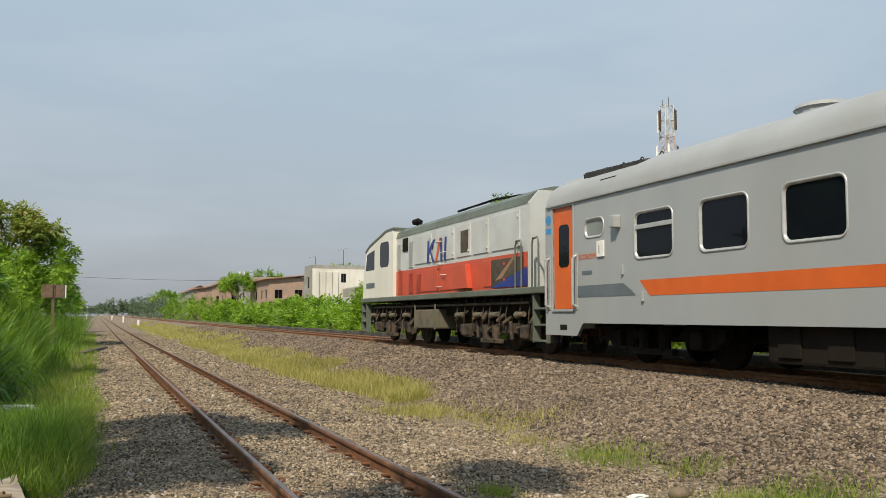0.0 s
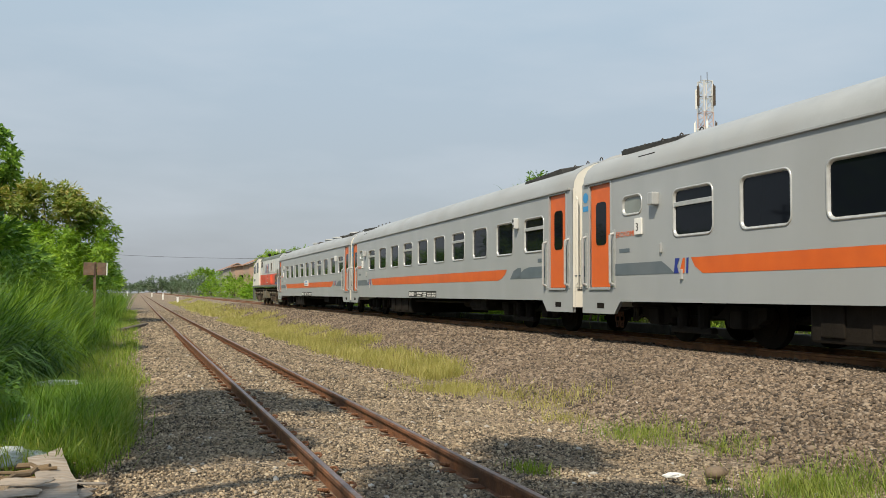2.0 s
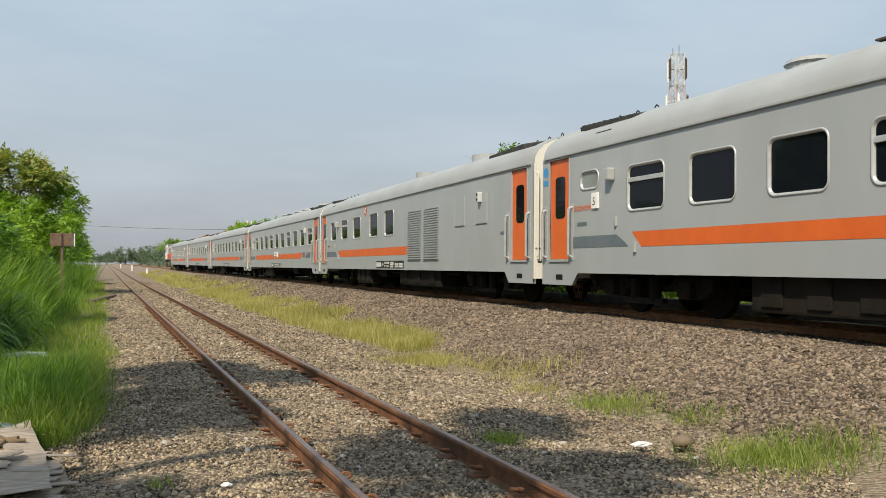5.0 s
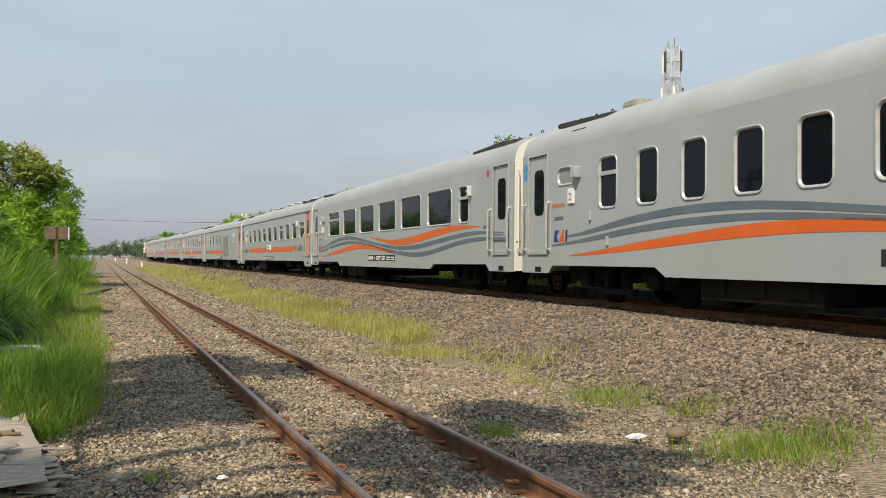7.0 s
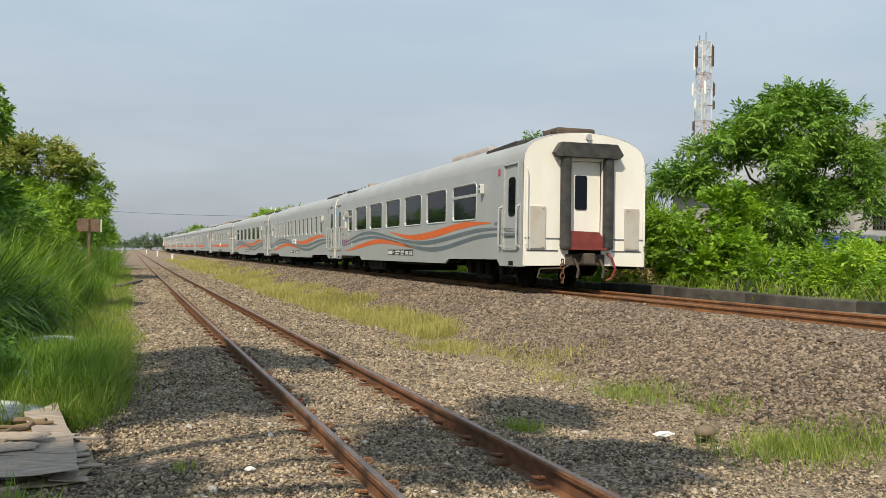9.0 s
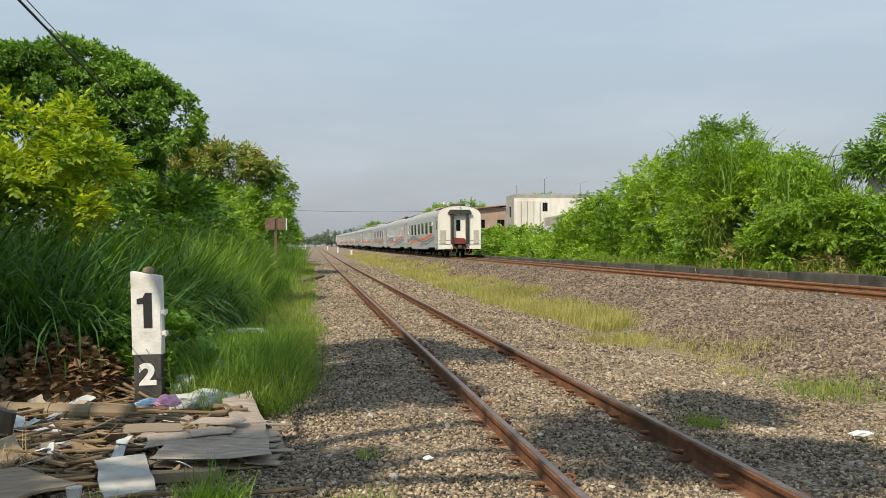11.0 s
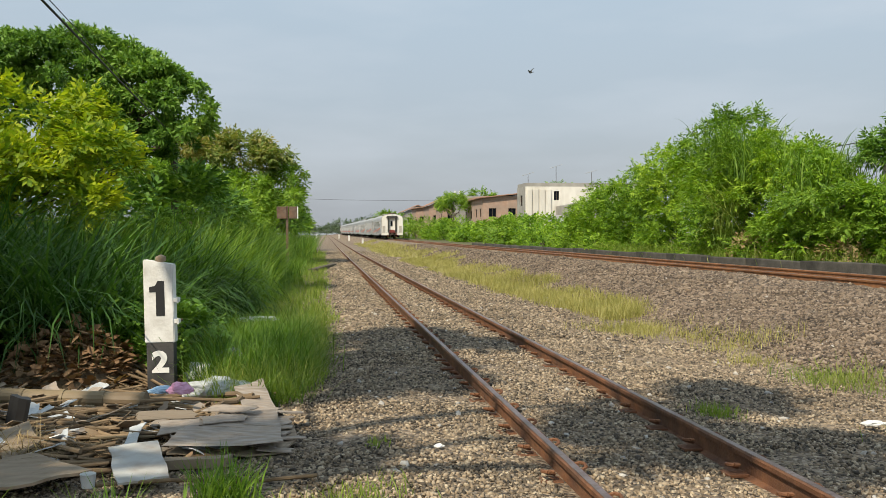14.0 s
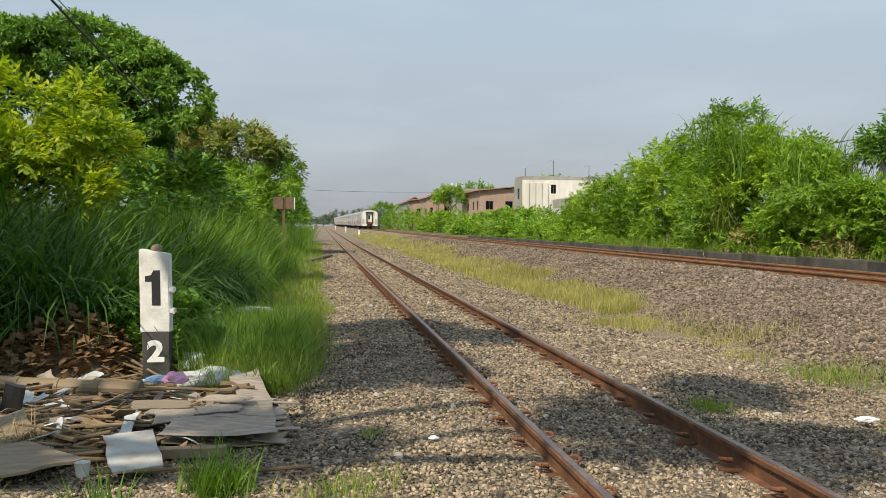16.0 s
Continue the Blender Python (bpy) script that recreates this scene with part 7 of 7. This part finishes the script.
def trackside_sign():
    sg = thing("trackside_sign", "back of a rusty double board sign on a thin post", "sign", m=pose(-1.5, 36, 0.0))
    bm = bmesh.new()
    box(bm, -0.05, 0.05, -0.04, 0.04, -0.3, 2.5, 0.01)
    part("post", bm, M_SIGN, sg)
    for x0, x1, m_ in ((-0.41, -0.015, M_SIGN), (0.08, 0.4, M_SIGN), (0.41, 0.45, M_WHITE)):
        bm = bmesh.new()
        box(bm, x0, x1, -0.09, -0.045, 1.99, 2.48, 0.012)
        part("board", bm, m_, sg)


trackside_sign()


def hectometre_post():
    hp = thing("distance_post", "white and black concrete distance post among the rubbish", "marker post", m=pose(-1.53, 8.55, -0.2, 0, -1.0, -6))
    wp = surf("chipped_white_paint", (0.68, 0.68, 0.66), (0.8, 0.8, 0.78), 6, 0.75, 0.3, 30, dirt=(0.4, 0.38, 0.34), dirt_amount=0.35, dirt_scale=5)
    bp = surf("chalky_black_paint", (0.02, 0.02, 0.022), (0.05, 0.05, 0.052), 6, 0.75, 0.3, 30, dirt=(0.12, 0.11, 0.1), dirt_amount=0.25, dirt_scale=5)
    bm = bmesh.new()
    prism(bm, [(-0.14, 0.5), (0.138, 0.5), (0.136, 1.24), (-0.14, 1.29)], "y", -0.06, 0.06)
    bmesh.ops.bevel(bm, geom=list(bm.edges), offset=0.008, segments=2, affect="EDGES")
    part("upper_block", bm, wp, hp, "white upper half")
    bm = bmesh.new()
    box(bm, -0.128, 0.128, -0.055, 0.055, -0.15, 0.505, 0.008)
    part("lower_block", bm, bp, hp, "black lower half")
    bm = bmesh.new()
    prism(bm, [(-0.085, 0.98), (-0.085, 1.03), (-0.03, 1.04), (-0.005, 1.085), (0.055, 1.085), (0.055, 0.755), (-0.025, 0.755), (-0.025, 0.98)], "y", -0.064, -0.058)
    part("digit", bm, M_BLACK, hp, "black figure one")
    me = lettering("2", 0.27, 0.002, 0.012)
    me.materials.append(M_WHITE)
    d = new("digit", me)
    d.parent = hp
    d.matrix_basis = Matrix.Translation((0.0, -0.0585, 0.31)) @ Matrix.Rotation(radians(90), 4, "X") @ Matrix.Diagonal((1.15, 1, 1, 1))
    for z in (0.68, 0.88):
        bm = bmesh.new()
        box(bm, 0.13, 0.18, -0.05, 0.03, z, z + 0.04, 0.006)
        box(bm, 0.165, 0.18, -0.05, -0.035, z - 0.01, z + 0.05, 0.003)
        part("lug", bm, wp, hp)
    st = thing("stone", "rounded brown stone lying on the distance post", "stone", m=pose(-1.54, 8.55, 1.065))
    v, f = ico()
    ob_from("body", [tuple(p * (1 + 0.1 * math.sin(9 * i)) * np.array((0.06, 0.045, 0.042)) + np.array((0, 0, 0.03))) for i, p in enumerate(v)], [tuple(q) for q in f], M_STONE, st, "", True)


hectometre_post()


# ---- the rubbish heap ----
M_BOARD = surf("weathered_plywood", (0.2, 0.155, 0.105), (0.31, 0.25, 0.18), 4, 0.8, 0.2, 20, dirt=(0.2, 0.14, 0.09), dirt_amount=0.4, dirt_scale=3, stretch=(1, 4, 1))
M_CARD = surf("pale_worn_board", (0.22, 0.18, 0.145), (0.42, 0.37, 0.32), 7, 0.85, 0.35, 22, dirt=(0.3, 0.22, 0.15), dirt_amount=0.45, dirt_scale=6, stretch=(1, 3, 1))
M_TWIG = surf("dry_brown_stalk", (0.1, 0.068, 0.038), (0.22, 0.155, 0.09), 6, 0.85, 0.2, 30, island=0.5)
M_BAMBOO = surf("old_bamboo", (0.17, 0.125, 0.065), (0.27, 0.21, 0.12), 3, 0.6, 0.15, 20, dirt=(0.12, 0.08, 0.05), dirt_amount=0.4, dirt_scale=2)
M_DEADLEAF = leaf_mat("dead_leaves", [(0.1, 0.055, 0.025), (0.18, 0.1, 0.05), (0.28, 0.18, 0.1), (0.36, 0.27, 0.17)], 0.15, 2.0, 0.8)
M_PLASTIC = surf("crumpled_pale_plastic", (0.36, 0.38, 0.39), (0.56, 0.58, 0.59), 9, 0.3, 0.6, 14)
M_BLUEPL = surf("faded_blue_plastic", (0.2, 0.36, 0.55), (0.4, 0.55, 0.7), 9, 0.4, 0.6, 14)
M_PINKPL = surf("faded_pink_plastic", (0.5, 0.22, 0.38), (0.62, 0.36, 0.5), 9, 0.4, 0.6, 14)


def heap_z(x, y):
    """Surface of the heap of litter and earth."""
    u, v = (x + 2.6) / 2.2, (y - 7.3) / 2.0
    near_post = min(1.0, ((x + 1.45) ** 2 + (y - 8.0) ** 2) / 2.2)
    return max(0.0, 1 - u * u - v * v) * (0.075 + 0.05 * noise.noise((x * 2.3, y * 2.3, 3))) * near_post + 0.42 * max(0.0, 1 - ((x + 2.45) / 0.8) ** 2 - ((y - 8.95) / 0.6) ** 2)


def slab(name, label, category, outline, th, m, material, warp=0.02, seed=0):
    """A torn flat piece: an uneven outline with thickness and a slight warp."""
    rng = random.Random(seed)
    t = thing(name, label, category, m=m)
    pts = []
    for (x0, y0), (x1, y1) in zip(outline, outline[1:] + outline[:1]):
        for k in range(4):
            u = k / 4
            pts.append((x0 + (x1 - x0) * u + rng.uniform(-0.012, 0.012), y0 + (y1 - y0) * u + rng.uniform(-0.012, 0.012)))
    bm = bmesh.new()
    prism(bm, pts, "z", 0, th)
    bmesh.ops.triangulate(bm, faces=[f for f in bm.faces if len(f.verts) > 4])
    bmesh.ops.subdivide_edges(bm, edges=[e for e in bm.edges if e.calc_length() > 0.15], cuts=2)
    for v in bm.verts:
        v.co.z += warp * noise.noise((v.co.x * 4, v.co.y * 4, seed)) + warp * 1.5 * (v.co.x * v.co.x)
    part("sheet", bm, material, t)
    return t


def crumple(name, label, category, centre, r, material, seed):
    bm = bmesh.new()
    bmesh.ops.create_icosphere(bm, subdivisions=4, radius=1)
    for v in bm.verts:
        k = 1 + 0.35 * noise.noise(v.co * 1.7 + Vector((seed, 0, 0))) + 0.22 * abs(noise.noise(v.co * 4.5 + Vector((0, seed, 0)))) + 0.08 * noise.noise(v.co * 11)
        v.co = Vector((v.co.x * r[0], v.co.y * r[1], max(v.co.z, -0.35) * r[2])) * k
    t = thing(name, label, category, m=pose(*centre))
    part("film", bm, material, t, smooth=False)
    return t


def rubbish():
    xs, ys = [-5.2 + 0.12 * i for i in range(42)], [5.0 + 0.12 * i for i in range(38)]
    verts = [(x, y, zg(x, y) - 0.02 + heap_z(x, y) + 0.035 * noise.noise((x * 9, y * 9, 1)) * (heap_z(x, y) > 0.02)) for y in ys for x in xs]
    faces = []
    for j in range(len(ys) - 1):
        for i in range(len(xs) - 1):
            q = (j * 42 + i, j * 42 + i + 1, (j + 1) * 42 + i + 1, (j + 1) * 42 + i)
            if heap_z(xs[i], ys[j]) > 0.005:
                faces.append(q)
    lit = surf("rotting_litter", (0.07, 0.05, 0.03), (0.2, 0.15, 0.09), 9, 0.95, 0.8, 25, dirt=(0.28, 0.22, 0.13), dirt_amount=0.4, dirt_scale=4)
    tagged(ob_from("rubbish_heap", verts, faces, lit, None, "low heap of rotting brown litter and earth beside the track", True), category="rubbish heap")

    def top(x, y):
        return zg(x, y) + heap_z(x, y)
    # stalks, sticks and dead leaves, uncountable
    n = 2600
    bm_v = []
    for _ in range(n):
        x, y = RNG.uniform(-4.4, -0.7), RNG.uniform(5.6, 8.9)
        if heap_z(x, y) < 0.006 or (x + 2.45) ** 2 + (y - 8.9) ** 2 < 0.5:
            continue
        a, ln, r = RNG.normal(0.15, 0.75), RNG.uniform(0.15, 0.8), RNG.uniform(0.004, 0.021)
        d = np.array((math.cos(a), math.sin(a), RNG.normal(0, 0.12)))
        s = np.array((-d[1], d[0], 0))
        c = np.array((x, y, top(x, y) + RNG.uniform(0.0, 0.07)))
        p0, p1 = c - d * ln / 2, c + d * ln / 2
        p0[2], p1[2] = max(p0[2], top(p0[0], p0[1])), max(p1[2], top(p1[0], p1[1]))
        up = np.array((0, 0, r))
        bm_v.append([p0 - s * r, p0 + s * r, p0 + up * 1.4, p1 - s * r * 0.6, p1 + s * r * 0.6, p1 + up])
    soup("dry_stalks", np.array(bm_v), np.array([(0, 1, 4, 3), (1, 2, 5, 4), (2, 0, 3, 5)]), M_TWIG, "tangle of dry brown stalks and sticks on the heap", "sticks", "stuff")
    p = [(RNG.uniform(-4.2, -0.8), RNG.uniform(5.4, 9.0)) for _ in range(3800)]
    p = [(x, y, top(x, y)) for x, y in p if heap_z(x, y) > 0.006]
    blades("straw", p[:1600], 0.2 * RNG.uniform(0.3, 1.3, len(p[:1600])), 0.007, 2.2, M_STRAW, "loose straw lying on the heap", "straw", "stuff", None, 1.6)
    c = np.array([(-2.45 + RNG.normal(0, 0.5), 8.8 + RNG.normal(0, 0.25), 0) for _ in range(1500)] + [(RNG.uniform(-4.2, -0.6), RNG.uniform(5.7, 8.7), 0) for _ in range(1100)])
    c[:, 2] = [top(x, y) + abs(RNG.normal(0, 0.1 if (x + 2.45) ** 2 + (y - 8.8) ** 2 < 0.4 else 0.04)) for x, y, _ in c]
    lv = np.array([(-0.5, 0, 0), (0, 0.28, 0.06), (0.5, 0, 0.1), (0, -0.28, 0.05)])
    v = np.einsum("nij,nkj->nki", turns(len(c), 0.9), np.repeat(lv[None], len(c), 0) * RNG.uniform(0.05, 0.16, (len(c), 1, 1))) + c[:, None, :]
    soup("dead_leaves", v, LEAF_F, M_DEADLEAF, "pile of curled dead brown leaves on the heap", "leaves", "stuff")
    p = [(-2.0 + RNG.normal(0, 0.16), 6.0 + RNG.normal(0, 0.14)) for _ in range(420)]
    p = [(x, y, top(x, y) + 0.05) for x, y in p]
    blades("straw", p, 0.3 * RNG.uniform(0.4, 1.2, len(p)), 0.006, 3.0, M_STRAW, "heap of yellow straw in the rubbish", "straw", "stuff", None, 1.2, 3)
    # bamboo pole with knots
    bp = thing("bamboo_pole", "thick old bamboo pole lying across the heap", "bamboo pole", m=pose(-2.4, 7.6, top(-2.5, 7.7) + 0.12, 0, 1.5, -10))
    bm = bmesh.new()
    for k in range(6):
        rod(bm, (-1.1 + 0.34 * k, 0, 0), (-0.77 + 0.34 * k, 0, 0), 0.068, 14)
        rod(bm, (-0.79 + 0.34 * k, 0, 0), (-0.75 + 0.34 * k, 0, 0), 0.075, 14)
    part("culm", bm, M_BAMBOO, bp)
    for i, (x, y, ln, a, r) in enumerate(((-1.0, 7.2, 0.95, -4, 0.014), (-0.75, 7.0, 0.35, 60, 0.02), (-0.7, 7.3, 0.3, -40, 0.022), (-1.5, 6.9, 0.8, 40, 0.015), (-1.75, 6.6, 0.7, -30, 0.016), (-2.1, 7.3, 0.9, 55, 0.018), (-1.6, 7.5, 0.9, 22, 0.012), (-1.9, 7.9, 1.5, 6, 0.02), (-1.0, 8.0, 0.8, -14, 0.02), (-2.2, 7.0, 1.2, 18, 0.018), (-0.7, 5.2, 1.3, -3, 0.012), (-1.35, 6.3, 0.5, 70, 0.016), (-3.2, 7.4, 1.2, -9, 0.024), (-2.7, 6.6, 0.9, 35, 0.018))):
        st = thing("stick", "dry brown stick lying on the rubbish", "stick", "sticks on the heap", m=pose(x, y, top(x, y) + (0.16 if x > -1.25 and 6.2 < y < 7.8 else 0.05) + r, 0, 0, a))
        bm = bmesh.new()
        pipe(bm, [(-ln / 2, 0, 0), (-ln * 0.15, 0.02, 0.012), (ln * 0.2, -0.015, 0.0), (ln / 2, 0.01, 0.02)], r, 7)
        part("wood", bm, M_TWIG, st)
    rs = random.Random(11)
    for i in range(70):
        x, y, r, ln, a = rs.uniform(-3.4, -0.85), rs.uniform(6.0, 8.2), rs.uniform(0.006, 0.017), rs.uniform(0.35, 1.1), rs.gauss(10, 32)
        st = thing("stick", "dry brown stick lying on the rubbish", "stick", "sticks on the heap", m=pose(x, y, top(x, y) + rs.uniform(0.05, 0.1) + r, 0, rs.uniform(-5, 5), a))
        bm = bmesh.new()
        pipe(bm, [(-ln / 2, 0, 0), (-ln * 0.1, rs.uniform(-0.03, 0.03), 0.01), (ln / 2, 0, 0.0)], r, 6)
        part("wood", bm, (M_TWIG, M_BAMBOO, M_TWIG)[i % 3], st)
    white = surf("dirty_white_panel", (0.36, 0.36, 0.34), (0.5, 0.5, 0.48), 4, 0.7, 0.2, 15, dirt=(0.28, 0.23, 0.18), dirt_amount=0.5, dirt_scale=5)
    slab("board", "large pale torn board lying on the rubbish", "board", [(-0.38, -0.55), (-0.34, -0.14), (-0.22, 0.2), (0.05, 0.5), (0.3, 0.42), (0.37, -0.46), (0.05, -0.4), (-0.2, -0.28)], 0.009, pose(-0.66, 6.32, -0.05, 3, 2, 0), M_CARD, 0.035, 1)
    slab("board", "pale plywood sheet with a torn edge, propped up", "board", [(-0.28, 0.4), (-0.06, 0.8), (0.07, 0.0), (0.26, -0.55), (0.16, -0.68), (-0.1, -0.34)], 0.008, pose(-0.5, 7.1, -0.03, 4, 4, 0), M_CARD, 0.02, 2)
    slab("board", "layered brown board with frayed edges under the others", "board", [(-0.42, -0.5), (0.34, -0.46), (0.44, -0.1), (0.36, 0.5), (-0.4, 0.45)], 0.012, pose(-0.64, 6.35, -0.12, 3, 2, 4), M_BOARD, 0.025, 9)
    for i in range(9):
        w, h = RNG.uniform(0.08, 0.14), RNG.uniform(0.04, 0.08)
        slab("board", "broken pale wood slat beside the gravel", "board", [(-w, -h), (w * 0.8, -h * 0.8), (w, h * 0.6), (-w * 0.9, h)], 0.009, pose(-0.38 + RNG.normal(0, 0.05), 5.95 + 0.12 * i, -0.14 + 0.012 * i, RNG.uniform(-4, 6), RNG.uniform(0, 9), RNG.uniform(-25, 25)), M_CARD, 0.015, 30 + i)
    slab("board", "flat white dirty panel on the ground", "board", [(-0.24, 0.26), (0.03, 0.44), (0.25, -0.28), (-0.02, -0.42)], 0.014, pose(-1.16, 5.6, -0.1, 3, 3, 0), white, 0.012, 5)
    slab("board", "brown warped plywood board on the ground", "board", [(-0.8, 0.12), (-0.3, 0.2), (-0.1, 0.42), (0.42, -0.06), (0.12, -0.24), (-0.3, -0.36), (-0.8, -0.38)], 0.018, pose(-1.78, 5.42, -0.1, 3, -3, 0), M_BOARD, 0.03, 6)
    slab("board", "grey weathered board leaning in the litter", "board", [(-0.2, 0.14), (-0.04, 0.36), (0.18, -0.08), (0.06, -0.42)], 0.016, pose(-2.05, 6.15, -0.06, 8, -4, 0), M_BOARD, 0.02, 12)
    slab("board", "brown timber edge under the pale board", "board", [(-0.24, -0.04), (0.24, -0.04), (0.24, 0.04), (-0.24, 0.04)], 0.06, pose(-0.84, 5.72, -0.17, 0, 0, 2), M_BOARD, 0.01, 7)
    slab("board", "dark flat slat standing in the litter", "board", [(-0.07, -0.02), (0.07, -0.02), (0.07, 0.02), (-0.07, 0.02)], 0.3, pose(-2.25, 6.7, -0.14, 10, 14, 0), M_BLACK, 0.0, 8)
    for i in range(4):
        x, y = -1.0 + 0.25 * math.sin(i * 2.4), 6.35 + 0.11 * i
        w, h = RNG.uniform(0.18, 0.36), RNG.uniform(0.07, 0.14)
        slab("board", "torn strip of pale veneer in the stack of boards", "board", [(-w, -h), (w * 0.7, -h * 0.9), (w, 0.1 * h), (w * 0.85, h), (-w * 0.8, h * 0.8)], 0.006, pose(x + 0.1, y, -0.03 + 0.013 * i, RNG.uniform(2, 12), RNG.uniform(-4, 6), RNG.uniform(-30, 40)), (M_CARD, M_CARD, M_BOARD)[i % 3], 0.01, 60 + i)
    for i in range(150):
        x, y = RNG.uniform(-3.4, -0.7), RNG.uniform(5.8, 8.3)
        w, h = RNG.uniform(0.04, 0.22), RNG.uniform(0.015, 0.07)
        slab("scrap", "torn pale scrap of card among the litter", "scrap", [(-w, -h), (w, -h * 0.8), (w * 0.9, h), (-w * 0.7, h)], 0.006, pose(x, y, top(x, y) + RNG.uniform(0.03, 0.12), RNG.uniform(-18, 35), RNG.uniform(-25, 25), RNG.uniform(0, 180)), (M_CARD, M_BOARD, M_PLASTIC)[i % 3], 0.03, 20 + i)
    crumple("plastic_bag", "crumpled translucent pale plastic bag", "plastic bag", (-0.95, 7.95, -0.07), (0.34, 0.16, 0.1), M_PLASTIC, 1)
    crumple("plastic_bag", "white plastic bag beside the distance post", "plastic bag", (-1.2, 8.75, -0.05), (0.14, 0.12, 0.12), M_PLASTIC, 2)
    crumple("plastic_bag", "white plastic bag in the grass", "plastic bag", (-1.0, 9.3, 0.02), (0.17, 0.12, 0.1), M_PLASTIC, 3)
    crumple("plastic_bag", "blue plastic wrapper on the litter", "plastic bag", (-1.35, 7.6, 0.0), (0.12, 0.06, 0.035), M_BLUEPL, 4)
    crumple("plastic_bag", "pink plastic wrapper on the litter", "plastic bag", (-1.2, 7.5, 0.02), (0.09, 0.06, 0.06), M_PINKPL, 5)
    crumple("plastic_bag", "pale plastic sheet caught in the verge grass", "plastic bag", (-1.0, 13.2, 0.06), (0.3, 0.1, 0.045), M_PLASTIC, 6)
    crumple("paper_scrap", "white paper scrap on the stones", "paper", (4.14, 6.12, -0.14), (0.08, 0.04, 0.02), M_WHITE, 7)
    crumple("paper_scrap", "small white paper scrap on the gravel", "paper", (0.75, 5.75, -0.1), (0.03, 0.02, 0.015), M_WHITE, 8)
    bt = thing("bottle", "small clear plastic cup on the ground", "cup", m=pose(-1.35, 5.2, -0.13))
    bm = bmesh.new()
    rod(bm, (0, 0, 0), (0, 0, 0.08), 0.035, 14, 0.045)
    part("cup", bm, M_PLASTIC, bt)
    big = thing("stone", "large rounded brown stone on the ballast foot", "stone", m=pose(4.45, 5.98, -0.14))
    v, f = ico()
    ob_from("body", [tuple(p * (1 + 0.12 * math.sin(7 * i)) * np.array((0.11, 0.08, 0.06)) + np.array((0, 0, 0.03))) for i, p in enumerate(v)], [tuple(q) for q in f], M_STONE2, big, "", True)
    pl = thing("timber", "old dark timber lying at the edge of the gravel", "timber", m=pose(0.0, 38, -0.1, 0, 0, -8))
    bm = bmesh.new()
    box(bm, -0.12, 0.12, -3.2, 3.2, -0.06, 0.1, 0.03)
    box(bm, -0.3, -0.16, -2.6, 2.4, -0.06, 0.06, 0.03)
    part("beam", bm, M_BARK, pl)


rubbish()


def wires():
    def span(label, a, b, sag, r):
        w = thing("overhead_cable", label, "cable")
        bm = bmesh.new()
        a, b = Vector(a), Vector(b)
        pts = [a.lerp(b, i / 16) - Vector((0, 0, sag * 4 * (i / 16) * (1 - i / 16))) for i in range(17)]
        pipe(bm, pts, r, 6)
        part("strand", bm, M_RUBBER, w)
    span("thick black cable slung across the trees", (-1.0, -20, 3.8), (-3.85, 24, 3.85), 0.05, 0.014)
    span("thin black cable slung above the trees", (-1.05, -20, 3.95), (-4.05, 24, 4.15), 0.05, 0.006)
    span("thin cable high over the tracks in the distance", (-30, 200, 11), (45, 200, 10), 1.2, 0.03)
    span("thin cable running to the workshop roof", (16.1, 46, 3.95), (29.2, 34.6, 6.5), 0.1, 0.02)
    for x, y, h in ((-1.05, -20, 4.2), (-3.95, 24, 4.4), (-30, 200, 11.3), (45, 200, 10.3), (16.1, 46, 4.3)):
        z = zg(x, y)
        up = thing("utility_pole", "weathered wooden utility pole carrying cables", "pole", "cable poles", m=pose(x, y, z))
        bm = bmesh.new()
        rod(bm, (0, 0, -0.3), (0, 0, h - z), 0.12, 10, 0.08)
        part("shaft", bm, M_BARK, up)
        bm = bmesh.new()
        box(bm, -0.5, 0.5, -0.05, 0.05, h - z - 0.35, h - z - 0.25, 0.01)
        part("crossarm", bm, M_BARK, up)


wires()


def bird():
    b = thing("bird", "small dark bird flying over the tracks", "bird")
    bm = bmesh.new()
    bmesh.ops.create_uvsphere(bm, u_segments=10, v_segments=7, radius=1)
    for v in bm.verts:
        v.co = Vector((v.co.x * 0.035, v.co.y * 0.09, v.co.z * 0.03))
    part("body", bm, M_RUBBER, b, smooth=True)
    for s in (-1, 1):
        bm = bmesh.new()
        prism(bm, [(0.0, 0.045), (s * 0.11, 0.035), (s * 0.22, -0.06), (s * 0.1, -0.03), (0.0, -0.035)], "z", -0.004, 0.006)
        w = part("wing", bm, M_RUBBER, b)
        w.matrix_basis = pose(0, 0, 0.02, 0, -28 * s, 0)
    bm = bmesh.new()
    prism(bm, [(-0.012, -0.07), (0.012, -0.07), (0.03, -0.14), (0.0, -0.12), (-0.03, -0.14)], "z", -0.004, 0.004)
    part("tail", bm, M_RUBBER, b)
    return b


BIRD = bird()


motions()
